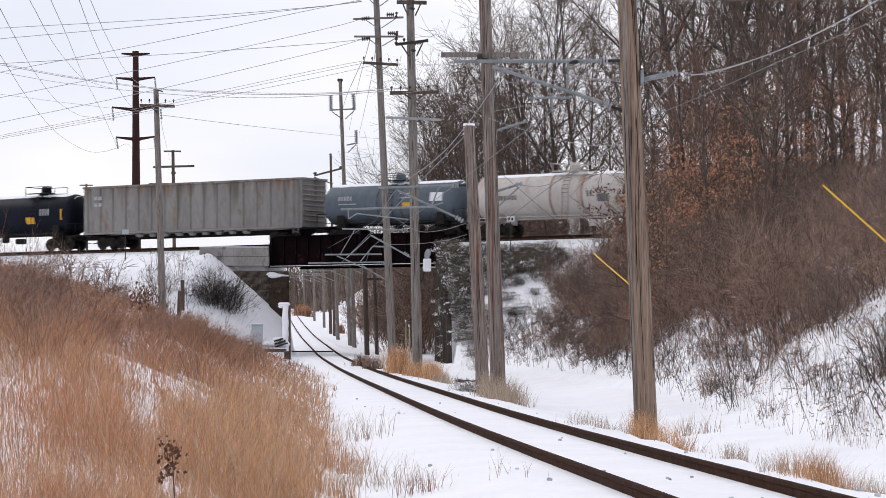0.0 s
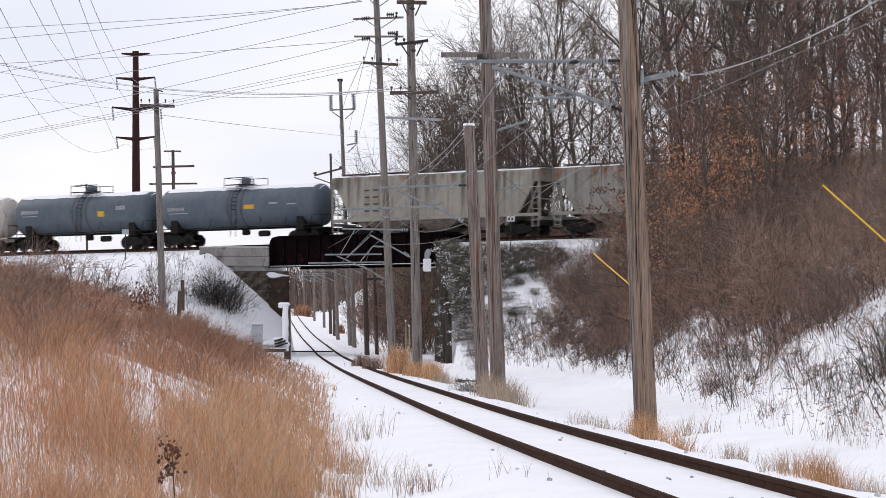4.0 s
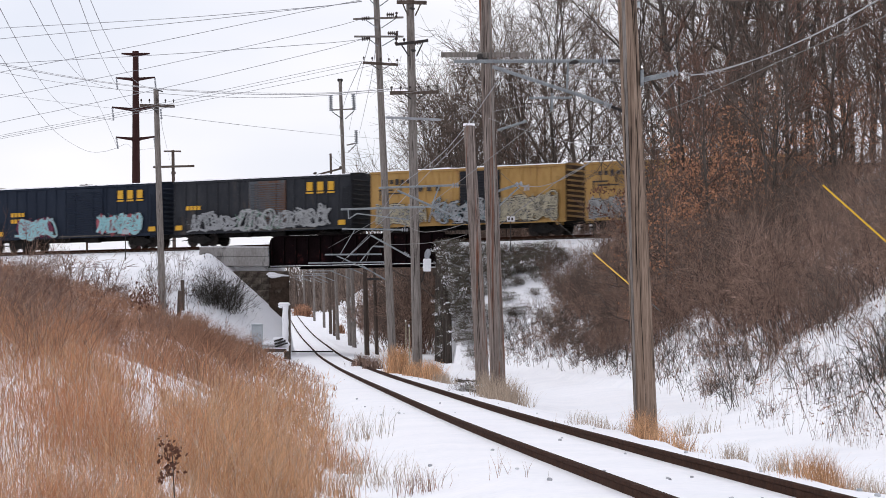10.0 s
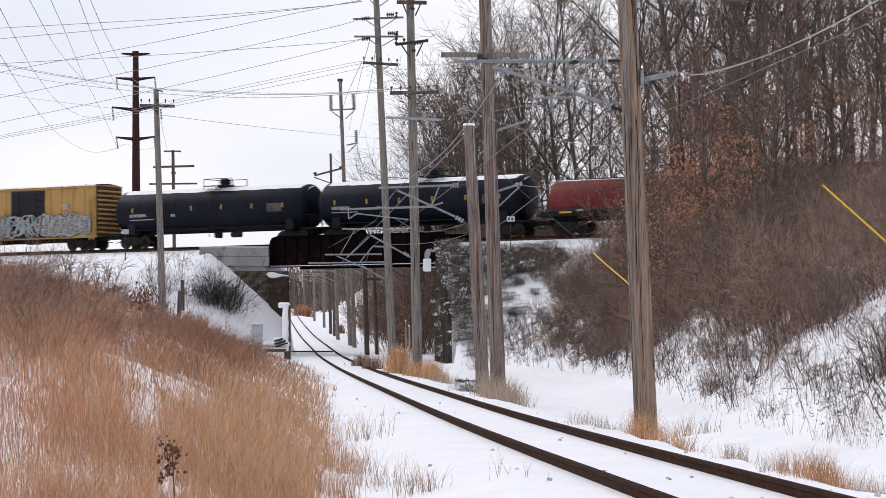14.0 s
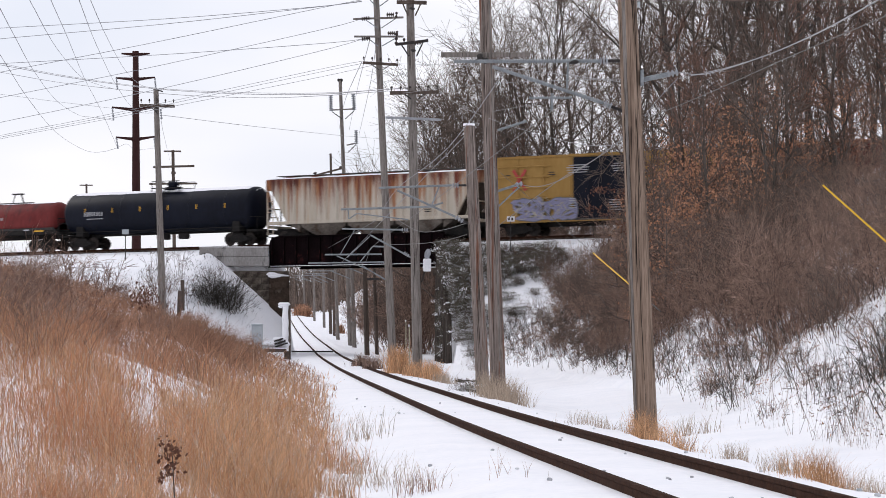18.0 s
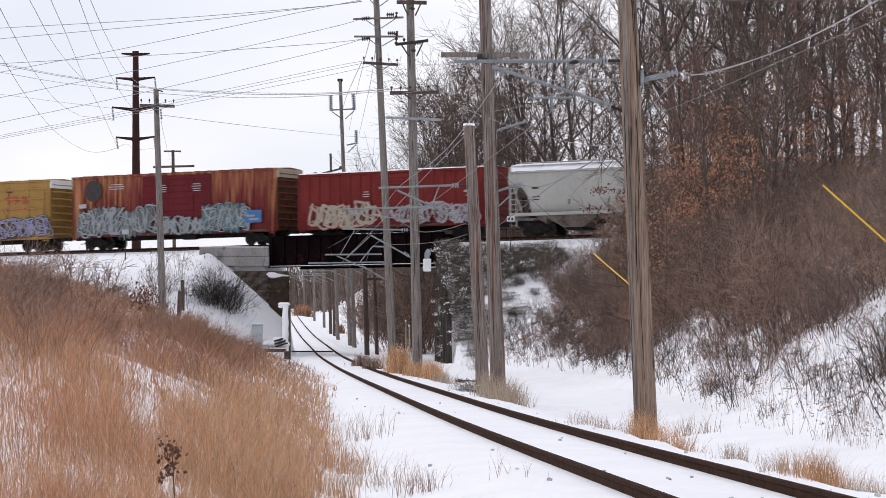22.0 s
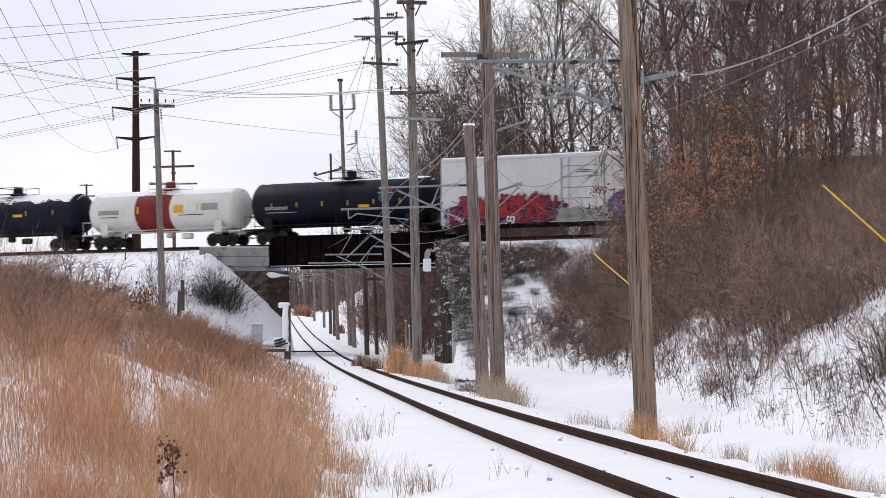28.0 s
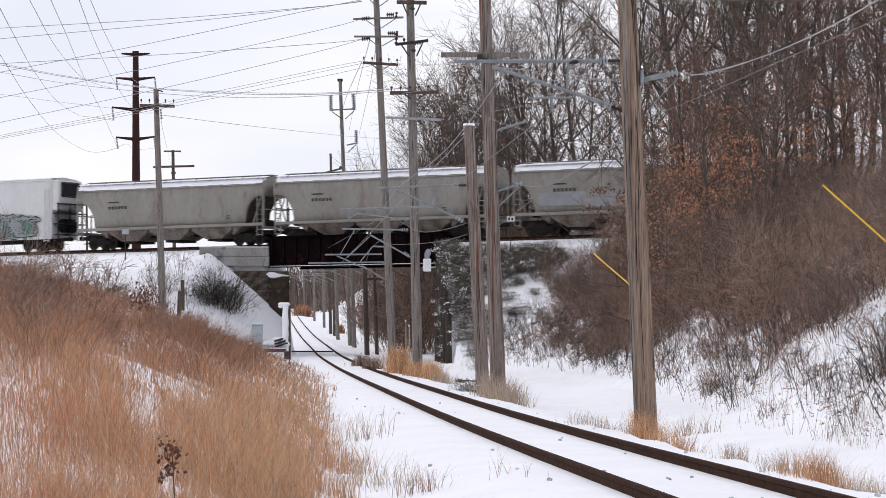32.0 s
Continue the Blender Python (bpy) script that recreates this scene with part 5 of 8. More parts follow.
graffiti(box, -2.0, 1.6, 1.05, 2.5, yb - 0.14, "white", "grey", 4, 112, 0.3, "green")
graffiti(box, 1.9, 5.6, 1.2, 2.6, yb - 0.08, "white", "silver", 5, 113, 0.35, "grey")
for left, right, sd, lb in ((149.9, 165.5, 12, "yellow boxcar with a black door and dense pale graffiti"), (166.85, 182.2, 13, "yellow boxcar with a black door and white graffiti")):
    box, hb, yb = boxcar(lb, left, right, 4.85, BOX_YELLOW, 14, (1.1, 3.2, BLACK_PAINT, 18), end_mat=BOX_YELLOW, seed=sd, wall_mat=END_DARK)
    bars(box, "lettering", MARK_DARK, yb - 0.07, [(-6.4 + 0.45 * k, 4.0, 0.28, 0.28 if k != 2 else 0.4) for k in range(5)] + [(-3.6 + 0.7 * k, 3.45, 0.36, 0.36) for k in range(3)] + [(-6.4, 3.45, 1.2, 0.1), (-5.8, 3.2, 1.6, 0.1), (-6.9, 3.1, 0.1, 0.7), (-5.2, 3.6, 0.1, 0.5)])
    bars(box, "lettering", MARK_WHITE, yb - 0.07, [(4.7, 3.35, 0.55, 0.10), (4.7, 3.2, 0.12, 0.4), (4.95, 3.25, 0.12, 0.4)])
    graffiti(box, -7.2, -3.5, 1.1, 2.5, yb - 0.08, "white" if sd == 13 else "cream", "black", 6, sd * 10 + 1, 0.35, "grey", "silver")
    graffiti(box, -2.6, 2.0, 1.1, 2.7, yb - 0.16, "silver", "black", 6, sd * 10 + 2, 0.35, "teal")
    graffiti(box, 2.4, 6.9, 1.15, 2.8, yb - 0.08, "cream" if sd == 12 else "white", "black", 6, sd * 10 + 3, 0.35, "grey", "cream")
for left, right, sd in ((183.9, 201.8, 14), (202.0, 219.4, 15)):
    tank_car("long black tank car with yellow strips and a snowy top", left, right, 1.57, 2.67, TANK_BLACK, sd, 0.62, 0.6, marks=[(-6.2, 2.35, 1.5, 0.22, MARK_WHITE), (-5.9, 2.05, 2.2, 0.07, MARK_WHITE), (6.0, 2.6, 1.3, 0.6, UNDER_GREY), (-3.0, 2.3, 0.4, 0.2, MARK_WHITE)], plates=yellow_strips(7.9, 2.75, 6))

# covered coil car
coil, cl = car("coil_car", "red round-topped covered coil car on a dark frame", "coil car", 219.75, 235.1)
chl = cl / 2
hood = [(chl - 0.45, 0.001), (chl - 0.52, 0.95), (chl - 0.7, 1.30), (chl - 1.0, 1.42)]
part("hood", Geo().lathe_x([(-x, r) for x, r in hood] + [(-2.0, 1.42), (2.0, 1.42)] + hood[::-1], 28, -2.08, 2.08, cz=2.30), HOOD_RED, coil, smooth=True)
for s in (-1, 1):
    part("hood_rim", Geo().box((0, s * 1.36, 1.66), (cl - 0.9, 0.12, 0.18), 0.03), DARK_STEEL, coil)
    part("side_sill", Geo().box((0, s * 1.38, 1.42), (cl - 0.4, 0.14, 0.34), 0.03), RUNNING, coil)
    part("end_platform", Geo().box((s * (chl - 0.3), 0, 1.3), (0.8, 2.8, 0.14), 0.02), RUNNING, coil)
    er = Geo()
    for q in (-1.3, 1.3):
        er.tube([(s * (chl - 0.1), q, 0.8), (s * (chl - 0.1), q, 2.4)], 0.03, 5)
    er.tube([(s * (chl - 0.1), -1.3, 2.4), (s * (chl - 0.1), 1.3, 2.4)], 0.03, 5)
    part("end_rail", er, RUNNING, coil)
part("deck", Geo().box((0, 0, 1.45), (cl - 0.6, 2.7, 0.3), 0.03).box((0, 0, 1.12), (cl - 1, 0.6, 0.36), 0.03), RUNNING, coil)
lug = Geo().tube([(-0.55, 0, 0), (-0.3, 0, 0.75), (0.3, 0, 0.75), (0.55, 0, 0)], 0.06, 6).box((0, 0, 0.75), (0.9, 0.4, 0.10), 0.02).mesh("lifting_bracket", DARK_STEEL)
for x in (-1.0, 2.6):
    part("lifting_bracket", lug, None, coil, at=pose(x, 0, 3.70))
part("ridge_bar", Geo().tube([(-4.6, -0.3, 3.74), (4.4, -0.3, 3.74)], 0.05, 6), DARK_STEEL, coil)
part("snow_cover", Geo().lathe_x([(-chl + 1.1, 1.425), (-2, 1.45), (2, 1.44), (chl - 1.1, 1.425)], 8, -0.35, 0.4, cz=2.30), SNOW_CAP, coil, "thin snow on the hood", smooth=True)
bars(coil, "lettering", MARK_WHITE, -1.452, [(0.3 + 0.24 * k, 2.5, 0.13, 0.20) for k in range(9)] + [(-4.5, 1.6, 0.5, 0.1), (4.6, 1.6, 0.5, 0.1)])
bars(coil, "placard", MARK_YELLOW, -1.46, [(-5.6, 1.5, 0.9, 0.12), (-1, 1.5, 0.6, 0.1), (5.8, 1.5, 0.9, 0.12)])

tank_car("black tank car with a dusting of snow", 235.7, 253.8, 1.57, 2.67, TANK_BLACK, 17, 0.5, 0.6, marks=[(-5.6, 2.6, 1.8, 0.3, MARK_WHITE), (-5.5, 2.25, 1.5, 0.07, MARK_WHITE)], plates=yellow_strips(7.6, 2.85, 6))
hop, hh, hy = hopper("white covered hopper streaked with dark red rust", 254.0, 271.9, 4.85, HOP_RUST, ribs=18, seed=18, marks=[(MARK_DARK, small_marks(4.8, 2.2, 0.6, 3))])
box, hb, yb = boxcar("tall golden-yellow boxcar with wide black doors and purple graffiti", 272.7, 291.2, 5.45, BOX_BRIGHT, 9, (-0.36, 4.9, TANK_BLACK, 0), end_mat=BOX_BRIGHT, wall_mat=END_BROWN, seed=19, snow=False, top_end=SIGN_WHITE, rows=8)
bars(box, "lettering", MARK_RED, yb - 0.07, [(5.2, 4.05, 0.7, 0.14), (5.2, 3.8, 0.16, 0.55), (5.9, 4.05, 0.7, 0.14), (5.9, 3.8, 0.16, 0.55), (6.6, 3.85, 0.16, 0.6), (6.9, 3.85, 0.16, 0.6)] + [(3.4 + 0.34 * k, 3.2, 0.24, 0.13) for k in range(14)])
g = Geo()
for a in (0.62, -0.62):
    g.box((-6.9, yb - 0.07, 3.75), (0.2, 0.012, 1.7), 0, Matrix.Rotation(a, 4, "Y"))
part("cross_emblem", g, MARK_RED, box, "faded red cross emblem")
bars(box, "lettering", MARK_DARK, yb - 0.07, small_marks(-4.4, 4.2, 0.6, 2) + reporting(-7.0, 2.4, 4, 0.22, 0.18, 0.34, 2) + small_marks(-7.8, 4.1, 0.5, 2) + [(5.3, 4.5, 0.5, 0.1)])
bars(box, "lettering", MARK_WHITE, yb - 0.12, small_marks(-2.4, 4.6, 1.9, 4) + small_marks(1.0, 4.6, 1.9, 4) + small_marks(-2.8, 2.4, 0.6, 5) + small_marks(0.4, 2.2, 1.0, 5))
graffiti(box, -7.3, -3.2, 1.1, 2.5, yb - 0.08, "lilac", "grey", 4, 191, 0.22, "cream")
graffiti(box, 2.7, 9.0, 1.1, 2.6, yb - 0.08, "lilac", "black", 7, 192, 0.25, "cream")
for k in range(4):
    for sx, ln in ((-6.7, 4.6), (6.0, 5.4)):
        for q in (-1, 0, 1):
            part("side_rail", Geo().box((sx + q * ln / 3, yb - 0.05, 2.5 + 0.72 * k), (ln / 3 - 0.25, 0.07, 0.10), 0.03), BOX_BRIGHT, box)
box, hb, yb = boxcar("tall red boxcar with sun-faded orange panels and pale graffiti", 293.2, 311.9, 5.5, BOX_RUSTRED, 18, (0.4, 6.2, DOOR_RED, 9), end_mat=BOX_RED, wall_mat=END_DARK, seed=20, snow=False, top_end=SPRAY["cream"], rows=9)
bars(box, "lettering", MARK_WHITE, yb - 0.12, small_marks(-5.0, 4.7, 1.6, 3) + small_marks(-0.8, 4.5, 0.9, 4) + small_marks(2.3, 4.5, 0.9, 4) + [(-8.2, 3.2, 0.7, 0.3)])
part("round_emblem", Geo().prism([(-7.2 + 0.8 * math.cos(t), 4.3 + 0.8 * math.sin(t)) for t in np.linspace(0, 2 * math.pi, 20)[:-1]], yb - 0.075, yb - 0.065), MARK_DARK, box, "faded dark round emblem")
graffiti(box, -8.6, -1.9, 1.05, 3.1, yb - 0.12, "silver", "black", 8, 201, 0.35, "teal", "grey")
graffiti(box, -1.5, 2.6, 1.0, 2.2, yb - 0.16, "silver", "teal", 5, 202, 0.35, "white")
graffiti(box, 2.8, 6.6, 1.1, 3.0, yb - 0.12, "silver", "black", 5, 203, 0.4, "cyan", "teal")
bars(box, "graffiti", SPRAY["blue"], yb - 0.14, [(7.3, 2.0, 1.5, 0.9)])
bars(box, "graffiti", SPRAY["white"], yb - 0.16, [(7.1, 2.05, 0.7, 0.14), (7.4, 1.8, 0.8, 0.12)])
box, hb, yb = boxcar("red boxcar with white and cream graffiti", 313.6, 329.3, 4.9, BOX_RED, 18, (0.2, 3.2, BOX_RED, 14), seed=21)
graffiti(box, -6.6, -1.4, 1.1, 2.7, yb - 0.08, "cream", "rose", 5, 211, 0.4, "white")
graffiti(box, 0.2, 6.6, 1.15, 2.5, yb - 0.14, "white", "rose", 7, 212, 0.4, "black")
bars(box, "lettering", MARK_WHITE, yb - 0.07, [(6.4, 3.2, 0.9, 0.14), (6.5, 2.9, 0.7, 0.12)] + small_marks(-2.0, 3.4, 0.6, 3))
hop, hh, hy = hopper("clean pale-grey covered hopper with black graffiti scribble", 330.7, 348.4, 5.0, HOP_WHITE, curved=True, seed=22, marks=[(MARK_DARK, [(-6.6, 3.2, 0.5, 0.14), (-6.55, 2.6, 0.6, 0.07), (-6.55, 2.42, 0.5, 0.07), (-4.0, 2.2, 0.10, 0.32), (-1.0, 2.2, 0.10, 0.32), (5.2, 2.05, 0.28, 0.26), (6.1, 2.0, 0.7, 0.2)])])
graffiti(hop, 0.5, 4.9, 1.6, 3.2, hy - 0.004, "silver", "grey", 5, 221, 0.45, "black")
for left, right, sd in ((349.4, 364.0, 23), (364.3, 379.5, 24)):
    tank_car("dark navy tank car with yellow strips under patchy snow", left, right, 1.5, 2.78, TANK_NAVY, sd, 0.9, 0.6, marks=[(-4.6, 2.55, 1.7, 0.25, MARK_WHITE), (-4.7, 2.2, 1.3, 0.07, MARK_WHITE)], plates=yellow_strips(6.4, 2.85, 5) + [(1.8, 2.7, 0.9, 0.2, MARK_YELLOW)])
tank_car("clean white tank car with a broad red band", 379.9, 394.1, 1.48, 2.70, TANK_WHITE, 25, 0.7, 0.0, band=(-2.2, 1.0, BAND_RED), sill_mat=TANK_WHITE, marks=[(-4.6, 2.65, 1.9, 0.32, MARK_DARK), (-4.6, 2.3, 1.6, 0.07, MARK_DARK), (2.9, 2.3, 2.2, 0.07, MARK_DARK), (4.6, 2.85, 1.5, 0.5, SPRAY["silver"])], plates=[(1.8, 2.75, 0.9, 0.55, MARK_YELLOW), (-1.9, 2.75, 0.14, 0.5, GUARD_YELLOW), (3.5, 2.85, 0.14, 0.5, GUARD_YELLOW)])
tank_car("black tank car with yellow strips and a red-blue shield", 394.7, 410.4, 1.58, 2.82, TANK_BLACK, 26, 0.35, 0.4, marks=[(-5.0, 2.5, 2.0, 0.22, MARK_WHITE), (-4.6, 2.2, 2.6, 0.06, MARK_WHITE), (4.2, 3.62, 1.25, 0.10, SPRAY["white"]), (4.2, 3.46, 1.15, 0.20, BAND_RED), (4.2, 3.31, 1.25, 0.08, SPRAY["white"]), (4.2, 3.05, 1.05, 0.42, MARK_NAVY), (4.2, 2.76, 0.80, 0.14, MARK_NAVY), (4.2, 2.62, 0.45, 0.12, SPRAY["white"])], plates=yellow_strips(6.6, 2.7, 6) + [(2.4, 2.45, 0.9, 0.2, MARK_YELLOW)])

# refrigerated car
box, hb, yb = boxcar("tall white refrigerated boxcar with red and violet graffiti", 410.65, 433.2, 5.5, REEFER_WHITE, 20, (-0.2, 3.2, REEFER_WHITE, 0), end_mat=REEFER_WHITE, seed=27, flat_side=True, rows=4)
part("unit_housing", Geo().box((hb + 0.10, 0, 4.15), (0.85, 2.9, 2.3), 0.10), REEFER_WHITE, box, "white housing on the end wall")
unit = part("cooling_unit", Geo().box((hb + 0.22, 0, 4.60), (0.9, 2.2, 1.15), 0.12), BLACK_PAINT, box, "black cooling unit on the end wall")
part("cooling_grille", Geo().box((hb + 0.62, 0, 4.5), (0.06, 1.9, 0.9), 0.02), DARK_STEEL, unit)
g = Geo()
for q in (-1.4, 0, 1.4):
    g.box((hb + 0.5, q, 2.2), (0.08, 0.08, 2.8))
for z in (1.2, 2.0, 2.8, 3.5):
    g.box((hb + 0.5, 0, z), (0.9, 2.9, 0.07))
part("end_frame", g, BLACK_PAINT, box)
part("fuel_tank", Geo().box((hb + 0.1, 0.2, 1.9), (0.7, 1.8, 1.0), 0.2), BLACK_PAINT, box)
for k, (xa, xb, z) in enumerate(((-1.8, 1.5, 5.05), (1.53, 4.6, 5.15))):
    part("side_sheet", Geo().box(((xa + xb) / 2, yb - 0.004, (z + 1.0) / 2), (xb - xa, 0.016, z - 1.0), 0.004), REEFER_STREAKED, box, "cream side sheet with long brown streaks")
for z in (1.7, 2.42, 3.14, 3.86, 4.58):
    part("door_bar", Geo().box((-0.2, yb - 0.04, z), (2.9, 0.05, 0.045), 0.01), REEFER_FRAME, box)
for x, w in ((-1.75, 0.10), (-1.2, 0.04), (0.85, 0.04), (1.45, 0.10)):
    part("lock_rod", Geo().box((x, yb - 0.05, 3.05), (w, 0.05, 4.1), 0.01), REEFER_FRAME, box)
part("door_track", Geo().box((1.6, yb - 0.05, 5.22), (7.2, 0.10, 0.10), 0.02), REEFER_WHITE, box)
bars(box, "lettering", MARK_DARK, yb - 0.02, [(-0.1, 4.28, 1.3, 0.06), (-0.1, 4.16, 1.1, 0.06)])
graffiti(box, -10.7, -2.0, 0.95, 2.2, yb - 0.02, "plum", "black", 6, 274, 0.45, "lilac", "violet")
graffiti(box, -10.3, -2.9, 1.15, 2.85, yb - 0.07, "red", "black", 8, 278, 0.65, "black")
graffiti(box, -2.0, 1.5, 1.0, 1.75, yb - 0.10, "silver", "cream", 3, 276, 0.4, "green")
graffiti(box, 1.8, 5.9, 0.98, 2.75, yb - 0.03, "violet", "black", 4, 272, 0.25, "lilac", "violet")
graffiti(box, 6.0, 9.2, 1.05, 2.8, yb - 0.03, "silver", "black", 3, 273, 0.2, "white", "green")
bars(box, "lettering", MARK_DARK, yb - 0.02, small_marks(9.8, 2.6, 0.4, 4) + [(4.5, 4.2, 0.14, 0.3)])
for left, right, sd, lb in ((435.4, 452.8, 28, "grey-brown covered hopper with a snowy roof"), (453.3, 471.2, 29, "dusty grey-brown covered hopper with a snowy roof"), (472.9, 490.6, 30, "grey-brown covered hopper with pale patches of fresh paint")):
    hop, hh, hy = hopper(lb, left, right, 5.0, HOP_GREIGE, curved=True, seed=sd, marks=[(MARK_DARK, [(-5.4 + 0.30 * k, 3.0, 0.20, 0.22) for k in range(6)] + [(-5.0, 3.4, 1.0, 0.1)] + small_marks(5.4, 2.1, 0.5, 2))])
bars(hop, "paint_patch", SPRAY["silver"], hy - 0.004, [(-4.8, 2.4, 3.6, 0.9), (0.5, 2.1, 7.0, 0.6), (0.0, 2.7, 3.0, 0.5)])


def arm(parent, a, b, r, mat, name="crossarm", flat=False):
    """A bar between two places, as a part of a pole."""
    o = parent.matrix_basis.translation
    a, b = Vector(a) - o, Vector(b) - o
    if not flat:
        return part(name, Geo().tube([a, b], r, 8), mat, parent)
    d = b - a
    m = d.to_track_quat("X", "Z").to_matrix().to_4x4()
    return part(name, Geo().box((a + b) / 2, (d.length, r * 1.5, r * 2), 0.01, m), mat, parent)


def pins(parent, a, b, n, mat, h=0.16):
    """Pin insulators in a row on top of an arm, each a part."""
    o = parent.matrix_basis.translation
    a, b = Vector(a) - o, Vector(b) - o
    me = Geo()
    me.v, me.f = [], []
    me.tube([(0, 0, 0), (0, 0, h * 0.45), (0, 0, h * 0.5), (0, 0, h * 0.8), (0, 0, h)], [0.02, 0.02, 0.06, 0.05, 0.025], 8)
    me = me.mesh("insulator", mat)
    for k in range(n):
        part("insulator", me, None, parent, at=Matrix.Translation(a.lerp(b, k / max(1, n - 1)) + Vector((0, 0, 0.06))))


def stack(parent, a, b, n, r, mat, name="insulator"):
    """A string of insulator discs between two places."""
    o = parent.matrix_basis.translation
    a, b = Vector(a) - o, Vector(b) - o
    pts, rad = [], []
    for k in range(n):
        for f, q in ((0.0, 0.35), (0.3, 1.0), (0.6, 1.0), (0.8, 0.35)):
            pts.append(a.lerp(b, (k + f) / n)), rad.append(r * q)
    return part(name, Geo().tube(pts, rad, 8), mat, parent)


def wire(pts, r=0.018, mat=None, label="thin overhead wire strung between poles", group="overhead wires"):
    """A sagging wire through the places."""
    p = [Vector(q) for q in pts]
    out = []
    for i in range(len(p) - 1):
        p0, p1, p2, p3 = p[max(i - 1, 0)], p[i], p[i + 1], p[min(i + 2, len(p) - 1)]
        for k in range(6):
            t = k / 6
            out.append(0.5 * ((2 * p1) + (p2 - p0) * t + (2 * p0 - 5 * p1 + 4 * p2 - p3) * t * t + (3 * p1 - p0 - 3 * p2 + p3) * t ** 3))
    out.append(p[-1])
    return tagged(part("overhead_wire", Geo().tube(out, r, 5), mat or WIRE), label, "wire", group)


# the near pole
pn, d_ = pole("tall weathered brown wooden pole beside the track", (3.55, 49.00, 0.21), (3.00, 49.00, 13.32), 0.205, 0.140, POLE_BROWN)
crack_up(pn, d_, 0.205, 0.14, 5, 13, 11.0)
part("ground_strip", Geo().tube([Vector((-0.17, -0.10, 0.1)), Vector((3.16, 48.85, 7.69)) - Vector((3.55, 49.00, 0.21)), Vector((2.97, 48.90, 12.69)) - Vector((3.55, 49.00, 0.21))], 0.035, 6), POLE_GREY, pn)
arm(pn, (3.16, 49.00, 6.63), (2.76, 49.00, 6.63), 0.03, DARK_STEEL, "bracket_fitting")
stack(pn, (2.90, 49.00, 6.63), (2.74, 49.00, 6.63), 3, 0.065, GREY_INSULATOR)
arm(pn, (2.76, 49.00, 6.63), (0.19, 49.00, 6.62), 0.032, GALV, "bracket_tube")
arm(pn, (3.18, 49.00, 5.74), (2.92, 49.00, 5.84), 0.03, DARK_STEEL, "bracket_fitting")
stack(pn, (2.96, 49.00, 5.83), (2.82, 49.00, 5.89), 3, 0.065, GREY_INSULATOR)
arm(pn, (2.82, 49.00, 5.89), (0.87, 49.00, 6.53), 0.032, GALV, "bracket_tube")
arm(pn, (2.26, 49.00, 5.98), (1.51, 49.00, 5.98), 0.022, GALV, "steady_arm")
arm(pn, (2.20, 49.00, 6.63), (2.18, 49.00, 6.11), 0.020, GALV, "hanger")
arm(pn, (1.92, 49.00, 6.06), (1.91, 49.00, 5.76), 0.025, GALV, "hanger")
stack(pn, (2.44, 49.00, 6.63), (2.14, 49.00, 6.59), 1, 0.04, DARK_STEEL, "clamp")
part("plate", Geo().box(Vector((3.49, 48.90, 6.32)) - Vector((3.55, 49.00, 0.21)), (0.06, 0.16, 0.28), 0.01), GALV, pn)
arm(pn, (3.52, 49.00, 6.30), (3.99, 49.00, 6.40), 0.045, GALV, "standoff_insulator")
stack(pn, (3.93, 49.00, 6.40), (4.15, 49.00, 6.43), 3, 0.06, GREY_INSULATOR)
part("tag", Geo().box(Vector((3.43, 48.80, 7.60)) - Vector((3.55, 49.00, 0.21)), (0.05, 0.03, 0.10), 0.005), BOX_GREY, pn)

# the twin poles
pa, d_ = pole("tall cracked reddish wooden pole with a white conduit", (1.58, 80.00, 0.45), (1.12, 80.00, 14.08), 0.225, 0.165, POLE_RED)
crack_up(pa, d_, 0.225, 0.165, 6, 13, 16.0)
arm(pa, (-0.06, 79.70, 10.02), (2.49, 79.70, 10.02), 0.07, POLE_GREY, "crossarm", True)
stack(pa, (0.98, 79.60, 10.01), (1.32, 79.60, 9.77), 2, 0.10, DARK_STEEL, "clamp")
part("conduit", Geo().tube([Vector((1.62, 79.50, 1.26)) - Vector((1.58, 80.00, 0.45)), Vector((1.42, 79.50, 8.34)) - Vector((1.58, 80.00, 0.45)), Vector((1.32, 79.50, 11.57)) - Vector((1.58, 80.00, 0.45))], 0.028, 8), POLE_GREY, pa)
arm(pa, (1.56, 80.00, 7.88), (2.40, 80.00, 8.15), 0.035, GALV, "side_arm")
arm(pa, (1.49, 80.00, 6.11), (2.20, 80.00, 6.34), 0.035, GALV, "side_arm")
stack(pa, (2.07, 80.00, 6.32), (2.30, 80.00, 6.35), 2, 0.07, GREY_INSULATOR)
arm(pa, (1.55, 80.00, 5.66), (2.19, 80.00, 6.26), 0.022, GALV, "strut")
pb, d_ = pole("shorter reddish wooden pole beside its taller twin", (1.23, 88.00, 0.88), (0.82, 88.00, 8.68), 0.215, 0.175, POLE_RED)
crack_up(pb, d_, 0.215, 0.175, 7, 10, 9.0)
part("pole_cap", Geo().tube([Vector((0.82, 88.00, 8.66)) - Vector((1.23, 88.00, 0.88)), Vector((0.82, 88.00, 8.73)) - Vector((1.23, 88.00, 0.88))], 0.185, 12), SNOW_CAP, pb, "snow on the pole's top")
arm(pb, (0.85, 88.00, 6.78), (0.50, 88.00, 6.78), 0.035, DARK_STEEL, "bracket_fitting")
stack(pb, (0.50, 88.00, 6.78), (0.28, 88.00, 6.78), 3, 0.08, GREY_INSULATOR)
arm(pb, (0.28, 88.00, 6.78), (-2.03, 88.00, 6.70), 0.034, GALV, "bracket_tube")
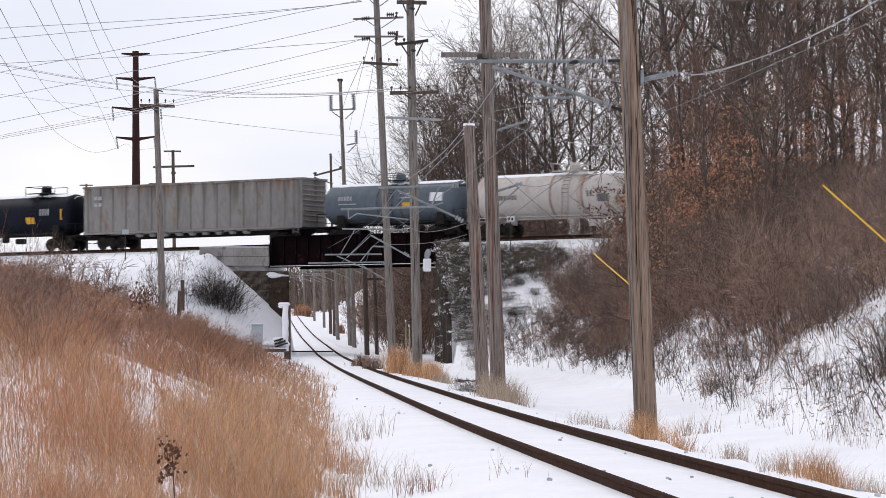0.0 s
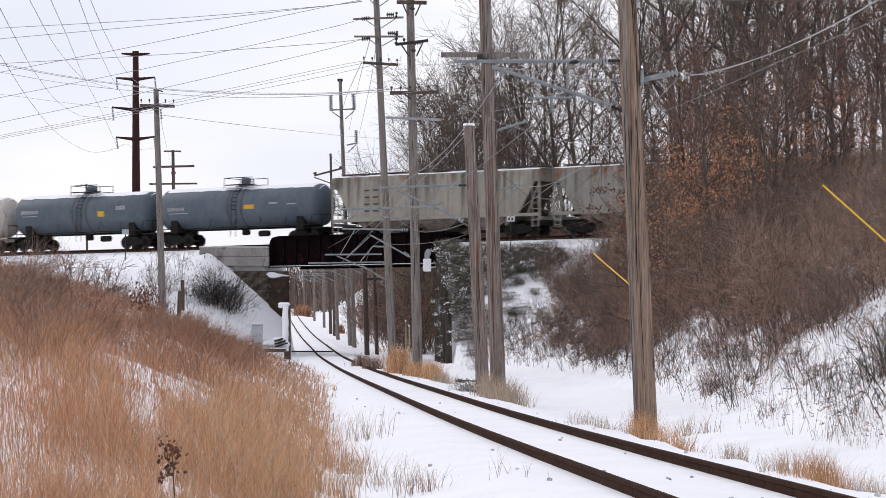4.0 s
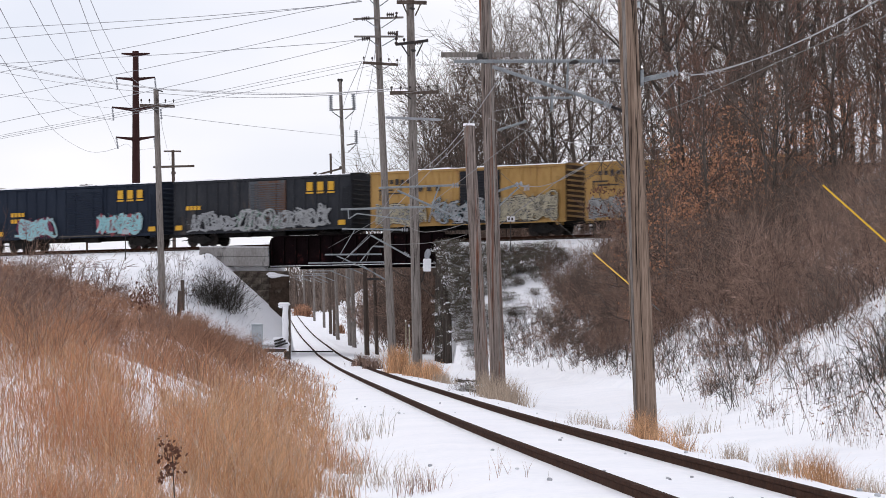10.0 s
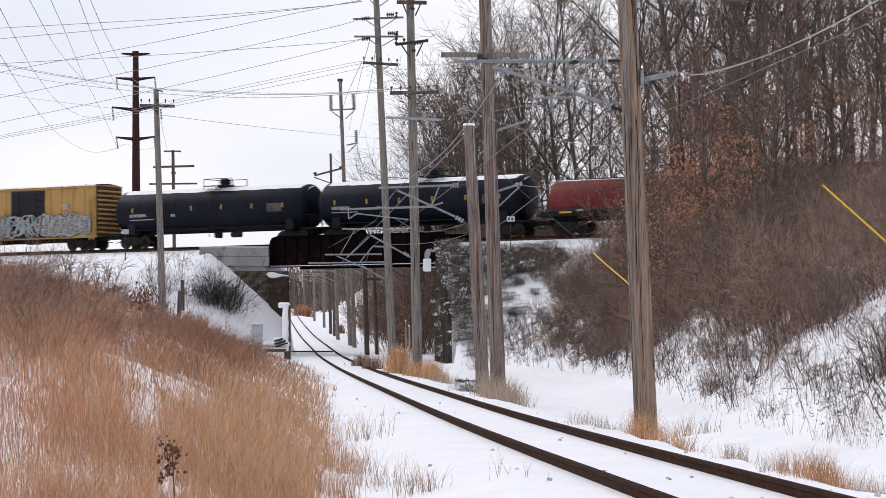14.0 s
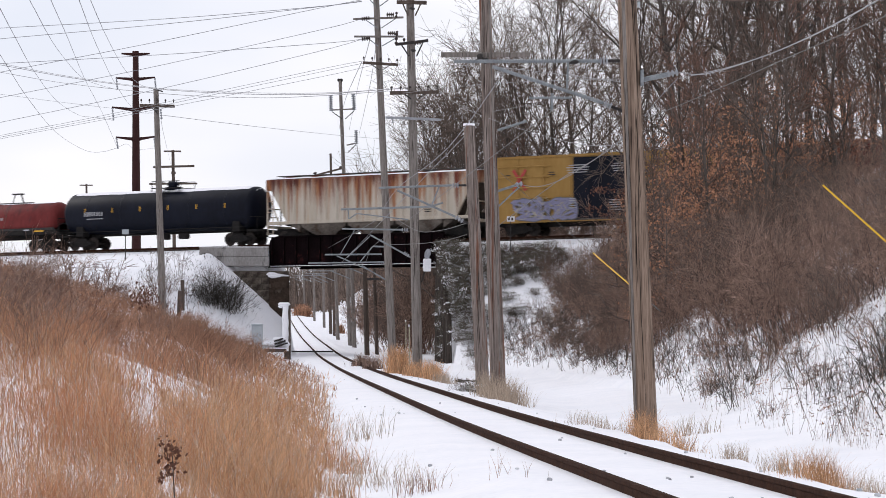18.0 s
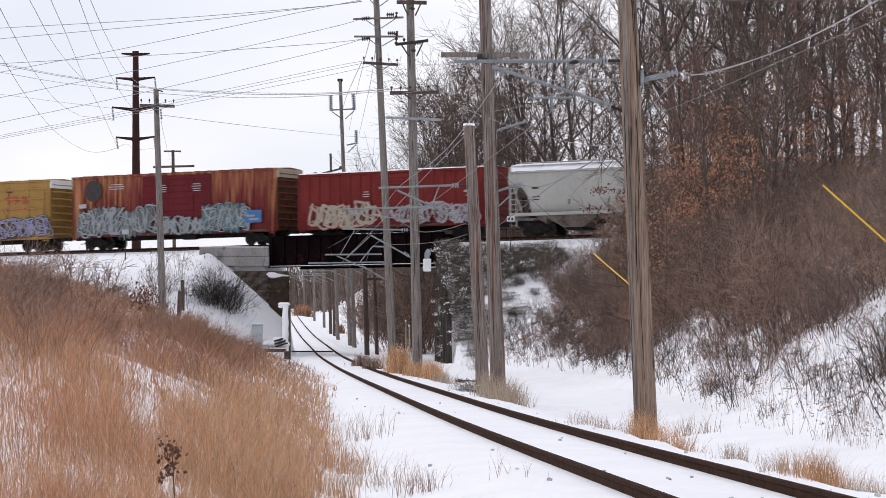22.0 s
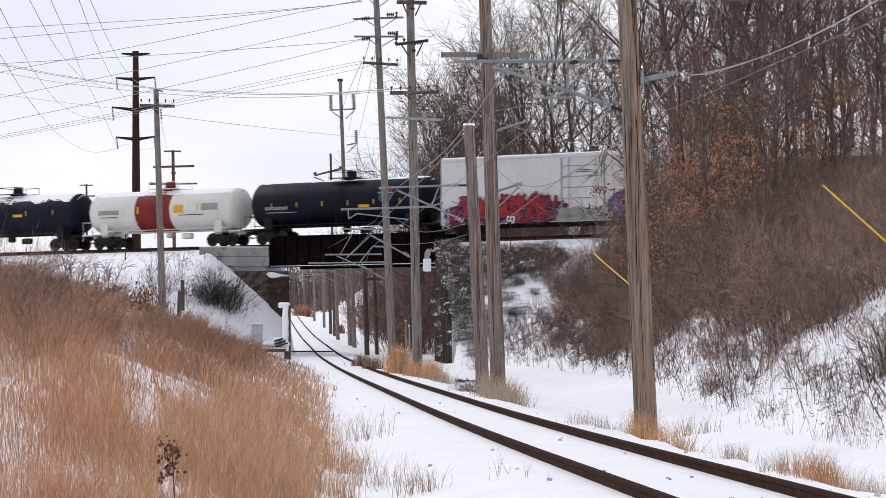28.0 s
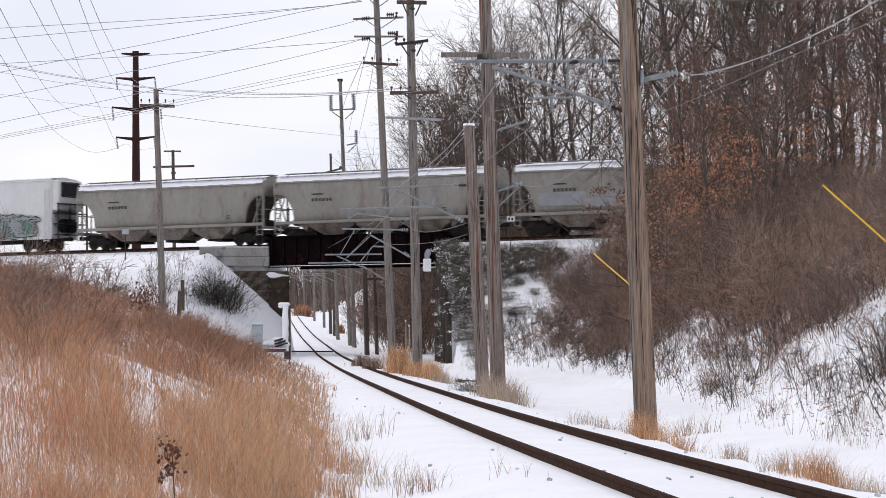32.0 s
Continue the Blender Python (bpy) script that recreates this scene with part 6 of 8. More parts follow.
arm(pb, (0.87, 88.00, 5.54), (0.61, 88.00, 5.66), 0.035, DARK_STEEL, "bracket_fitting")
stack(pb, (0.64, 88.00, 5.64), (0.39, 88.00, 5.79), 3, 0.08, GREY_INSULATOR)
arm(pb, (0.39, 88.00, 5.79), (-1.44, 88.00, 6.62), 0.034, GALV, "bracket_tube")
arm(pb, (-0.34, 88.00, 6.11), (-3.22, 88.00, 6.02), 0.034, GALV, "steady_arm")
arm(pb, (-0.12, 88.00, 6.75), (-0.37, 88.00, 6.11), 0.022, GALV, "strut")
arm(pb, (-2.99, 88.00, 6.04), (-2.97, 88.00, 5.72), 0.022, GALV, "hanger")
arm(pb, (-2.97, 88.00, 5.72), (-2.71, 88.00, 5.89), 0.020, GALV, "steady_arm")
arm(pb, (-2.71, 88.00, 5.89), (-1.10, 88.00, 5.70), 0.020, GALV, "steady_arm")
arm(pb, (-0.39, 88.00, 6.12), (0.00, 88.00, 6.23), 0.026, GALV, "strut")

# the two tall grey poles with many crossarms
pc, d_ = pole("tall grey pole with crossarms and a white meter box", (-1.09, 120.00, 0.85), (-1.44, 120.00, 17.68), 0.225, 0.165, POLE_GREY)
crack_up(pc, d_, 0.225, 0.165, 8, 7, 16.0)
for (x0, y0), (x1, y1), r in (((700, 4), (754, 5), 0.08), ((700, 79), (758, 72), 0.06), ((690, 165), (777, 163), 0.07), ((682, 208), (778, 212), 0.045)):
    pass
arm(pc, (-1.99, 119.70, 16.57), (-0.70, 119.70, 16.54), 0.08, POLE_DARK, "crossarm", True)
arm(pc, (-1.72, 119.70, 16.47), (-1.50, 119.70, 15.98), 0.03, POLE_DARK, "brace")
arm(pc, (-0.97, 119.70, 16.47), (-1.19, 119.70, 15.98), 0.03, POLE_DARK, "brace")
pins(pc, (-1.92, 119.70, 16.62), (-0.78, 119.70, 16.62), 3, PORCELAIN, 0.25)
arm(pc, (-2.04, 119.70, 14.74), (-0.63, 119.70, 14.91), 0.06, DARK_STEEL, "crossarm", True)
arm(pc, (-1.77, 119.70, 14.71), (-1.46, 119.70, 14.23), 0.03, DARK_STEEL, "brace")
arm(pc, (-0.87, 119.70, 14.81), (-1.14, 119.70, 14.23), 0.03, DARK_STEEL, "brace")
stack(pc, (-1.24, 119.50, 14.77), (-0.92, 119.50, 14.81), 3, 0.09, PORCELAIN)
stack(pc, (-2.01, 119.50, 14.69), (-1.99, 119.50, 15.28), 3, 0.07, PORCELAIN)
stack(pc, (-1.67, 119.50, 14.69), (-1.67, 119.50, 15.03), 2, 0.06, PORCELAIN)
stack(pc, (-1.33, 119.40, 16.19), (-1.31, 119.40, 16.33), 1, 0.12, DARK_STEEL, "clamp")
stack(pc, (-1.28, 119.40, 14.39), (-1.26, 119.40, 14.54), 1, 0.12, DARK_STEEL, "clamp")
arm(pc, (-2.28, 119.70, 12.65), (-0.17, 119.70, 12.70), 0.075, POLE_DARK, "crossarm", True)
arm(pc, (-1.67, 119.70, 12.62), (-1.36, 119.70, 12.38), 0.025, DARK_STEEL, "brace")
arm(pc, (-0.75, 119.70, 12.65), (-1.09, 119.70, 12.38), 0.025, DARK_STEEL, "brace")
pins(pc, (-2.21, 119.70, 12.70), (-0.24, 119.70, 12.74), 6, PORCELAIN, 0.18)
arm(pc, (-2.47, 119.70, 11.60), (-0.10, 119.70, 11.50), 0.05, GREY_INSULATOR, "crossarm", True)
stack(pc, (-2.18, 119.70, 11.55), (-2.16, 119.70, 11.33), 2, 0.05, GREY_INSULATOR)
arm(pc, (-1.38, 120.00, 6.79), (-1.70, 120.00, 6.79), 0.04, DARK_STEEL, "bracket_fitting")
stack(pc, (-1.50, 120.00, 6.79), (-1.80, 120.00, 6.79), 3, 0.08, GREY_INSULATOR)
arm(pc, (-1.75, 120.00, 6.79), (-4.34, 120.00, 6.83), 0.036, GALV, "bracket_tube")
arm(pc, (-1.33, 120.00, 5.57), (-3.13, 120.00, 6.57), 0.036, GALV, "bracket_tube")
stack(pc, (-1.46, 120.00, 5.67), (-1.70, 120.00, 5.81), 3, 0.08, GREY_INSULATOR)
arm(pc, (-2.62, 120.00, 5.74), (-5.07, 120.00, 5.72), 0.034, GALV, "steady_arm")
arm(pc, (-2.52, 120.00, 6.06), (-3.01, 120.00, 6.08), 0.034, GALV, "strut")
arm(pc, (-3.01, 120.00, 6.08), (-3.57, 120.00, 5.40), 0.022, GALV, "strut")
arm(pc, (-3.79, 120.00, 6.79), (-4.41, 120.00, 5.74), 0.018, GALV, "strut")
arm(pc, (-3.13, 120.00, 6.52), (-4.10, 120.00, 5.60), 0.018, GALV, "strut")
arm(pc, (-4.56, 120.00, 5.67), (-3.25, 120.00, 5.09), 0.026, GALV, "strut")
o = Vector((-1.09, 120.00, 0.85))
mb = part("meter_box", Geo().box(Vector((-0.68, 119.80, 5.27)) - o, (0.34, 0.24, 0.55), 0.03), SIGN_WHITE, pc, "white meter box")
part("meter_head", Geo().tube([Vector((-0.70, 119.80, 5.57)) - o, Vector((-0.65, 119.80, 5.78)) - o, Vector((-0.61, 119.80, 5.95)) - o], [0.10, 0.14, 0.07], 8), GREY_INSULATOR, mb)
part("meter_pipe", Geo().tube([Vector((-0.78, 119.90, 5.01)) - o, Vector((-0.92, 119.90, 4.53)) - o], 0.03, 6), DARK_STEEL, mb)
for y in (540, 556, 572, 588, 604):
    pass
pd, _ = pole("tall grey pole with three stacked crossarms and insulators", (-2.63, 145.00, 1.59), (-3.53, 145.00, 21.05), 0.215, 0.155, POLE_GREY)
for z0, z1, q in ((34, 31, (-3.40, 144.70, 18.36)), ):
    arm(pd, (-4.67, 144.70, 18.83), (-2.05, 144.70, 18.92), 0.05, POLE_GREY, "crossarm", True)
arm(pd, (-3.99, 144.70, 18.77), (-3.40, 144.70, 18.36), 0.025, GALV, "brace")
arm(pd, (-2.46, 144.70, 18.86), (-3.20, 144.70, 18.36), 0.025, GALV, "brace")
stack(pd, (-4.22, 144.50, 18.81), (-3.78, 144.50, 18.86), 4, 0.11, PORCELAIN)
stack(pd, (-2.93, 144.50, 19.04), (-2.52, 144.50, 19.04), 4, 0.11, PORCELAIN)
stack(pd, (-2.43, 144.50, 18.86), (-2.40, 144.50, 19.22), 2, 0.07, PORCELAIN)
arm(pd, (-4.61, 144.70, 17.92), (-2.05, 144.70, 17.92), 0.05, POLE_GREY, "crossarm", True)
arm(pd, (-3.93, 144.70, 17.86), (-3.37, 144.70, 17.42), 0.025, GALV, "brace")
arm(pd, (-2.41, 144.70, 17.86), (-3.17, 144.70, 17.42), 0.025, GALV, "brace")
stack(pd, (-4.22, 144.50, 17.75), (-3.75, 144.50, 17.81), 4, 0.11, PORCELAIN)
stack(pd, (-2.87, 144.50, 18.07), (-2.46, 144.50, 18.07), 4, 0.11, PORCELAIN)
stack(pd, (-2.40, 144.50, 17.92), (-2.37, 144.50, 18.22), 2, 0.07, PORCELAIN)
arm(pd, (-4.16, 144.70, 16.56), (-2.32, 144.70, 16.45), 0.07, POLE_DARK, "crossarm", True)
pins(pd, (-4.11, 144.70, 16.62), (-2.38, 144.70, 16.50), 5, PORCELAIN, 0.20)
arm(pd, (-3.72, 144.70, 16.47), (-3.31, 144.70, 16.18), 0.02, DARK_STEEL, "brace")
arm(pd, (-2.76, 144.70, 16.42), (-3.14, 144.70, 16.18), 0.02, DARK_STEEL, "brace")
arm(pd, (-3.79, 144.70, 19.83), (-3.46, 144.70, 19.48), 0.025, GALV, "brace")
arm(pd, (-2.76, 144.70, 19.89), (-3.32, 144.70, 19.48), 0.025, GALV, "brace")
arm(pd, (-4.34, 144.70, 19.92), (-2.35, 144.70, 19.98), 0.05, POLE_GREY, "crossarm", True)
arm(pd, (-2.90, 145.00, 6.22), (-7.00, 145.00, 6.16), 0.036, GALV, "bracket_tube")
arm(pd, (-2.75, 145.00, 5.16), (-4.22, 145.00, 6.04), 0.036, GALV, "bracket_tube")
arm(pd, (-3.34, 145.00, 5.34), (-3.93, 145.00, 5.34), 0.05, DARK_STEEL, "crossarm", True)

# the grey pole on the west side
pe, _ = pole("slim grey pole with one dark crossarm", (-16.83, 168.00, 3.84), (-17.29, 168.00, 17.38), 0.225, 0.155, POLE_GREY)
arm(pe, (-18.24, 167.70, 16.37), (-16.13, 167.70, 16.33), 0.09, POLE_DARK, "crossarm", True)
pins(pe, (-18.14, 167.70, 16.47), (-16.20, 167.70, 16.44), 5, PORCELAIN, 0.24)
arm(pe, (-17.53, 167.70, 16.27), (-17.15, 167.70, 15.89), 0.03, DARK_STEEL, "brace")
arm(pe, (-17.16, 167.70, 17.29), (-16.85, 167.70, 17.22), 0.04, DARK_STEEL, "insulator_bracket")
stack(pe, (-16.97, 167.60, 16.15), (-16.90, 167.60, 15.51), 4, 0.07, GREY_INSULATOR)

# poles behind the upper line


def far_pole(label, base, top, r0, r1, mat, arms, name="utility_pole"):
    ob, _ = pole(label, (base[0], base[1], min(base[2], gz(base[0], base[1]))), top, r0, r1, mat, name)
    for a, b, r in arms:
        arm(ob, a, b, r, mat, "crossarm", True)
    return ob


pf = far_pole("slim far pole with long grey insulators", (-8.62, 260.00, 11.22), (-9.59, 260.00, 26.93), 0.21, 0.16, POLE_GREY, [((-10.41, 259.70, 24.10), (-8.21, 259.70, 24.21), 0.06), ((-8.94, 259.70, 20.83), (-7.99, 259.70, 21.04), 0.06)])
stack(pf, (-10.41, 259.50, 23.98), (-10.46, 259.50, 25.51), 9, 0.20, GREY_INSULATOR)
stack(pf, (-8.25, 259.50, 24.08), (-8.36, 259.50, 25.61), 9, 0.20, GREY_INSULATOR)
stack(pf, (-8.04, 259.50, 20.92), (-8.09, 259.50, 22.24), 8, 0.18, GREY_INSULATOR)
arm(pf, (-10.31, 259.70, 23.94), (-9.36, 259.70, 23.26), 0.04, DARK_STEEL, "brace")
arm(pf, (-8.26, 259.70, 24.05), (-9.10, 259.70, 23.26), 0.04, DARK_STEEL, "brace")
arm(pf, (-8.10, 259.70, 20.89), (-8.83, 259.70, 20.15), 0.04, DARK_STEEL, "brace")
part("cap", Geo().box(Vector((-9.59, 260.00, 26.93)) - pf.matrix_basis.translation, (0.5, 0.3, 0.25), 0.04), DARK_STEEL, pf)
pg = far_pole("short far pole with a tilted crossarm", (-12.42, 320.00, 13.46), (-12.89, 320.00, 24.35), 0.16, 0.13, POLE_DARK, [((-14.75, 319.60, 21.79), (-11.51, 319.60, 22.64), 0.10), ((-14.75, 319.60, 21.60), (-12.55, 319.60, 20.82), 0.06)])
stack(pg, (-14.61, 319.50, 21.92), (-14.68, 319.50, 22.24), 1, 0.22, PORCELAIN)
stack(pg, (-11.64, 319.50, 22.63), (-11.70, 319.50, 22.95), 1, 0.22, PORCELAIN)
far_pole("dark far pole with stacked crossarms", (-49.83, 520.00, 20.41), (-50.31, 520.00, 39.26), 0.36, 0.28, POLE_DARK, [((-51.95, 519.50, 39.02), (-48.79, 519.50, 39.02), 0.14), ((-53.94, 519.50, 36.07), (-46.26, 519.50, 36.28), 0.20), ((-50.57, 519.50, 35.01), (-49.73, 519.50, 35.01), 0.2), ((-54.66, 519.50, 32.91), (-45.72, 519.50, 33.01), 0.16)])
far_pole("tiny distant pole with two crossarms", (-101.72, 800.00, 30.59), (-102.14, 800.00, 49.86), 0.36, 0.28, POLE_DARK, [((-103.95, 799.00, 49.48), (-100.23, 799.00, 49.48), 0.16), ((-104.26, 799.00, 46.24), (-99.57, 799.00, 46.40), 0.2)])

# weathering-steel transmission tower
tb = (-38.35, 350.00, 13.87)
tower, _ = pole("tall rust-brown steel transmission pole with tapered arms", (tb[0], tb[1], gz(tb[0], tb[1])), (-38.59, 350.00, 39.29), 0.66, 0.36, WEATHER_STEEL, "transmission_tower", "transmission towers", "transmission tower")
o = tower.matrix_basis.translation
for a, m_, b in (((-40.36, 350.00, 39.07), (-38.59, 350.00, 38.93), (-36.82, 350.00, 39.07)), ((-41.06, 350.00, 36.01), (-38.58, 350.00, 35.80), (-36.17, 350.00, 36.08)), ((-41.54, 350.00, 32.32), (-38.49, 350.00, 31.96), (-34.95, 350.00, 32.60)), ((-41.03, 350.00, 28.55), (-38.48, 350.00, 28.27), (-36.14, 350.00, 28.62))):
    a, m_, b = Vector(a) - o, Vector(m_) - o, Vector(b) - o
    part("tower_arm", Geo().tube([a, a.lerp(m_, 0.75), m_], [0.10, 0.20, 0.34], 8), WEATHER_STEEL, tower)
    part("tower_arm", Geo().tube([b, b.lerp(m_, 0.75), m_], [0.10, 0.20, 0.34], 8), WEATHER_STEEL, tower)
part("tower_cap", Geo().tube([Vector((-38.59, 350.00, 38.93)) - o, Vector((-38.59, 350.00, 39.36)) - o], 0.42, 10), WEATHER_STEEL, tower)
for a, b in (((-40.99, 350.00, 36.01), (-40.84, 350.00, 34.45)), ((-36.17, 350.00, 36.01), (-36.02, 350.00, 34.59)), ((-41.47, 350.00, 32.24), (-41.32, 350.00, 30.61)), ((-40.96, 350.00, 28.48), (-40.74, 350.00, 27.06)), ((-36.21, 350.00, 28.55), (-36.06, 350.00, 27.06))):
    stack(tower, a, b, 8, 0.13, GREY_INSULATOR)

# the row of poles that follows the lower line beyond the bridge
for k, y in enumerate((212, 250, 292, 335, 385, 440, 505, 590, 700)):
    x = low_x(y) + 3.3 + 0.25 * math.sin(k * 2.1)
    z = gz(x, y)
    lean = -0.25 - 0.1 * math.sin(k)
    q, _ = pole("grey wooden pole in a row beyond the bridge", (x, y, z), (x + lean, y, z + 9.6), 0.20, 0.15, POLE_GREY if k % 3 else POLE_DARK)
    arm(q, (x + lean - 2.8, y, z + 7.2), (x + lean * 0.8, y, z + 7.2), 0.04, GALV, "bracket_tube")
    arm(q, (x + lean - 1.9, y, z + 6.9), (x + lean * 0.7, y, z + 6.1), 0.04, GALV, "bracket_tube")
q, _ = pole("thin dark pole beyond the bridge", ((-5.24, 222.00, 2.26)[0], 222, gz((-5.24, 222.00, 2.26)[0], 222)), (-5.52, 222.00, 9.80), 0.16, 0.13, POLE_DARK)
arm(q, (-6.10, 221.80, 7.32), (-4.84, 221.80, 7.37), 0.07, POLE_DARK, "crossarm", True)

# ---- wires ----
for pts, r in (
    ([(-28.71, 150.00, 18.64), (-23.53, 148.00, 18.74), (-14.33, 146.00, 19.01), (-6.59, 145.00, 19.51), (-4.22, 144.60, 19.76)], 0.016),
    ([(-28.70, 150.00, 17.91), (-23.52, 148.00, 18.17), (-14.33, 146.00, 18.75), (-6.59, 145.00, 19.49), (-4.22, 144.60, 19.73)], 0.016),
    ([(-28.69, 150.00, 15.62), (-23.51, 148.00, 16.39), (-15.80, 146.00, 17.62), (-6.59, 145.00, 19.40), (-4.22, 144.60, 19.82)], 0.015),
    ([(-28.69, 150.00, 16.78), (-23.51, 148.00, 16.85), (-14.32, 146.00, 17.14), (-6.58, 145.00, 17.57), (-4.22, 144.60, 17.76)], 0.015),
    ([(-28.68, 150.00, 14.19), (-23.50, 148.00, 15.04), (-15.80, 146.00, 16.34), (-6.59, 145.00, 18.25), (-4.22, 144.60, 18.82)], 0.014),
    ([(-28.67, 150.00, 12.88), (-23.50, 148.00, 13.72), (-14.91, 146.00, 15.30), (-6.58, 145.00, 17.15), (-4.22, 144.60, 17.76)], 0.014),
    ([(-29.04, 152.00, 12.29), (-23.81, 150.00, 13.18), (-17.50, 148.00, 14.20), (-6.60, 145.50, 16.26), (-4.11, 144.70, 16.65)], 0.011),
    ([(-29.04, 152.00, 12.23), (-23.81, 150.00, 13.09), (-17.50, 148.00, 14.08), (-6.60, 145.50, 16.11), (-3.70, 144.70, 16.62)], 0.011),
    ([(-29.04, 152.00, 12.14), (-23.81, 150.00, 13.00), (-17.50, 148.00, 13.96), (-6.60, 145.50, 15.85), (-3.26, 144.70, 16.53)], 0.011),
    ([(-36.36, 190.00, 22.28), (-29.39, 185.00, 20.61), (-24.22, 180.00, 19.29), (-17.70, 170.00, 17.61), (-11.43, 155.00, 15.90), (-6.35, 140.00, 14.48), (-3.22, 128.00, 13.55), (-1.19, 120.00, 12.92)], 0.021),
    ([(-36.35, 190.00, 21.70), (-29.39, 185.00, 20.12), (-24.22, 180.00, 18.88), (-16.47, 168.00, 17.08), (-10.15, 150.00, 15.22), (-6.35, 140.00, 14.39), (-2.29, 120.00, 12.77)], 0.016),
    ([(-36.36, 190.00, 22.55), (-29.39, 185.00, 20.72), (-24.22, 180.00, 19.36), (-17.26, 168.00, 17.45), (-11.12, 155.00, 15.97), (-6.35, 140.00, 14.54), (-2.04, 120.00, 12.85)], 0.014),
    ([(-53.73, 300.00, 30.05), (-50.82, 320.00, 31.17), (-47.11, 340.00, 32.13), (-41.40, 350.00, 32.17)], 0.019),
    ([(-16.88, 168.00, 15.81), (-13.53, 200.00, 17.73), (-9.00, 260.00, 21.70), (-5.90, 280.00, 22.97)], 0.014),
    ([(-18.83, 110.00, 15.21), (-27.01, 170.00, 19.68), (-34.20, 230.00, 22.45), (-40.16, 290.00, 24.38), (-42.35, 330.00, 25.46), (-42.18, 345.00, 26.34), (-40.88, 350.00, 27.20)], 0.021),
    ([(-14.86, 90.00, 13.73), (-20.67, 130.00, 17.57), (-27.51, 180.00, 21.66), (-33.74, 230.00, 24.74), (-40.18, 290.00, 27.74), (-43.04, 330.00, 29.62), (-42.90, 345.00, 30.61), (-41.39, 350.00, 30.68)], 0.021),
    ([(-15.30, 100.00, 15.08), (-20.70, 140.00, 19.09), (-30.50, 220.00, 25.56), (-39.15, 300.00, 31.39), (-41.39, 330.00, 33.44), (-40.91, 350.00, 34.52)], 0.021),
    ([(-14.45, 100.00, 15.08), (-19.71, 140.00, 19.24), (-26.92, 200.00, 24.07), (-34.68, 270.00, 28.01), (-39.14, 320.00, 29.15), (-40.81, 350.00, 27.20)], 0.021),
    ([(-13.37, 100.00, 14.98), (-18.29, 140.00, 19.24), (-26.14, 210.00, 24.77), (-34.02, 290.00, 29.39), (-37.46, 340.00, 31.02), (-36.08, 350.00, 31.60)], 0.021),
    ([(-12.96, 100.00, 14.98), (-17.72, 140.00, 19.24), (-26.49, 220.00, 26.33), (-33.14, 290.00, 31.04), (-36.38, 335.00, 33.72), (-36.02, 350.00, 34.66)], 0.021),
    ([(-40.88, 350.00, 27.20), (-45.27, 400.00, 31.44), (-49.55, 450.00, 34.27), (-51.52, 500.00, 38.22)], 0.019),
    ([(-16.98, 168.00, 15.61), (-20.00, 200.00, 17.08), (-39.02, 400.00, 28.60)], 0.012),
    ([(-1.75, 120.00, 12.67), (1.20, 90.00, 10.16), (2.75, 60.00, 7.37), (3.14, 49.00, 6.31)], 0.007),
    ([(-2.38, 145.00, 16.54), (-1.29, 130.00, 14.95), (1.31, 85.00, 10.23), (3.14, 49.00, 6.26)], 0.007),
    ([(-0.17, 120.00, 12.72), (0.98, 86.00, 8.90), (2.62, 60.00, 6.05), (3.23, 49.00, 5.16)], 0.006),
    ([(-4.23, 145.00, 16.62), (-8.81, 250.00, 24.02), (-11.18, 300.00, 25.48)], 0.019),
    ([(-3.79, 145.00, 17.86), (-7.70, 250.00, 25.03), (-10.08, 300.00, 25.48)], 0.019),
    ([(-3.41, 145.00, 18.10), (-5.75, 220.00, 22.66), (-9.05, 300.00, 24.87)], 0.019),
):
    wire(pts, r)
wire([(4.15, 49.00, 6.43), (4.34, 46.00, 6.10), (4.59, 40.00, 5.75), (4.73, 35.00, 5.53), (4.77, 30.00, 5.35), (4.73, 26.00, 5.22)], 0.0084, WIRE, "grey cable sagging between poles")
wire([(4.15, 49.00, 6.32), (4.50, 43.00, 5.93), (4.62, 37.00, 5.58), (4.65, 32.00, 5.35), (4.73, 26.00, 5.19)], 0.0060, WIRE, "grey cable sagging between poles")
wire([(3.53, 49.00, 5.60), (4.15, 44.00, 5.58), (4.74, 38.00, 5.54), (5.09, 32.00, 5.37), (5.20, 28.00, 5.22)], 0.0060, WIRE_LIGHT, "pale guy cable running from the pole")
wire([(3.54, 49.00, 5.66), (3.78, 49.00, 5.96), (4.13, 49.00, 6.33)], 0.0072, WIRE, "short jumper cable beside the pole")
wire([(3.18, 49.00, 5.29), (3.01, 56.00, 5.36), (2.68, 66.00, 5.54), (1.55, 80.00, 5.11)], 0.0084, WIRE_LIGHT, "pale cable between two poles")
wire([(3.21, 49.00, 5.29), (3.02, 54.00, 5.30), (2.75, 63.00, 5.45), (2.49, 72.00, 5.79), (2.30, 80.00, 6.30)], 0.0084, WIRE_LIGHT, "pale slack cable between two poles")
wire([(1.39, 80.00, 8.41), (1.81, 74.00, 7.99), (2.02, 62.00, 7.00), (2.04, 50.00, 5.81)], 0.0078, WIRE_LIGHT, "pale wire along the line")
wire([(0.75, 88.00, 5.59), (-0.08, 96.00, 5.71), (-0.93, 105.00, 6.08), (-1.86, 112.00, 6.86)], 0.0102, WIRE_LIGHT, "slack pale cable under the bracket")
wire([(0.75, 88.00, 5.23), (0.12, 96.00, 5.38), (-0.85, 108.00, 5.73), (-2.76, 145.00, 7.12)], 0.0102, WIRE_LIGHT, "slack pale cable under the bracket")
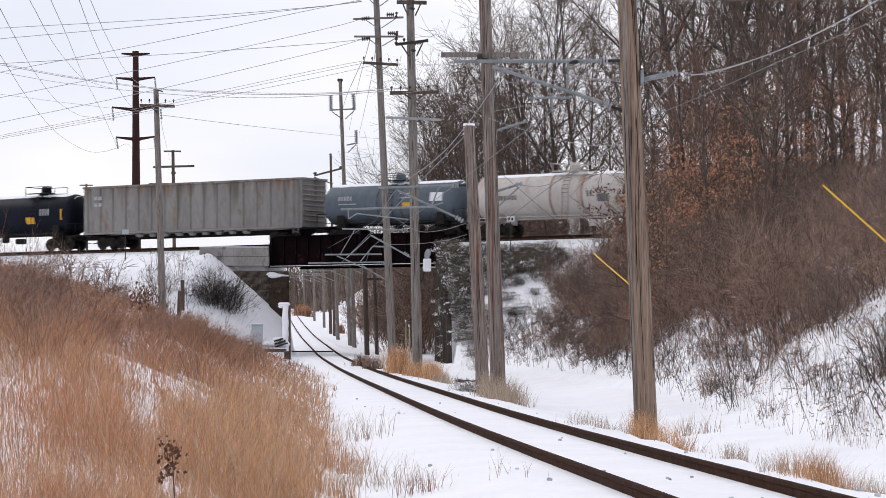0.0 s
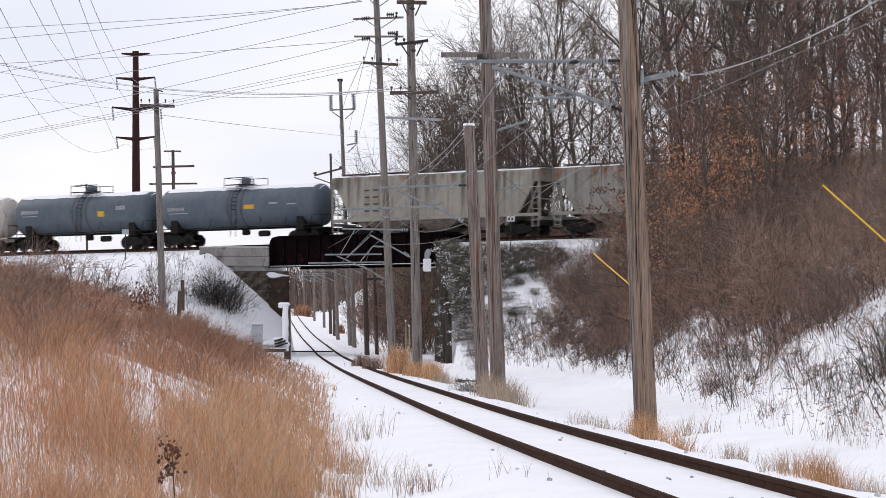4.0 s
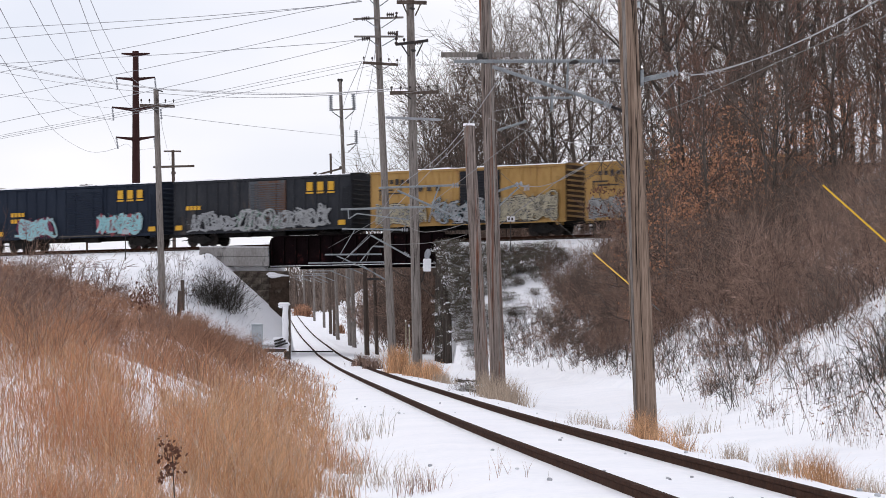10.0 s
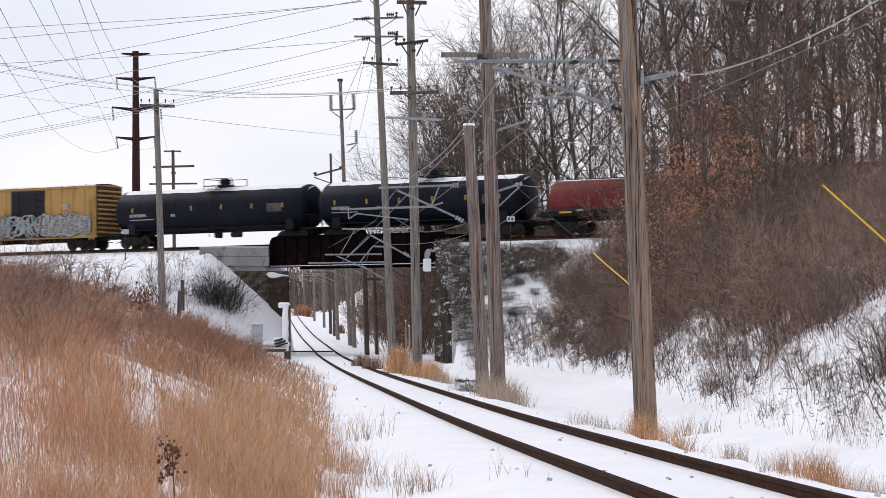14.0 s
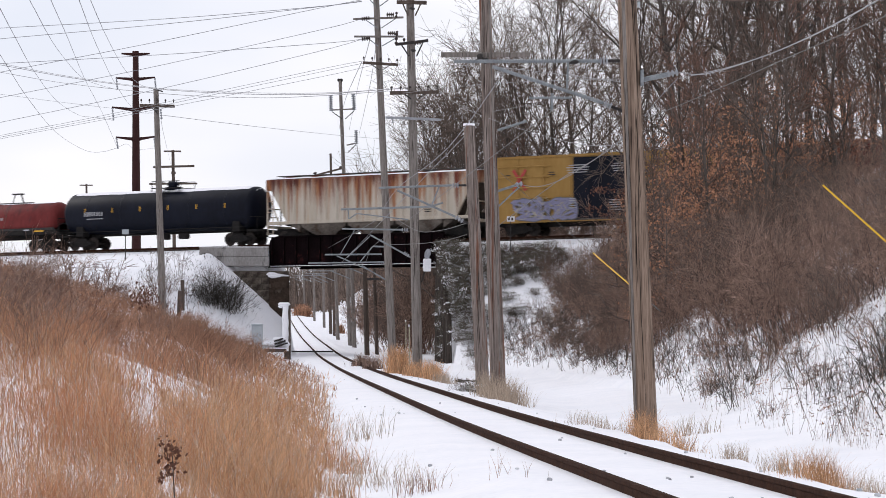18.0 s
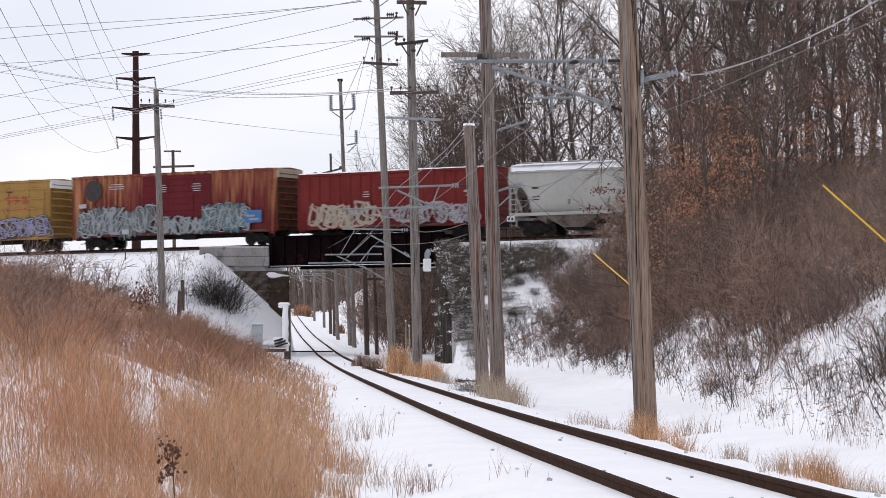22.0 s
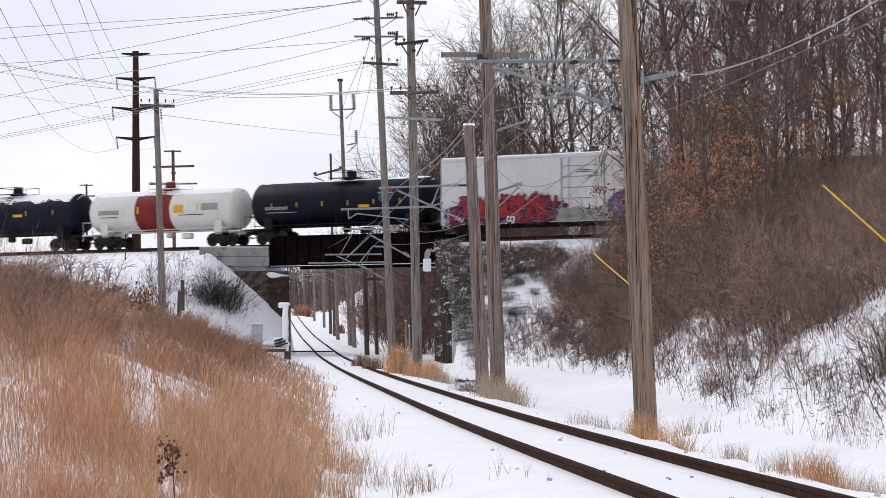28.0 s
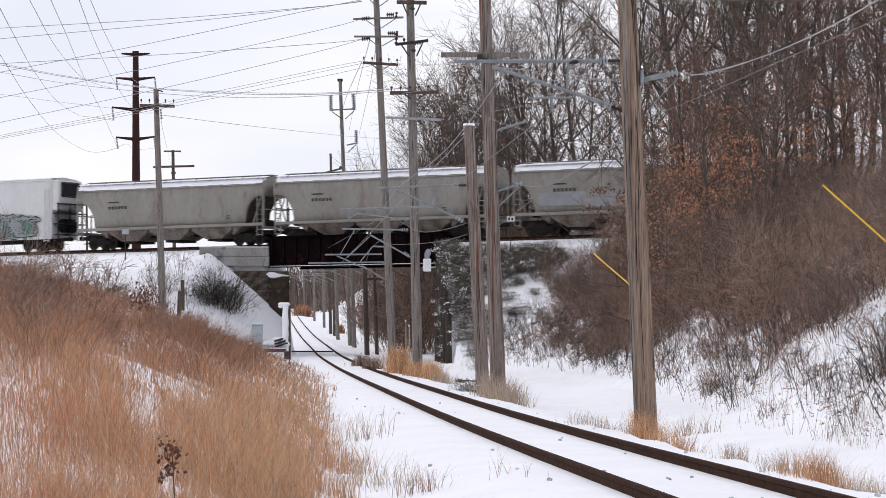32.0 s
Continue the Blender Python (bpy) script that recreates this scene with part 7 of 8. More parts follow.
# the trolley wire over the lower line, and its messenger
wire([(1.91, 49.00, 5.75), (-0.39, 88.00, 6.21), (-3.01, 120.00, 6.08), (-4.45, 145.00, 6.04), (low_x(250), 250, 9.2), (low_x(440), 440, 13.5)], 0.0075, WIRE_LIGHT, "trolley wire above the lower track", "trolley wires")
wire([(1.20, 49.00, 6.61), (0.08, 66.00, 6.31), (-1.44, 88.00, 6.68), (-2.44, 104.00, 6.54), (-3.49, 120.00, 6.83), (low_x(250), 250, 10.2), (low_x(440), 440, 14.6)], 0.0075, WIRE, "messenger wire above the trolley wire", "trolley wires")
wire([(0.89, 88.00, 8.57), (0.12, 100.00, 8.58), (-0.91, 115.00, 8.59), (-7.07, 190.00, 7.45)], 0.0112, WIRE, "guy wire falling from the pole")

# yellow guards on the guys
for a, b, c in (((1.20, 80.00, 7.05), (3.87, 72.00, 4.07), (4.60, 69.00, 3.19)), ((3.39, 49.00, 7.41), (6.26, 46.00, 4.26), (7.15, 45.00, 3.28))):
    gy_ = thing("guy_wire", "guy wire with a yellow plastic guard", "guy wire", "guy wires")
    part("cable", Geo().tube([a, b], 0.006, 5), DARK_STEEL, gy_)
    part("guard", Geo().tube([b, c], 0.017, 8), GUARD_YELLOW, gy_, "yellow plastic guard")
    e = Vector(c) + (Vector(c) - Vector(b)) * 0.8
    part("anchor", Geo().tube([c, e], 0.012, 5), DARK_STEEL, gy_)

# ---- small things beside the lines ----
cx, cy, cz_ = (-11.82, 178.00, 1.82)
cab = thing("signal_cabinet", "pale grey metal signal cabinet with a snowy top", "cabinet", m=Matrix.Translation((cx, cy, cz_)))
part("body", Geo().box((0, 0, 0.72), (0.68, 0.5, 1.44), 0.02), BOX_GREY, cab)
part("lid", Geo().box((0, 0, 1.47), (0.76, 0.58, 0.07), 0.02), BOX_GREY, cab)
part("snow_cover", Geo().box((0, 0, 1.53), (0.72, 0.54, 0.06), 0.03), SNOW_CAP, cab)
part("door", Geo().box((0, -0.26, 0.75), (0.58, 0.03, 1.25), 0.01), BOX_GREY, cab)
part("handle", Geo().box((0.2, -0.29, 0.8), (0.04, 0.04, 0.16), 0.01), DARK_STEEL, cab)
part("footing", Geo().box((0, 0, -0.6), (0.8, 0.6, 1.2), 0.02), CONCRETE, cab)
cx, cy, cz_ = (-10.22, 182.00, 1.83)
sp = thing("trackside_post", "thick post plastered with snow on one side", "post", m=Matrix.Translation((cx, cy, cz_)))
part("post", Geo().tube([(0.10, 0.05, -1.0), (0.10, 0.05, 2.75)], [0.22, 0.21], 12), POLE_DARK, sp)
rnd = random.Random(5)
part("snow_cover", Geo().tube([(-0.03 + rnd.uniform(-0.02, 0.02), -0.09, z) for z in np.linspace(-0.2, 2.7, 9)] + [(0.0, 0, 2.9)], [0.22 + rnd.uniform(-0.03, 0.02) for _ in range(9)] + [0.08], 10), SNOW_CAP, sp, "snow stuck to the post")
part("cap", Geo().box((-0.12, 0, 2.84), (0.80, 0.55, 0.24), 0.11).box((-0.34, -0.05, 2.70), (0.34, 0.4, 0.22), 0.1), SNOW_CAP, sp)
hl_ = thing("debris_heap", "low heap of dark timbers under snow", "debris", m=Matrix.Translation((-10.79, 180.00, 1.97)))
part("snow_cover", Geo().box((0, 0, 0.10), (1.9, 1.4, 0.45), 0.2).box((0.3, 0, 0.42), (0.9, 0.8, 0.3), 0.13), SNOW_CAP, hl_)
for k in range(3):
    part("timber", Geo().box((0.45 - 0.1 * k, -0.75 + 0.05 * k, 0.05 + 0.16 * k), (0.85 - 0.12 * k, 0.3, 0.10), 0.03, Matrix.Rotation(-0.30, 4, "Y") @ Matrix.Rotation(0.3 * k, 4, "Z")), DARK_STEEL, hl_)
part("slab", Geo().box((-0.1, -0.6, -0.30), (1.7, 0.5, 0.20), 0.05), POLE_DARK, hl_)
for a, b in (((-16.58, 178.00, 4.70), (-16.58, 178.00, 6.17)), ((-16.60, 176.00, 4.34), (-16.57, 176.00, 5.44))):
    p = Vector(a)
    ps = thing("fence_post", "short dark weathered fence post in snow", "post", "fence posts", m=Matrix.Translation(p))
    part("post", Geo().tube([(0, 0, -0.5), Vector(b) - p], [0.14, 0.12], 8), POLE_DARK, ps)
    part("post_snow", Geo().tube([Vector(b) - p, Vector(b) - p + Vector((0, 0, 0.05))], [0.12, 0.07], 8), SNOW_CAP, ps)
for a, b in (((-1.97, 150.00, 2.08), (-2.00, 150.00, 3.17)), ((-1.44, 121.00, 0.89), (-1.47, 121.00, 2.62))):
    p = Vector(a)
    ps = thing("marker_post", "thin pale marker post beside the track", "post", "marker posts", m=Matrix.Translation(p))
    part("post", Geo().box((Vector(b) - p) / 2 - Vector((0, 0, 0.1)), (0.05, 0.05, (Vector(b) - p).length + 0.3), 0.01), SPRAY["cream"], ps)
    part("post_top", Geo().box(Vector(b) - p + Vector((0, 0, 0.06)), (0.06, 0.06, 0.10), 0.01), SIGN_WHITE, ps)
p = Vector((4.46, 184.00, 8.97))
sg = thing("mile_sign", "small white sign plate on a thin post", "sign", m=Matrix.Translation(p))
part("post", Geo().tube([(0, 0, -0.8), (0, 0, 1.5)], 0.035, 6), DARK_STEEL, sg)
part("plate", Geo().box((0, -0.05, 1.35), (0.52, 0.02, 0.34), 0.01), SIGN_WHITE, sg)
for x in (-0.12, 0.10):
    part("lettering", Geo().box((x, -0.066, 1.35), (0.12, 0.01, 0.18)), MARK_DARK, sg)
p = Vector((-22.27, 196.00, 8.79))
sg = thing("trackside_sign", "small grey sign plate on a thin post", "sign", m=Matrix.Translation(p))
part("post", Geo().tube([(0, 0, -0.8), (0, 0, 1.25)], 0.035, 6), DARK_STEEL, sg)
part("plate", Geo().box((0, -0.05, 1.2), (0.46, 0.02, 0.34), 0.01), BOX_GREY, sg)
# switch rods across the lower line
rd = thing("switch_rod", "dark steel rods lying across the track", "switch rod", m=Matrix.Translation((low_x(205), 205, float(low_z(205)))))
for k, (x0, x1, dy) in enumerate(((-3.2, 0.6, 0.0), (-3.2, 0.2, -5.0), (-3.0, -1.6, -9.0))):
    part("rod", Geo().tube([(x0, dy, -0.02), (x1, dy - 0.4, -0.02)], 0.06, 6), DARK_STEEL, rd)
# dark tyre-like scrap beside the line
sc = thing("scrap_heap", "dark scrap half sunk in snow beside the line", "debris", m=pose(0.98, 115.5, gz(0.98, 115.5)))
rnd = random.Random(8)
for k in range(8):
    x, y, r = rnd.uniform(-0.38, 0.38), rnd.uniform(-0.25, 0.25), rnd.uniform(0.08, 0.17)
    a0, a1, tip = rnd.uniform(0, 6), rnd.uniform(3.2, 5.5), rnd.uniform(-0.5, 0.5)
    part("scrap_piece", Geo().tube([(x + r * math.cos(a0 + a1 * q / 7), y + r * math.sin(a0 + a1 * q / 7), 0.05 + 0.1 * tip * math.cos(a0 + a1 * q / 7)) for q in range(8)], rnd.uniform(0.03, 0.055), 6), TWIG_DARK, sc)

# ---- plants ----


class Twigs:
    """Collects many thin tapered bars quickly."""

    def __init__(self):
        self.v, self.f, self.n = [], [], 0

    def bar(self, pts, r0, r1, sides=3):
        pts = np.asarray(pts, dtype=float)
        d = pts[-1] - pts[0]
        d = d / (np.linalg.norm(d) + 1e-9)
        a = np.cross(d, (0, 0, 1.0) if abs(d[2]) < 0.9 else (1.0, 0, 0))
        a /= np.linalg.norm(a)
        b = np.cross(d, a)
        t = np.arange(sides) * 2 * np.pi / sides
        ring = np.cos(t)[:, None] * a + np.sin(t)[:, None] * b
        k = len(pts)
        rad = np.linspace(r0, r1, k)
        self.v.append((pts[:, None, :] + ring[None] * rad[:, None, None]).reshape(-1, 3))
        i = np.arange(k - 1)[:, None] * sides + np.arange(sides)[None]
        j = np.arange(k - 1)[:, None] * sides + (np.arange(sides)[None] + 1) % sides
        self.f.append(np.stack([i, j, j + sides, i + sides], axis=-1).reshape(-1, 4) + self.n)
        self.n += k * sides

    def mesh(self, name, mat):
        return big_mesh(name, np.concatenate(self.v), np.concatenate(self.f), mat)


def bent(rng, p, d, length, seg, wander, lift=0.0):
    """Points along a wandering branch, and its last direction."""
    pts, d = [p], d / np.linalg.norm(d)
    for _ in range(seg):
        d = d + rng.normal(0, wander, 3) + np.array((0, 0, lift))
        d /= np.linalg.norm(d)
        p = p + d * length / seg
        pts.append(p)
    return np.array(pts), d


def tree_meshes(seed, height, spread, limbs, fork, low=0.25, dense=1.0, pull=0.0, twig=None):
    """Trunk with limbs, and the bare crown, of a winter tree; pull: how far the limbs reach to the west."""
    rng = np.random.default_rng(seed)
    trunk, crown, boughs = Twigs(), Twigs(), []
    r = height * 0.0098
    tp, _ = bent(rng, np.zeros(3), np.array((rng.normal(-pull * 0.2, 0.05), rng.normal(0, 0.05), 1.0)), height, 9, 0.06, 0.04)
    tp[0, 2] = -0.6
    trunk.bar(tp, r, r * 0.12, 8)
    starts = []
    for k in range(limbs):
        f = low + (0.97 - low) * (k + rng.random() * 0.7) / limbs
        i = min(int(f * 9), 8)
        p = tp[i] + (tp[i + 1] - tp[i]) * (f * 9 - i)
        az = k * 2.4 + rng.normal(0, 0.4)
        el = 0.55 + 0.45 * f + rng.normal(0, 0.14)
        d = np.array((np.cos(az) * np.cos(el) - pull, np.sin(az) * np.cos(el), np.sin(el)))
        ln = spread * (1.2 - 0.7 * f) * rng.uniform(0.7, 1.3)
        pts, _ = bent(rng, p, d, ln, 6, 0.15, 0.07)
        rr = r * (1 - f * 0.72) * 0.52
        bough = Twigs()
        bough.bar(pts, rr, rr * 0.22, 5)
        boughs.append(bough.mesh("limb", BARK))
        starts.append((pts, rr, ln))
    for pts, rr, ln in starts:
        for q in range(fork):
            f = 0.15 + 0.85 * (q + rng.random()) / fork
            i = min(int(f * 6), 5)
            p = pts[i] + (pts[i + 1] - pts[i]) * (f * 6 - i)
            d = (pts[-1] - pts[0]) / ln + rng.normal(0, 0.6, 3) + np.array((0, 0, 0.12))
            l2 = ln * rng.uniform(0.28, 0.58)
            bp, _ = bent(rng, p, d, l2, 4, 0.2, 0.03)
            crown.bar(bp, max(0.026, rr * 0.45), 0.012, 3)
            for s in range(int((3 + rng.integers(0, 3)) * dense)):
                i = rng.integers(0, 4)
                p2 = bp[i] + (bp[i + 1] - bp[i]) * rng.random()
                d2 = (bp[-1] - bp[0]) / l2 + rng.normal(0, 0.6, 3) + np.array((0, 0, 0.1))
                tw, _ = bent(rng, p2, d2, l2 * rng.uniform(0.3, 0.7), 2, 0.22, 0.03)
                crown.bar(tw, 0.014, 0.007, 3)
                if rng.random() < 0.5:
                    tw2, _ = bent(rng, tw[1], d2 + rng.normal(0, 0.7, 3), l2 * 0.35, 1, 0.2)
                    crown.bar(tw2, 0.010, 0.006, 3)
    return trunk.mesh("trunk", BARK), boughs, crown.mesh("crown", twig or TWIG_TREE)


def leaf_mesh(seed, n, box, size, mat, layers=0, flat=0.11, per=26):
    """Many small bent leaves in clumps inside a box (centre, half size)."""
    rng = np.random.default_rng(seed)
    c, h = np.array(box[0]), np.array(box[1])
    hubs = c + rng.uniform(-1, 1, (max(6, n // per), 3)) * h
    if layers:
        hubs[:, 2] = c[2] - h[2] + 2 * h[2] * (rng.integers(0, layers, len(hubs)) + 0.5) / layers + rng.normal(0, 0.05, len(hubs))
    pick = rng.integers(0, len(hubs), n)
    p = hubs[pick] + rng.normal(0, 1, (n, 3)) * np.array((0.32, 0.32, flat)) * (h.mean() * 0.75)
    az, el = rng.uniform(0, 2 * np.pi, n), rng.uniform(-1.3, 0.2, n)
    u = np.stack([np.cos(az) * np.cos(el), np.sin(az) * np.cos(el), np.sin(el)], 1)
    w = np.cross(u, rng.normal(0, 1, (n, 3)))
    w /= np.linalg.norm(w, axis=1)[:, None]
    s = size * rng.uniform(0.6, 1.2, (n, 1))
    v = np.stack([p, p + u * s * 0.5 + w * s * 0.32, p + u * s, p + u * s * 0.5 - w * s * 0.32], 1).reshape(-1, 3)
    return big_mesh("leaves", v, np.arange(4 * n).reshape(n, 4), mat)


def stalks(name, x, y, z, h, w, lean, mat, seed, curl=0.15):
    """Thin bent stalks, one for each place, as one mesh."""
    rng = np.random.default_rng(seed)
    n = len(x)
    az = rng.uniform(0, 2 * np.pi, n)
    side = np.stack([np.cos(az), np.sin(az) * 0.5, np.zeros(n)], 1)
    d = np.stack([rng.normal(0, lean, n), rng.normal(0, lean, n), np.ones(n)], 1)
    bend = np.stack([rng.normal(0.05, 1, n), rng.normal(0, 1, n), np.zeros(n)], 1) * curl
    p = np.stack([x, y, z - 0.05], 1)
    h, w = h[:, None], w[:, None]
    a = p + d * h * 0.55
    t = p + d * h + bend * h
    v = np.stack([p - side * w / 2, p + side * w / 2, a + side * w * 0.38, a - side * w * 0.38, t + side * w * 0.06, t - side * w * 0.06], 1).reshape(-1, 3)
    o = np.arange(n)[:, None] * 6
    f = np.concatenate([o + np.array((0, 1, 2, 3)), o + np.array((3, 2, 4, 5))], 0)
    return big_mesh(name, v, f, mat)


def shrub_mesh(seed, height, width, stems, twigs, mat, droop=0.0, thick=0.012, finer=3, bare=0.2, stem_mat=None):
    """A many-stemmed bare shrub."""
    rng = np.random.default_rng(seed)
    tw, st = Twigs(), Twigs()
    for k in range(stems):
        az, out = rng.uniform(0, 2 * np.pi), rng.uniform(0.05, 0.75)
        base = np.array((np.cos(az), np.sin(az), 0)) * rng.uniform(0, 0.38) * width
        base[2] = -0.15
        d = np.array((np.cos(az) * out, np.sin(az) * out, 1.0))
        ln = height * rng.uniform(0.55, 1.1)
        pts, _ = bent(rng, base, d, ln, 4, 0.12, -droop)
        st.bar(pts, thick, thick * 0.4, 3)
        for q in range(twigs):
            f = rng.uniform(bare, 1.0) * 4
            i = min(int(f), 3)
            p = pts[i] + (pts[i + 1] - pts[i]) * (f - i)
            d2 = (pts[-1] - pts[0]) / ln + rng.normal(0, 0.75, 3)
            l2 = ln * rng.uniform(0.16, 0.38)
            t2, _ = bent(rng, p, d2, l2, 2, 0.2, -droop * 0.5)
            tw.bar(t2, thick * 0.55, thick * 0.25, 3)
            for _ in range(finer):
                p3 = t2[rng.integers(0, 2)] * 0.5 + t2[1] * 0.5
                t3, _ = bent(rng, p3, d2 + rng.normal(0, 0.6, 3), l2 * rng.uniform(0.4, 0.8), 1, 0.1)
                tw.bar(t3, thick * 0.4, thick * 0.2, 3)
    return st.mesh("stem_tuft", stem_mat or mat), tw.mesh("crown", mat)


def planted(name, label, category, group, meshes, places, kinds):
    """Things of a kind at (x, y, turn, scale, which), each with its parts."""
    first = {}
    for x, y, turn, sc, k in places:
        z = gz(x, y) - 0.1
        m = pose(x, y, z, 0, 0, turn)
        if k not in first:
            ob = thing(name, label, category, group, m=m)
            for pn_, me in zip(kinds, meshes[k]):
                for q in me if isinstance(me, list) else [me]:
                    tagged(part(pn_, q, None, ob), kind="stuff" if pn_ in ("crown", "stem_tuft", "leaves", "foliage", "snow_fleck") else "")
            ob.scale = (sc, sc, sc)
            first[k] = ob
        else:
            ob = copy_thing(first[k], m)
            ob.scale = (sc, sc, sc)


R = random.Random(42)


# woods on the hill
TREES = [tree_meshes(100 + k, *q) for k, q in enumerate(((21, 6.8, 17, 9, 0.22), (19, 7.2, 16, 9, 0.18), (23, 6.0, 18, 8, 0.28), (17, 6.2, 16, 9, 0.12), (20, 7.0, 15, 10, 0.25),
                                                        (19, 8.0, 18, 10, 0.16, 1.25, 0.35), (16, 6.5, 17, 9, 0.10, 1.25, 0.30)))]
places = []
for k in range(9):                         # the edge of the wood, reaching for the light
    u = -0.003 + 0.030 * (k + R.uniform(0, 0.8)) / 9
    y = R.uniform(207, 240)
    places.append((u * y, y, R.uniform(-25, 25), R.uniform(0.85, 1.08) * (0.98 if k < 3 else 1.15), 5 + k % 2))
places += [(u * y, y, R.uniform(-25, 25), sc, 6) for u, y, sc in ((0.0005, 228, 0.95), (0.004, 236, 1.12), (0.009, 221, 1.08))]
for k in range(9):                         # behind the upper line
    u = 0.018 + 0.052 * (k + R.uniform(0, 0.9)) / 9
    y = R.uniform(206, 262)
    places.append((u * y, y, R.uniform(0, 360), R.uniform(0.82, 1.15), R.randrange(6)))
for k in range(28):                        # on the hill
    u = 0.062 + 0.118 * (k + R.uniform(0, 0.9)) / 28
    y = R.uniform(150, 235)
    places.append((u * y, y, R.uniform(0, 360), R.uniform(0.85, 1.15), R.randrange(5)))
places += [(u * y, y, R.uniform(0, 360), sc, k) for u, y, sc, k in ((0.087, 166, 1.15, 2), (0.095, 188, 1.2, 0), (0.102, 172, 1.1, 2), (0.111, 196, 1.2, 4), (0.118, 180, 1.1, 0))]
places = [q for q in places if abs((q[0] - UP0.x) * ACROSS.x + (q[1] - UP0.y) * ACROSS.y) > 5.5]
planted("bare_tree", "tall leafless tree with grey-brown bark and fine twigs", "tree", "trees of the wood", TREES, places, ("trunk", "limb", "crown"))
THIN = [tree_meshes(150 + k, *q, 1.0, 0.0, TWIG_STEM if k == 1 else TWIG_TREE) for k, q in enumerate(((10, 3.0, 16, 7, 0.10), (12, 3.2, 18, 7, 0.12), (8, 2.8, 14, 7, 0.08)))]
places = []
for k in range(40):
    u = 0.070 + 0.111 * (k + R.uniform(0, 0.9)) / 40
    y = R.uniform(122, 182)
    places.append((u * y, y, R.uniform(0, 360), R.uniform(0.8, 1.2), R.randrange(3)))
for k in range(3):
    u = 0.014 + 0.052 * (k + R.uniform(0, 0.9)) / 3
    y = R.uniform(205, 216)
    places.append((u * y, y, R.uniform(0, 360), R.uniform(0.8, 1.1), R.randrange(3)))
places = [q for q in places if abs((q[0] - UP0.x) * ACROSS.x + (q[1] - UP0.y) * ACROSS.y) > 5.0]
planted("young_tree", "young leafless tree with many fine twigs", "tree", "young trees of the wood", THIN, places, ("trunk", "limb", "crown"))

# brush along the bank
BRUSH = [shrub_mesh(200 + k, h, w, s, t, (TWIG, TWIG, TWIG, TWIG_TREE)[k], 0.03, 0.0145, 4, 0.40, TWIG_STEM) for k, (h, w, s, t) in enumerate(((3.6, 3.2, 30, 11), (4.4, 3.0, 28, 12), (2.8, 3.4, 32, 10), (4.0, 2.6, 26, 12)))]
LOWB = [shrub_mesh(220 + k, h, w, s, t, TWIG_DARK if k == 1 else TWIG, 0.03, 0.011, 3, 0.25, BARK) for k, (h, w, s, t) in enumerate(((1.3, 1.8, 12, 5), (1.7, 1.6, 10, 6), (0.9, 2.0, 16, 4)))]


def east_toe(y):
    return low_x(y) + 6.0 + 4.0 * float(smooth01((y - 45) / 70)) - 1.5 * float(smooth01((y - 120) / 60))


ARCH = [shrub_mesh(240 + k, h, w, s_, t, TWIG, 0.13, 0.018, 3, 0.50, BARK) for k, (h, w, s_, t) in enumerate(((2.9, 2.6, 12, 11), (3.4, 2.2, 10, 13), (2.4, 2.8, 13, 10)))]
places, lower, near = [], [], []
for k in range(215):
    y = R.uniform(60, 184)
    x = east_toe(y) + 2.2 + 14 * R.random() ** 1.2
    if x / y < (0.020 if y < 118 else 0.026 if y < 148 else 0.036) or x / y > 0.185 or abs((x - UP0.x) * ACROSS.x + (y - UP0.y) * ACROSS.y) < 6:
        continue
    places.append((x, y, R.uniform(0, 360), R.uniform(0.7, 1.12) * min(1.0, 0.62 + (x - east_toe(y)) * 0.06) * (0.62 if x / y > 0.13 else 0.72 if x / y < 0.066 and y > 112 else 1.0), R.randrange(4)))
for k in range(190):
    y = R.uniform(46, 186)
    x = east_toe(y) + 0.2 + 3.4 * R.random()
    if 0.004 < x / y < 0.175:
        lower.append((x, y, R.uniform(0, 360), R.uniform(0.5, 1.15), R.randrange(3)))
for k in range(64):
    y = R.uniform(98, 160)
    x = east_toe(y) + 0.5 + 4.2 * R.random()
    if 0.019 < x / y < 0.085:
        places.append((x, y, R.uniform(0, 360), R.uniform(0.34, 0.56), R.randrange(4)))
for k in range(20):                        # bare stems leaning out over the near bank
    y = R.uniform(52, 84)
    x = east_toe(y) + 1.0 + 5.5 * R.random()
    if 0.095 < x / y < 0.172:
        near.append((x, y, R.uniform(0, 360), R.uniform(0.5, 0.85), R.randrange(3)))
planted("leaning_shrub", "tall bare shrub with long arching stems over snow", "shrub", "arching shrubs on the bank", ARCH, near, ("stem_tuft", "crown"))
planted("shrub", "dense leafless brown shrub on the snowy bank", "shrub", "brush on the bank", BRUSH, places, ("stem_tuft", "crown"))
planted("low_shrub", "low scraggly bare shrub in snow", "shrub", "low brush on the bank", LOWB, lower, ("stem_tuft", "crown"))

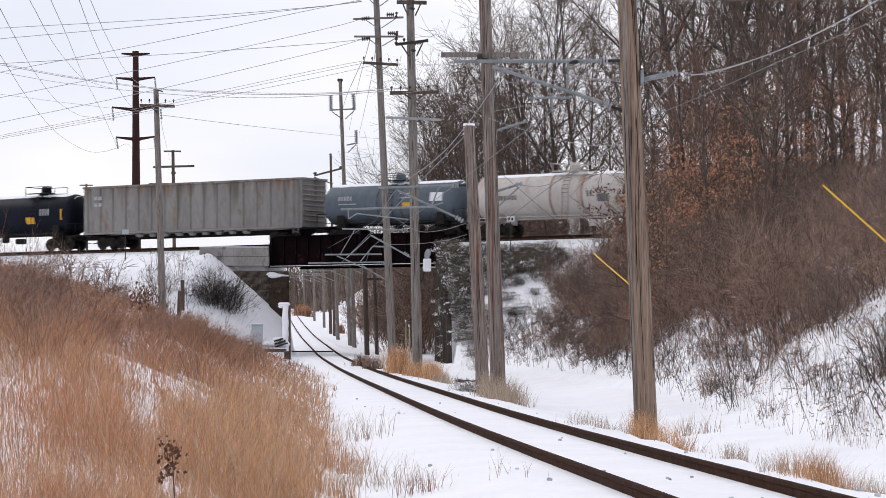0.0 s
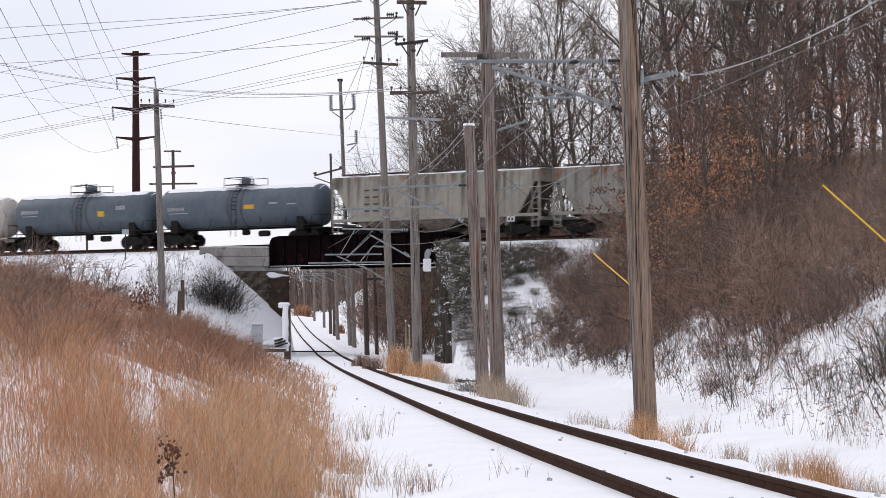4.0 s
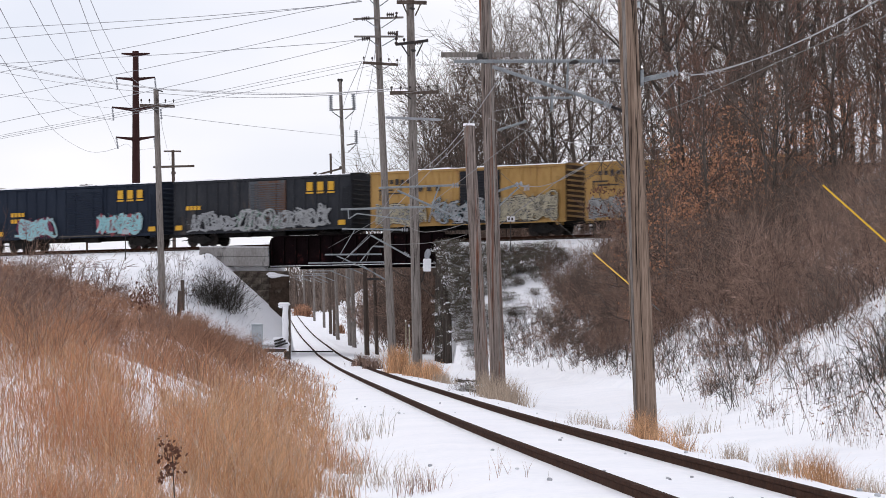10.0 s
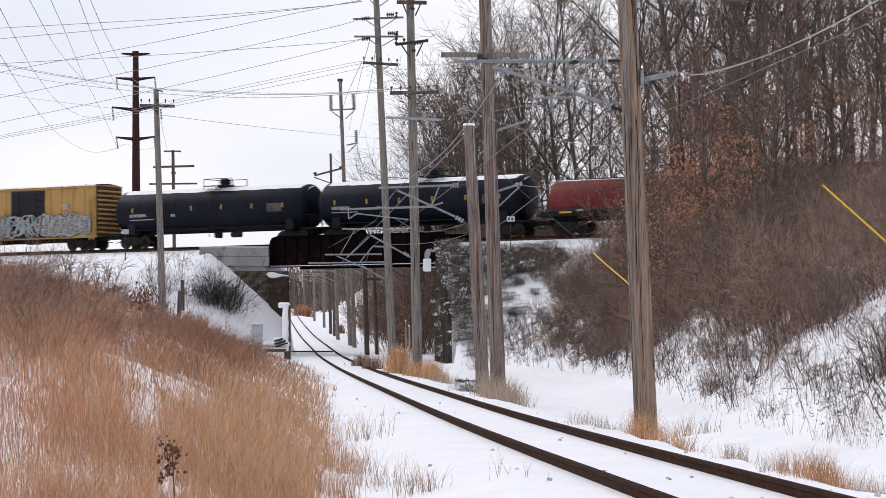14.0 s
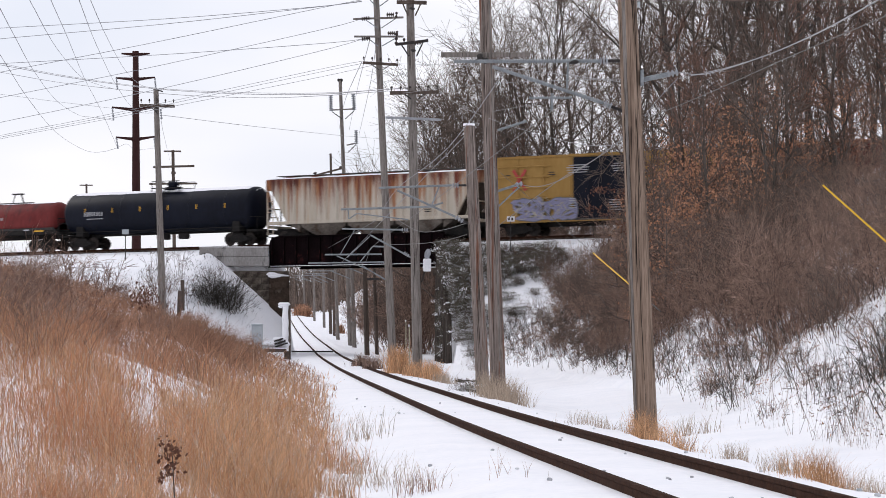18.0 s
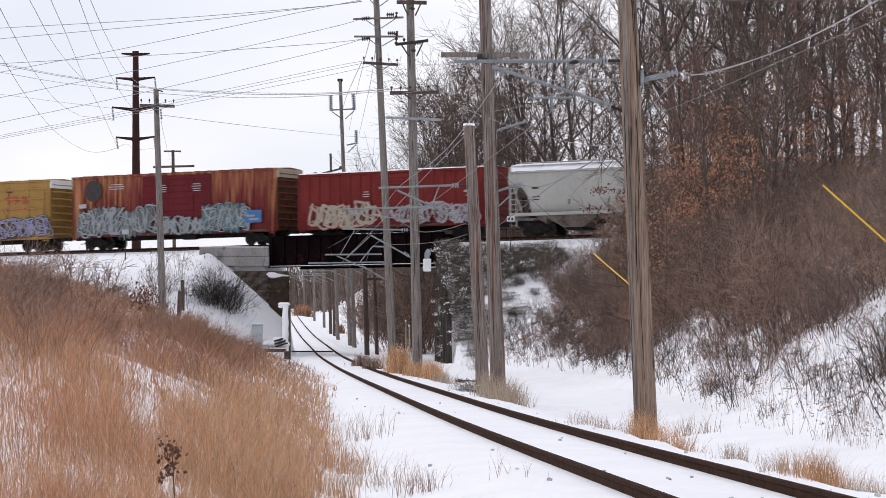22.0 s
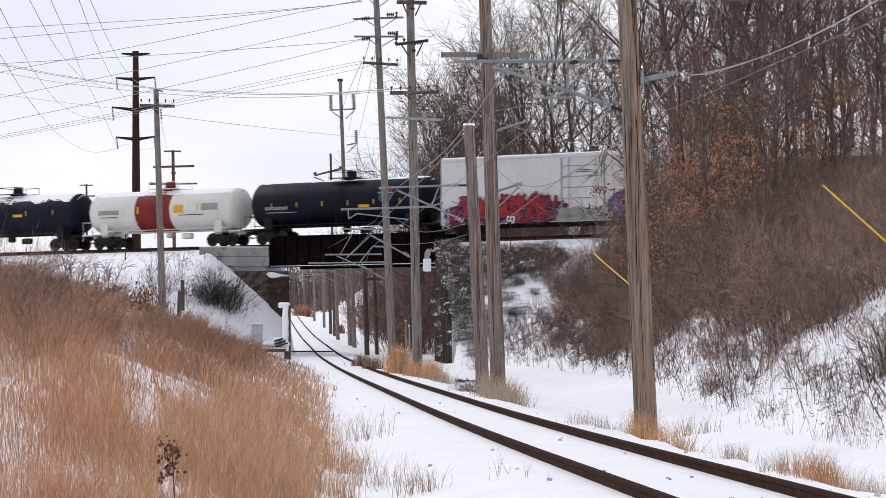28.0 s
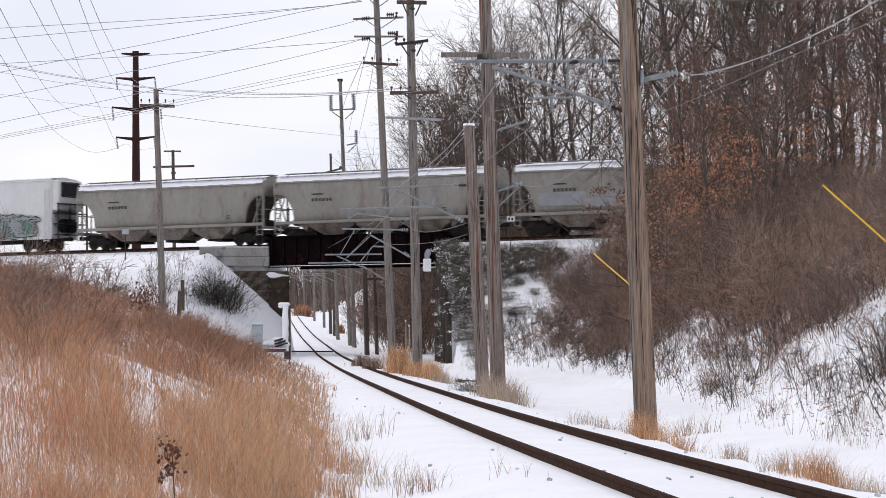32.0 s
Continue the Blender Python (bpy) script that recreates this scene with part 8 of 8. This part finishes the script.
# young beeches that keep their rusty leaves
SAP = []
for k in range(3):
    tr, lm, cr = tree_meshes(300 + k, 8.5, 2.6, 12, 4, 0.12, 0.7)
    SAP.append((tr, lm, cr, leaf_mesh(310 + k, 1350, ((0, 0, 4.2), (2.3, 2.3, 3.6)), 0.165, LEAF_RUST, 8)))
places = [(u * y, y, R.uniform(0, 360), s, R.randrange(3)) for u, y, s in (
    (0.079, 118, 0.75), (0.088, 126, 0.85), (0.096, 132, 0.95), (0.104, 138, 1.0), (0.100, 122, 0.8), (0.112, 142, 0.95), (0.120, 135, 0.8), (0.128, 148, 0.9), (0.136, 140, 0.8), (0.147, 145, 0.75), (0.085, 140, 0.9), (0.093, 150, 1.0), (0.108, 155, 1.05))]
planted("young_beech", "young beech still holding rusty dead leaves", "tree", "young beeches", SAP, places, ("trunk", "limb", "crown", "leaves"))
tr, lm, cr = tree_meshes(330, 5.0, 1.8, 10, 4, 0.2, 0.7)
x, y = 0.0655 * 118, 118
planted("oak_sapling", "oak sapling with dark red dead leaves", "tree", "", [(tr, lm, cr, leaf_mesh(331, 360, ((0, 0, 5.6), (1.0, 1.0, 0.9)), 0.12, LEAF_DARK))], [(x, y, 30, 1.15, 0)], ("trunk", "limb", "crown", "leaves"))

# dark evergreen creeper on the fill by the bridge, with snow between
VINE = [(*shrub_mesh(400 + k, 1.5, 2.4, 46, 6, TWIG_TREE, 0.10, 0.012, 3), leaf_mesh(405 + k, 1500, ((0, 0, 0.65), (1.25, 1.25, 0.6)), 0.085, EVERGREEN), leaf_mesh(409 + k, 210, ((0, 0, 0.55), (1.25, 1.25, 0.6)), 0.17, SNOW_CAP)) for k in range(3)]
places = []
while len(places) < 160:
    a_, s_ = R.uniform(16.0, 27), -3.7 - 12.0 * R.random() ** 1.2
    p = upper(a_, s_)
    if p.x - low_x(p.y) < 8.05 or (s_ < -6.5 and R.random() < 0.72 and p.x - low_x(p.y) > 9.2):
        continue
    places.append((p.x, p.y, R.uniform(0, 360), R.uniform(0.42, 0.80) * (0.75 if s_ > -5.5 else 1.0 if s_ > -8 else 0.75), R.randrange(3)))
for k in range(40):
    y_ = R.uniform(180, 192)
    places.append((low_x(y_) + R.uniform(7.62, 8.5), y_, R.uniform(0, 360), R.uniform(0.45, 0.75), R.randrange(3)))
places.append((0.85, 86.5, 30, 0.42, 0))
places.append((1.02, 88.0, 130, 0.26, 1))
planted("creeper_bush", "low dark evergreen bush on the snowy fill", "shrub", "bushes on the fill", VINE, places, ("stem_tuft", "crown", "foliage", "snow_fleck"))
WEST = [shrub_mesh(420, 2.4, 2.6, 62, 7, TWIG_DARK, 0.05, 0.016, 3), shrub_mesh(421, 3.2, 2.0, 9, 5, TWIG_STEM, 0.0, 0.022, 2, 0.3, BARK), shrub_mesh(422, 4.2, 1.6, 4, 11, TWIG_STEM, 0.0, 0.042, 2, 0.3, BARK)]
places = []
for x, y, turn, s in ((-15.5, 192.6, 10, 1.0), (-14.7, 192.9, 140, 0.92), (-16.2, 192.4, 250, 0.75)):
    places.append((x, y, turn, s, 0))
planted("dark_shrub", "dark rounded leafless shrub on the snowy slope", "shrub", "shrubs by the bridge", WEST, places, ("stem_tuft", "crown"))
places = []
for k in range(20):
    u = -0.150 + 0.054 * (k + R.random()) / 20
    y = R.uniform(150, 176)
    places.append((u * y, y, R.uniform(0, 360), R.uniform(0.6, 0.95), 1 + k % 2))
for k in range(30):
    u, y = R.uniform(-0.135, -0.078), R.uniform(189.5, 195.5)
    places.append((u * y, y, R.uniform(0, 360), R.uniform(0.30, 0.75), 1 + (k % 4 == 0)))
planted("bare_sapling", "thin leafless sapling before the embankment", "sapling", "saplings on the bank", WEST, places, ("stem_tuft", "crown"))

# ---- dry grass and weeds on the west bank ----
rng = np.random.default_rng(7)


def scatter(n, y0, y1, u0, u1, power=1.0):
    """Places spread evenly as the eye sees them: depth thinned out with distance."""
    q = rng.random(n)
    y = (y0 ** -power + q * (y1 ** -power - y0 ** -power)) ** (-1 / power)
    return rng.uniform(u0, u1, n) * y, y


def clumps(x, y, s, seed):
    return rough2(x, y, s, seed) + 0.6 * rough2(x, y, s * 0.37, seed + 2)


x, y = scatter(165000, 12, 155, -0.175, -0.015, 0.9)
d = low_x(y) - west_toe(y) + 0.15 - x
edge = d + 0.35 * clumps(x, y, 1.6, 9.0)
u = x / y
snowy = np.zeros(len(x))
for cu, du, y0, y1 in ((-0.156, 0.026, 13, 36), (-0.106, 0.010, 24, 46), (-0.090, 0.012, 34, 54), (-0.116, 0.010, 40, 60), (-0.098, 0.007, 14, 27), (-0.036, 0.004, 60, 84), (-0.080, 0.010, 12, 23), (-0.050, 0.012, 12, 25)):
    snowy = np.maximum(snowy, np.exp(-((u - cu) / du) ** 2) * smooth01((y - y0) / 3) * smooth01((y1 - y) / 5))
snowy = np.maximum(snowy, 0.62 * smooth01((24 - y) / 6))
keep = (edge > 0.25) & (rng.random(len(x)) > snowy * 0.56) & (clumps(x, y, 1.1, 5.0) > -1.35 + 0.9 * rng.random(len(x))) & (clumps(x, y, 0.30, 15.0) > -1.5 + 1.5 * rng.random(len(x)))
x, y, d, snowy = x[keep], y[keep], d[keep], snowy[keep]
z = ground_z(x, y)
tone = clumps(x, y, 3.0, 1.0) + rng.normal(0, 0.5, len(x))
weedy = (d > 2.6 - 0.03 * (y - 50) + 0.9 * tone) & (y > 41 + 6 * tone)
h = rng.uniform(0.42, 0.98, len(x)) * (0.9 + 0.2 * np.clip(clumps(x, y, 2.0, 3.0), -1, 1)) * np.clip(0.60 + d * 0.16, 0.50, 1.0)
h *= (1 - 0.38 * smooth01((y - 78) / 30)) * (1 - 0.50 * snowy) * rng.choice((0.55, 0.8, 1.0, 1.12), len(x), p=(0.3, 0.35, 0.27, 0.08))
w = np.maximum(0.0042, 0.00019 * y) * rng.uniform(0.6, 1.5, len(x))
pick = rng.random(len(x)) + 0.24 * tone + 0.30 * smooth01((-x / y - 0.075) / 0.05)
for nm, sel, mat, lb, sd, hh in (("dry_grass", ~weedy & (pick < 0.62), GRASS_TAN, "tall tan dry grass on the bank", 21, 1.0), ("pale_grass", ~weedy & (pick >= 0.62) & (pick < 0.76), GRASS_PALE, "pale dry grass stems on the bank", 23, 1.05),
                                 ("rusty_grass", ~weedy & (pick >= 0.76), GRASS_RUST, "rust-brown dry grass on the bank", 24, 0.95), ("brown_weeds", weedy, WEED, "thicket of brown dead weeds on the bank", 22, 0.95)):
    tagged(new(nm, stalks(nm, x[sel], y[sel], z[sel], h[sel] * hh, w[sel] * (1.2 if nm == "brown_weeds" else 1.0), 0.15 if nm != "brown_weeds" else 0.36, mat, sd, 0.30)), lb, "grass", kind="stuff")
# weed shrubs among the grass
WEEDS = [shrub_mesh(440 + k, 1.4, 1.5, 30, 7, WEED, 0.02, 0.0065, 3, 0.2, TWIG_STEM) for k in range(3)]
places = []
for k in range(150):
    y = R.uniform(40, 145)
    x = low_x(y) - 3 - R.uniform(3.5 if y > 70 else 4.5, 17)
    if x / y < -0.18:
        continue
    places.append((x, y, R.uniform(0, 360), R.uniform(0.40, 0.80), R.randrange(3)))
for k in range(46):
    u, y = R.uniform(-0.094, -0.068), R.uniform(68, 104)
    places.append((u * y, y, R.uniform(0, 360), R.uniform(0.45, 0.85), R.randrange(3)))
planted("weed_clump", "brown leafless weed clump in dry grass", "weeds", "weed clumps", WEEDS, places, ("stem_tuft", "crown"))
DARKW = [shrub_mesh(450 + k, 2.3, 2.2, 13, 8, (TWIG, TWIG_STEM)[k], 0.0, 0.0070, 3, 0.25, TWIG_STEM) for k in range(2)]
places = [(R.uniform(-0.166, -0.137) * y, y, R.uniform(0, 360), R.uniform(0.45, 0.78), k % 2) for k, y in enumerate(np.linspace(35, 58, 26))]
places += [(u * y, y, R.uniform(0, 360), R.uniform(0.30, 0.48), 0) for u, y in ((R.uniform(-0.105, -0.066), R.uniform(66, 100)) for _ in range(24))]
places += [(1.45, 156.0, 20.0, 0.36, 1), (1.75, 155.0, 130.0, 0.30, 1), (2.05, 157.0, 250.0, 0.34, 0)]
planted("bare_bush", "dark leafless bush standing in the grass", "shrub", "bushes in the grass", DARKW, places, ("stem_tuft", "crown"))
# the oak seedling and other leafy stems
for k, ((x, y, z), hgt, lw, n) in enumerate((((-1.84, 19.00, 0.43), 0.70, 0.075, 120), ((-7.60, 70.00, 1.85), 1.45, 0.26, 120), ((-7.74, 74.00, 1.69), 1.1, 0.22, 110))):
    z = gz(x, y)
    ob = thing("oak_seedling", "small oak seedling with curled dark brown leaves", "seedling", "oak seedlings", m=pose(x, y, z))
    part("stem", Geo().tube([(0, 0, -0.1), (0.02, 0, hgt * 0.5), (0.0, 0, hgt)], [0.006 + 0.004 * k, 0.005, 0.003], 5), BARK, ob)
    part("leaves", leaf_mesh(460 + k, n, ((0.01, 0, hgt * 0.82), (lw, lw, lw * (2.2 if k == 0 else 1.5))), lw * (0.55 if k == 0 else 0.36), LEAF_DARK, 0, 0.30, 8), None, ob)

# grass tufts on the flat snow
for px_, n, wd, hh, mat, lb in (
    ((1.79, 78.00, 0.41), 520, 0.62, 0.75, GRASS_PALE, "pale dry grass round the pole's foot"),
    ((1.36, 80.00, 0.74), 420, 0.40, 0.80, GRASS_PALE, "pale dry grass round the pole's foot"),
    ((-0.52, 118.00, 0.76), 700, 0.55, 0.85, GRASS_TAN, "tan dry grass beside the pole"),
    ((-1.98, 126.00, 0.86), 800, 0.55, 1.30, GRASS_TAN, "tall tan dry grass beside the pole"),
    ((-1.30, 119.00, 0.78), 260, 0.35, 0.7, GRASS_TAN, "tan dry grass beside the pole"),
    ((4.24, 31.00, 0.15), 620, 0.42, 0.40, GRASS_TAN, "pale dry grass tuft in snow"),
    ((3.91, 32.00, 0.18), 200, 0.35, 0.30, GRASS_PALE, "pale dry grass tuft in snow"),
    ((4.63, 30.00, 0.14), 300, 0.28, 0.40, GRASS_PALE, "pale dry grass tuft in snow"),
    ((3.75, 36.00, 0.23), 160, 0.25, 0.28, GRASS_PALE, "sparse dry grass in snow"),
    ((2.69, 52.00, 0.35), 130, 0.60, 0.30, GRASS_PALE, "sparse dry grass in snow"),
    ((3.15, 51.00, 0.34), 90, 0.40, 0.32, GRASS_PALE, "sparse dry grass in snow"),
    ((3.51, 48.60, 0.26), 520, 0.28, 0.62, GRASS_TAN, "dry grass round the pole's foot"),
    ((3.73, 45.00, 0.23), 260, 0.45, 0.46, GRASS_TAN, "dry grass tuft in snow"),
    ((5.34, 60.00, 0.71), 110, 0.7, 0.5, GRASS_PALE, "sparse dry grass on the bank"),
    ((-3.50, 140.00, 0.65), 260, 0.5, 0.7, TWIG, "small bare weeds in snow"),
    ((-4.36, 150.00, 1.05), 260, 0.5, 0.7, TWIG, "small bare weeds in snow"),
    ((-24.2, 482.0, 7.8), 900, 1.3, 1.9, WEED, "brown dry weeds along the far line"),
    ((-26.6, 530.0, 9.0), 600, 1.3, 1.6, WEED, "brown dry weeds along the far line"),
    ((-12.9, 350.0, 4.0), 300, 0.6, 1.2, WEED, "brown dry weeds at a pole's foot"),
    ((0.02, 112.00, 0.71), 200, 0.5, 0.5, GRASS_PALE, "sparse dry grass in snow"),
    ((0.73, 30.00, -0.04), 14, 0.30, 0.42, WEED, "few bare weed stems in snow"),
    ((-0.89, 33.00, 0.07), 110, 0.45, 0.50, GRASS_PALE, "pale thin weeds at the edge of the snow"),
    ((-0.54, 32.00, 0.05), 60, 0.40, 0.42, GRASS_PALE, "pale thin weeds at the edge of the snow"),
    ((-1.39, 48.00, 0.19), 80, 0.55, 0.6, GRASS_PALE, "pale thin weeds at the edge of the snow"),
    ((-0.30, 30.00, -0.01), 90, 0.30, 0.35, WEED, "bare weed stems in snow"),
):
    qx, qy = rng.normal(px_[0], wd * 0.5, n), rng.normal(px_[1], wd, n)
    hh_ = hh * rng.uniform(0.5, 1.15, n) * np.exp(-0.25 * ((qx - px_[0]) / wd) ** 2)
    tagged(new("grass_tuft", stalks("grass_tuft", qx, qy, ground_z(qx, qy), hh_, np.full(n, max(0.0035, 0.00019 * px_[1])), 0.22, mat, n + 3)), lb, "grass", "grass tufts", "stuff")

# stems and litter on the snowy bank
x, y = scatter(12000, 40, 170, 0.018, 0.17, 0.8)
toe = low_x(y) + 6.0 + 4.0 * smooth01((y - 45) / 70) - 1.5 * smooth01((y - 120) / 60)
keep = (x - toe > -0.3) & (clumps(x, y, 2.2, 2.0) > 0.9 - 1.6 * rng.random(len(x)))
x, y = x[keep], y[keep]
tagged(new("bank_stems", stalks("bank_stems", x, y, ground_z(x, y), rng.uniform(0.1, 1.3, len(x)) ** 1.5, np.maximum(0.007, 0.00014 * y), 0.22, TWIG, 33, 0.16)), "thin bare stems on the snowy bank", "stems", kind="stuff")


def litter(name, label, n, y0, y1, size, mat, seed, reach):
    """Dead leaves and sticks lying on the bank, as one mesh."""
    q = np.random.default_rng(seed)
    x, y = scatter(n, y0, y1, 0.016, 0.17, 0.8)
    toe = low_x(y) + 6.0 + 4.0 * smooth01((y - 45) / 70) - 1.5 * smooth01((y - 120) / 60)
    ok = (x - toe > 0.0 + q.exponential(0.6, n)) & (x - toe < reach) & (clumps(x, y, 1.4, 4.0) + 0.7 * clumps(x, y, 0.5, 8.0) + q.normal(0, 1.0, n) > 0.85)
    x, y = x[ok], y[ok]
    m = len(x)
    p = np.stack([x, y, ground_z(x, y) + 0.02], 1)
    az = q.uniform(0, 6.28, m)
    u = np.stack([np.cos(az), np.sin(az), q.uniform(-0.3, 1.0, m)], 1) * (size * q.uniform(0.4, 1.6, (m, 1)))
    v = np.stack([-np.sin(az), np.cos(az), q.uniform(0.2, 0.9, m)], 1) * (size * 0.55 * q.uniform(0.3, 1.3, (m, 1)))
    vs = np.stack([p - u * 0.5, p + v * 0.6, p + u * 0.5, p - v * 0.4], 1).reshape(-1, 3)
    tagged(new(name, big_mesh(name, vs, np.arange(4 * m).reshape(m, 4), mat)), label, "leaf litter", kind="stuff")


litter("leaf_litter", "dark dead leaves showing through the snow", 60000, 42, 170, 0.050, TWIG_STEM, 51, 9.0)
litter("brown_litter", "brown dead leaves and sticks on the snow", 46000, 42, 170, 0.060, WEED, 52, 9.0)

# stubble and stems on the fill west of the bridge
y = rng.uniform(184, 197.5, 7000)
x = rng.uniform(-0.165, -0.066, 7000) * y
keep = (clumps(x, y, 1.2, 6.0) > 0.7 - 1.5 * rng.random(7000)) & ((x - UP0.x) * ACROSS.x + (y - UP0.y) * ACROSS.y < -4.0) & (x - low_x(y) < -3.6)
x, y = x[keep], y[keep]
tagged(new("slope_stubble", stalks("slope_stubble", x, y, ground_z(x, y), rng.uniform(0.08, 0.45, len(x)), rng.uniform(0.015, 0.05, len(x)), 0.5, TWIG_DARK, 37, 0.5)), "dark stubble and stems on the snowy fill", "stems", kind="stuff")

# brush on the bank beyond the bridge
places, more = [], []
for k in range(60):
    y = R.uniform(212, 300)
    x = low_x(y) + 6.5 + 13 * R.random()
    places.append((x, y, R.uniform(0, 360), R.uniform(1.1, 1.9), R.randrange(4)))
planted("shrub", "dense leafless brown shrub beyond the bridge", "shrub", "brush beyond the bridge", BRUSH, places, ("stem_tuft", "crown"))
for k in range(16):
    y = R.uniform(225, 330)
    x = low_x(y) + 8.5 + 12 * R.random()
    more.append((x, y, R.uniform(0, 360), R.uniform(0.8, 1.1), R.randrange(3)))
planted("young_tree", "young leafless tree beyond the bridge", "tree", "young trees beyond the bridge", THIN, more, ("trunk", "limb", "crown"))

# far woods through the bridge and along the horizon
n = 15000
x, y = rng.uniform(-22, 50, n), rng.uniform(214, 400, n)
keep = (x - low_x(y) > 7.0 + 3 * rng.random(n)) & (x < 0.02 * y)
x, y = x[keep], y[keep]
tagged(new("far_brush", stalks("far_brush", x, y, ground_z(x, y), rng.uniform(2.5, 8, len(x)), rng.uniform(0.04, 0.16, len(x)), 0.22, TWIG, 34, 0.2)), "dense brown brush beyond the bridge", "brush", kind="stuff")
x, y = rng.uniform(-140, 60, 12000), rng.uniform(560, 760, 12000)
keep = ((np.abs(x - low_x(y)) > 6) | (y > 650)) & (x / y > -0.060)
x, y = x[keep], y[keep]
tagged(new("far_woods", stalks("far_woods", x, y, np.minimum(ground_z(x, y), 14.0), rng.uniform(8, 17, len(x)), rng.uniform(0.15, 0.5, len(x)), 0.15, TWIG_TREE, 35, 0.2)), "distant grey-brown woods", "woods", kind="stuff")

# stones and lumps along the lower track
stones = thing("track_stones", "loose ballast stones poking through the snow", "stones", kind="stuff")
g = Geo()
rnd = random.Random(3)
for k in range(60):
    y = 24 + 90 * rnd.random() ** 1.7
    x = low_x(y) + rnd.choice((rnd.uniform(-0.6, 0.6), rnd.uniform(-2.4, -0.95), rnd.uniform(0.95, 1.7)))
    s = rnd.uniform(0.012, 0.04)
    g.box((x, y, gz(x, y) + s * 0.3), (s * 1.6, s * 1.3, s), s * 0.35, Matrix.Rotation(rnd.uniform(0, 3), 4, "Z") @ Matrix.Rotation(rnd.uniform(-0.4, 0.4), 4, "X"))
part("stone", g, ICE, stones)


def motions():
    """The train rolls west over the bridge for the whole clip."""
    for ob, u in TRAIN:
        walk(ob, [(t, car_pose(u - rolled(t))) for t in range(0, 33)])
    # all wheelsets turn alike: one set of keys, shared
    walk(WHEELS[0], [(k / FPS, pose(0, 0, 0, 0, -math.degrees(rolled(k / FPS) / R_WHEEL), 0)) for k in range(0, 32 * FPS + 1)])
    turning = WHEELS[0].animation_data
    for w in WHEELS[1:]:
        w.rotation_mode = "QUATERNION"
        keys = w.animation_data_create()
        keys.action = turning.action
        keys.action_slot = turning.action_slot


motions()
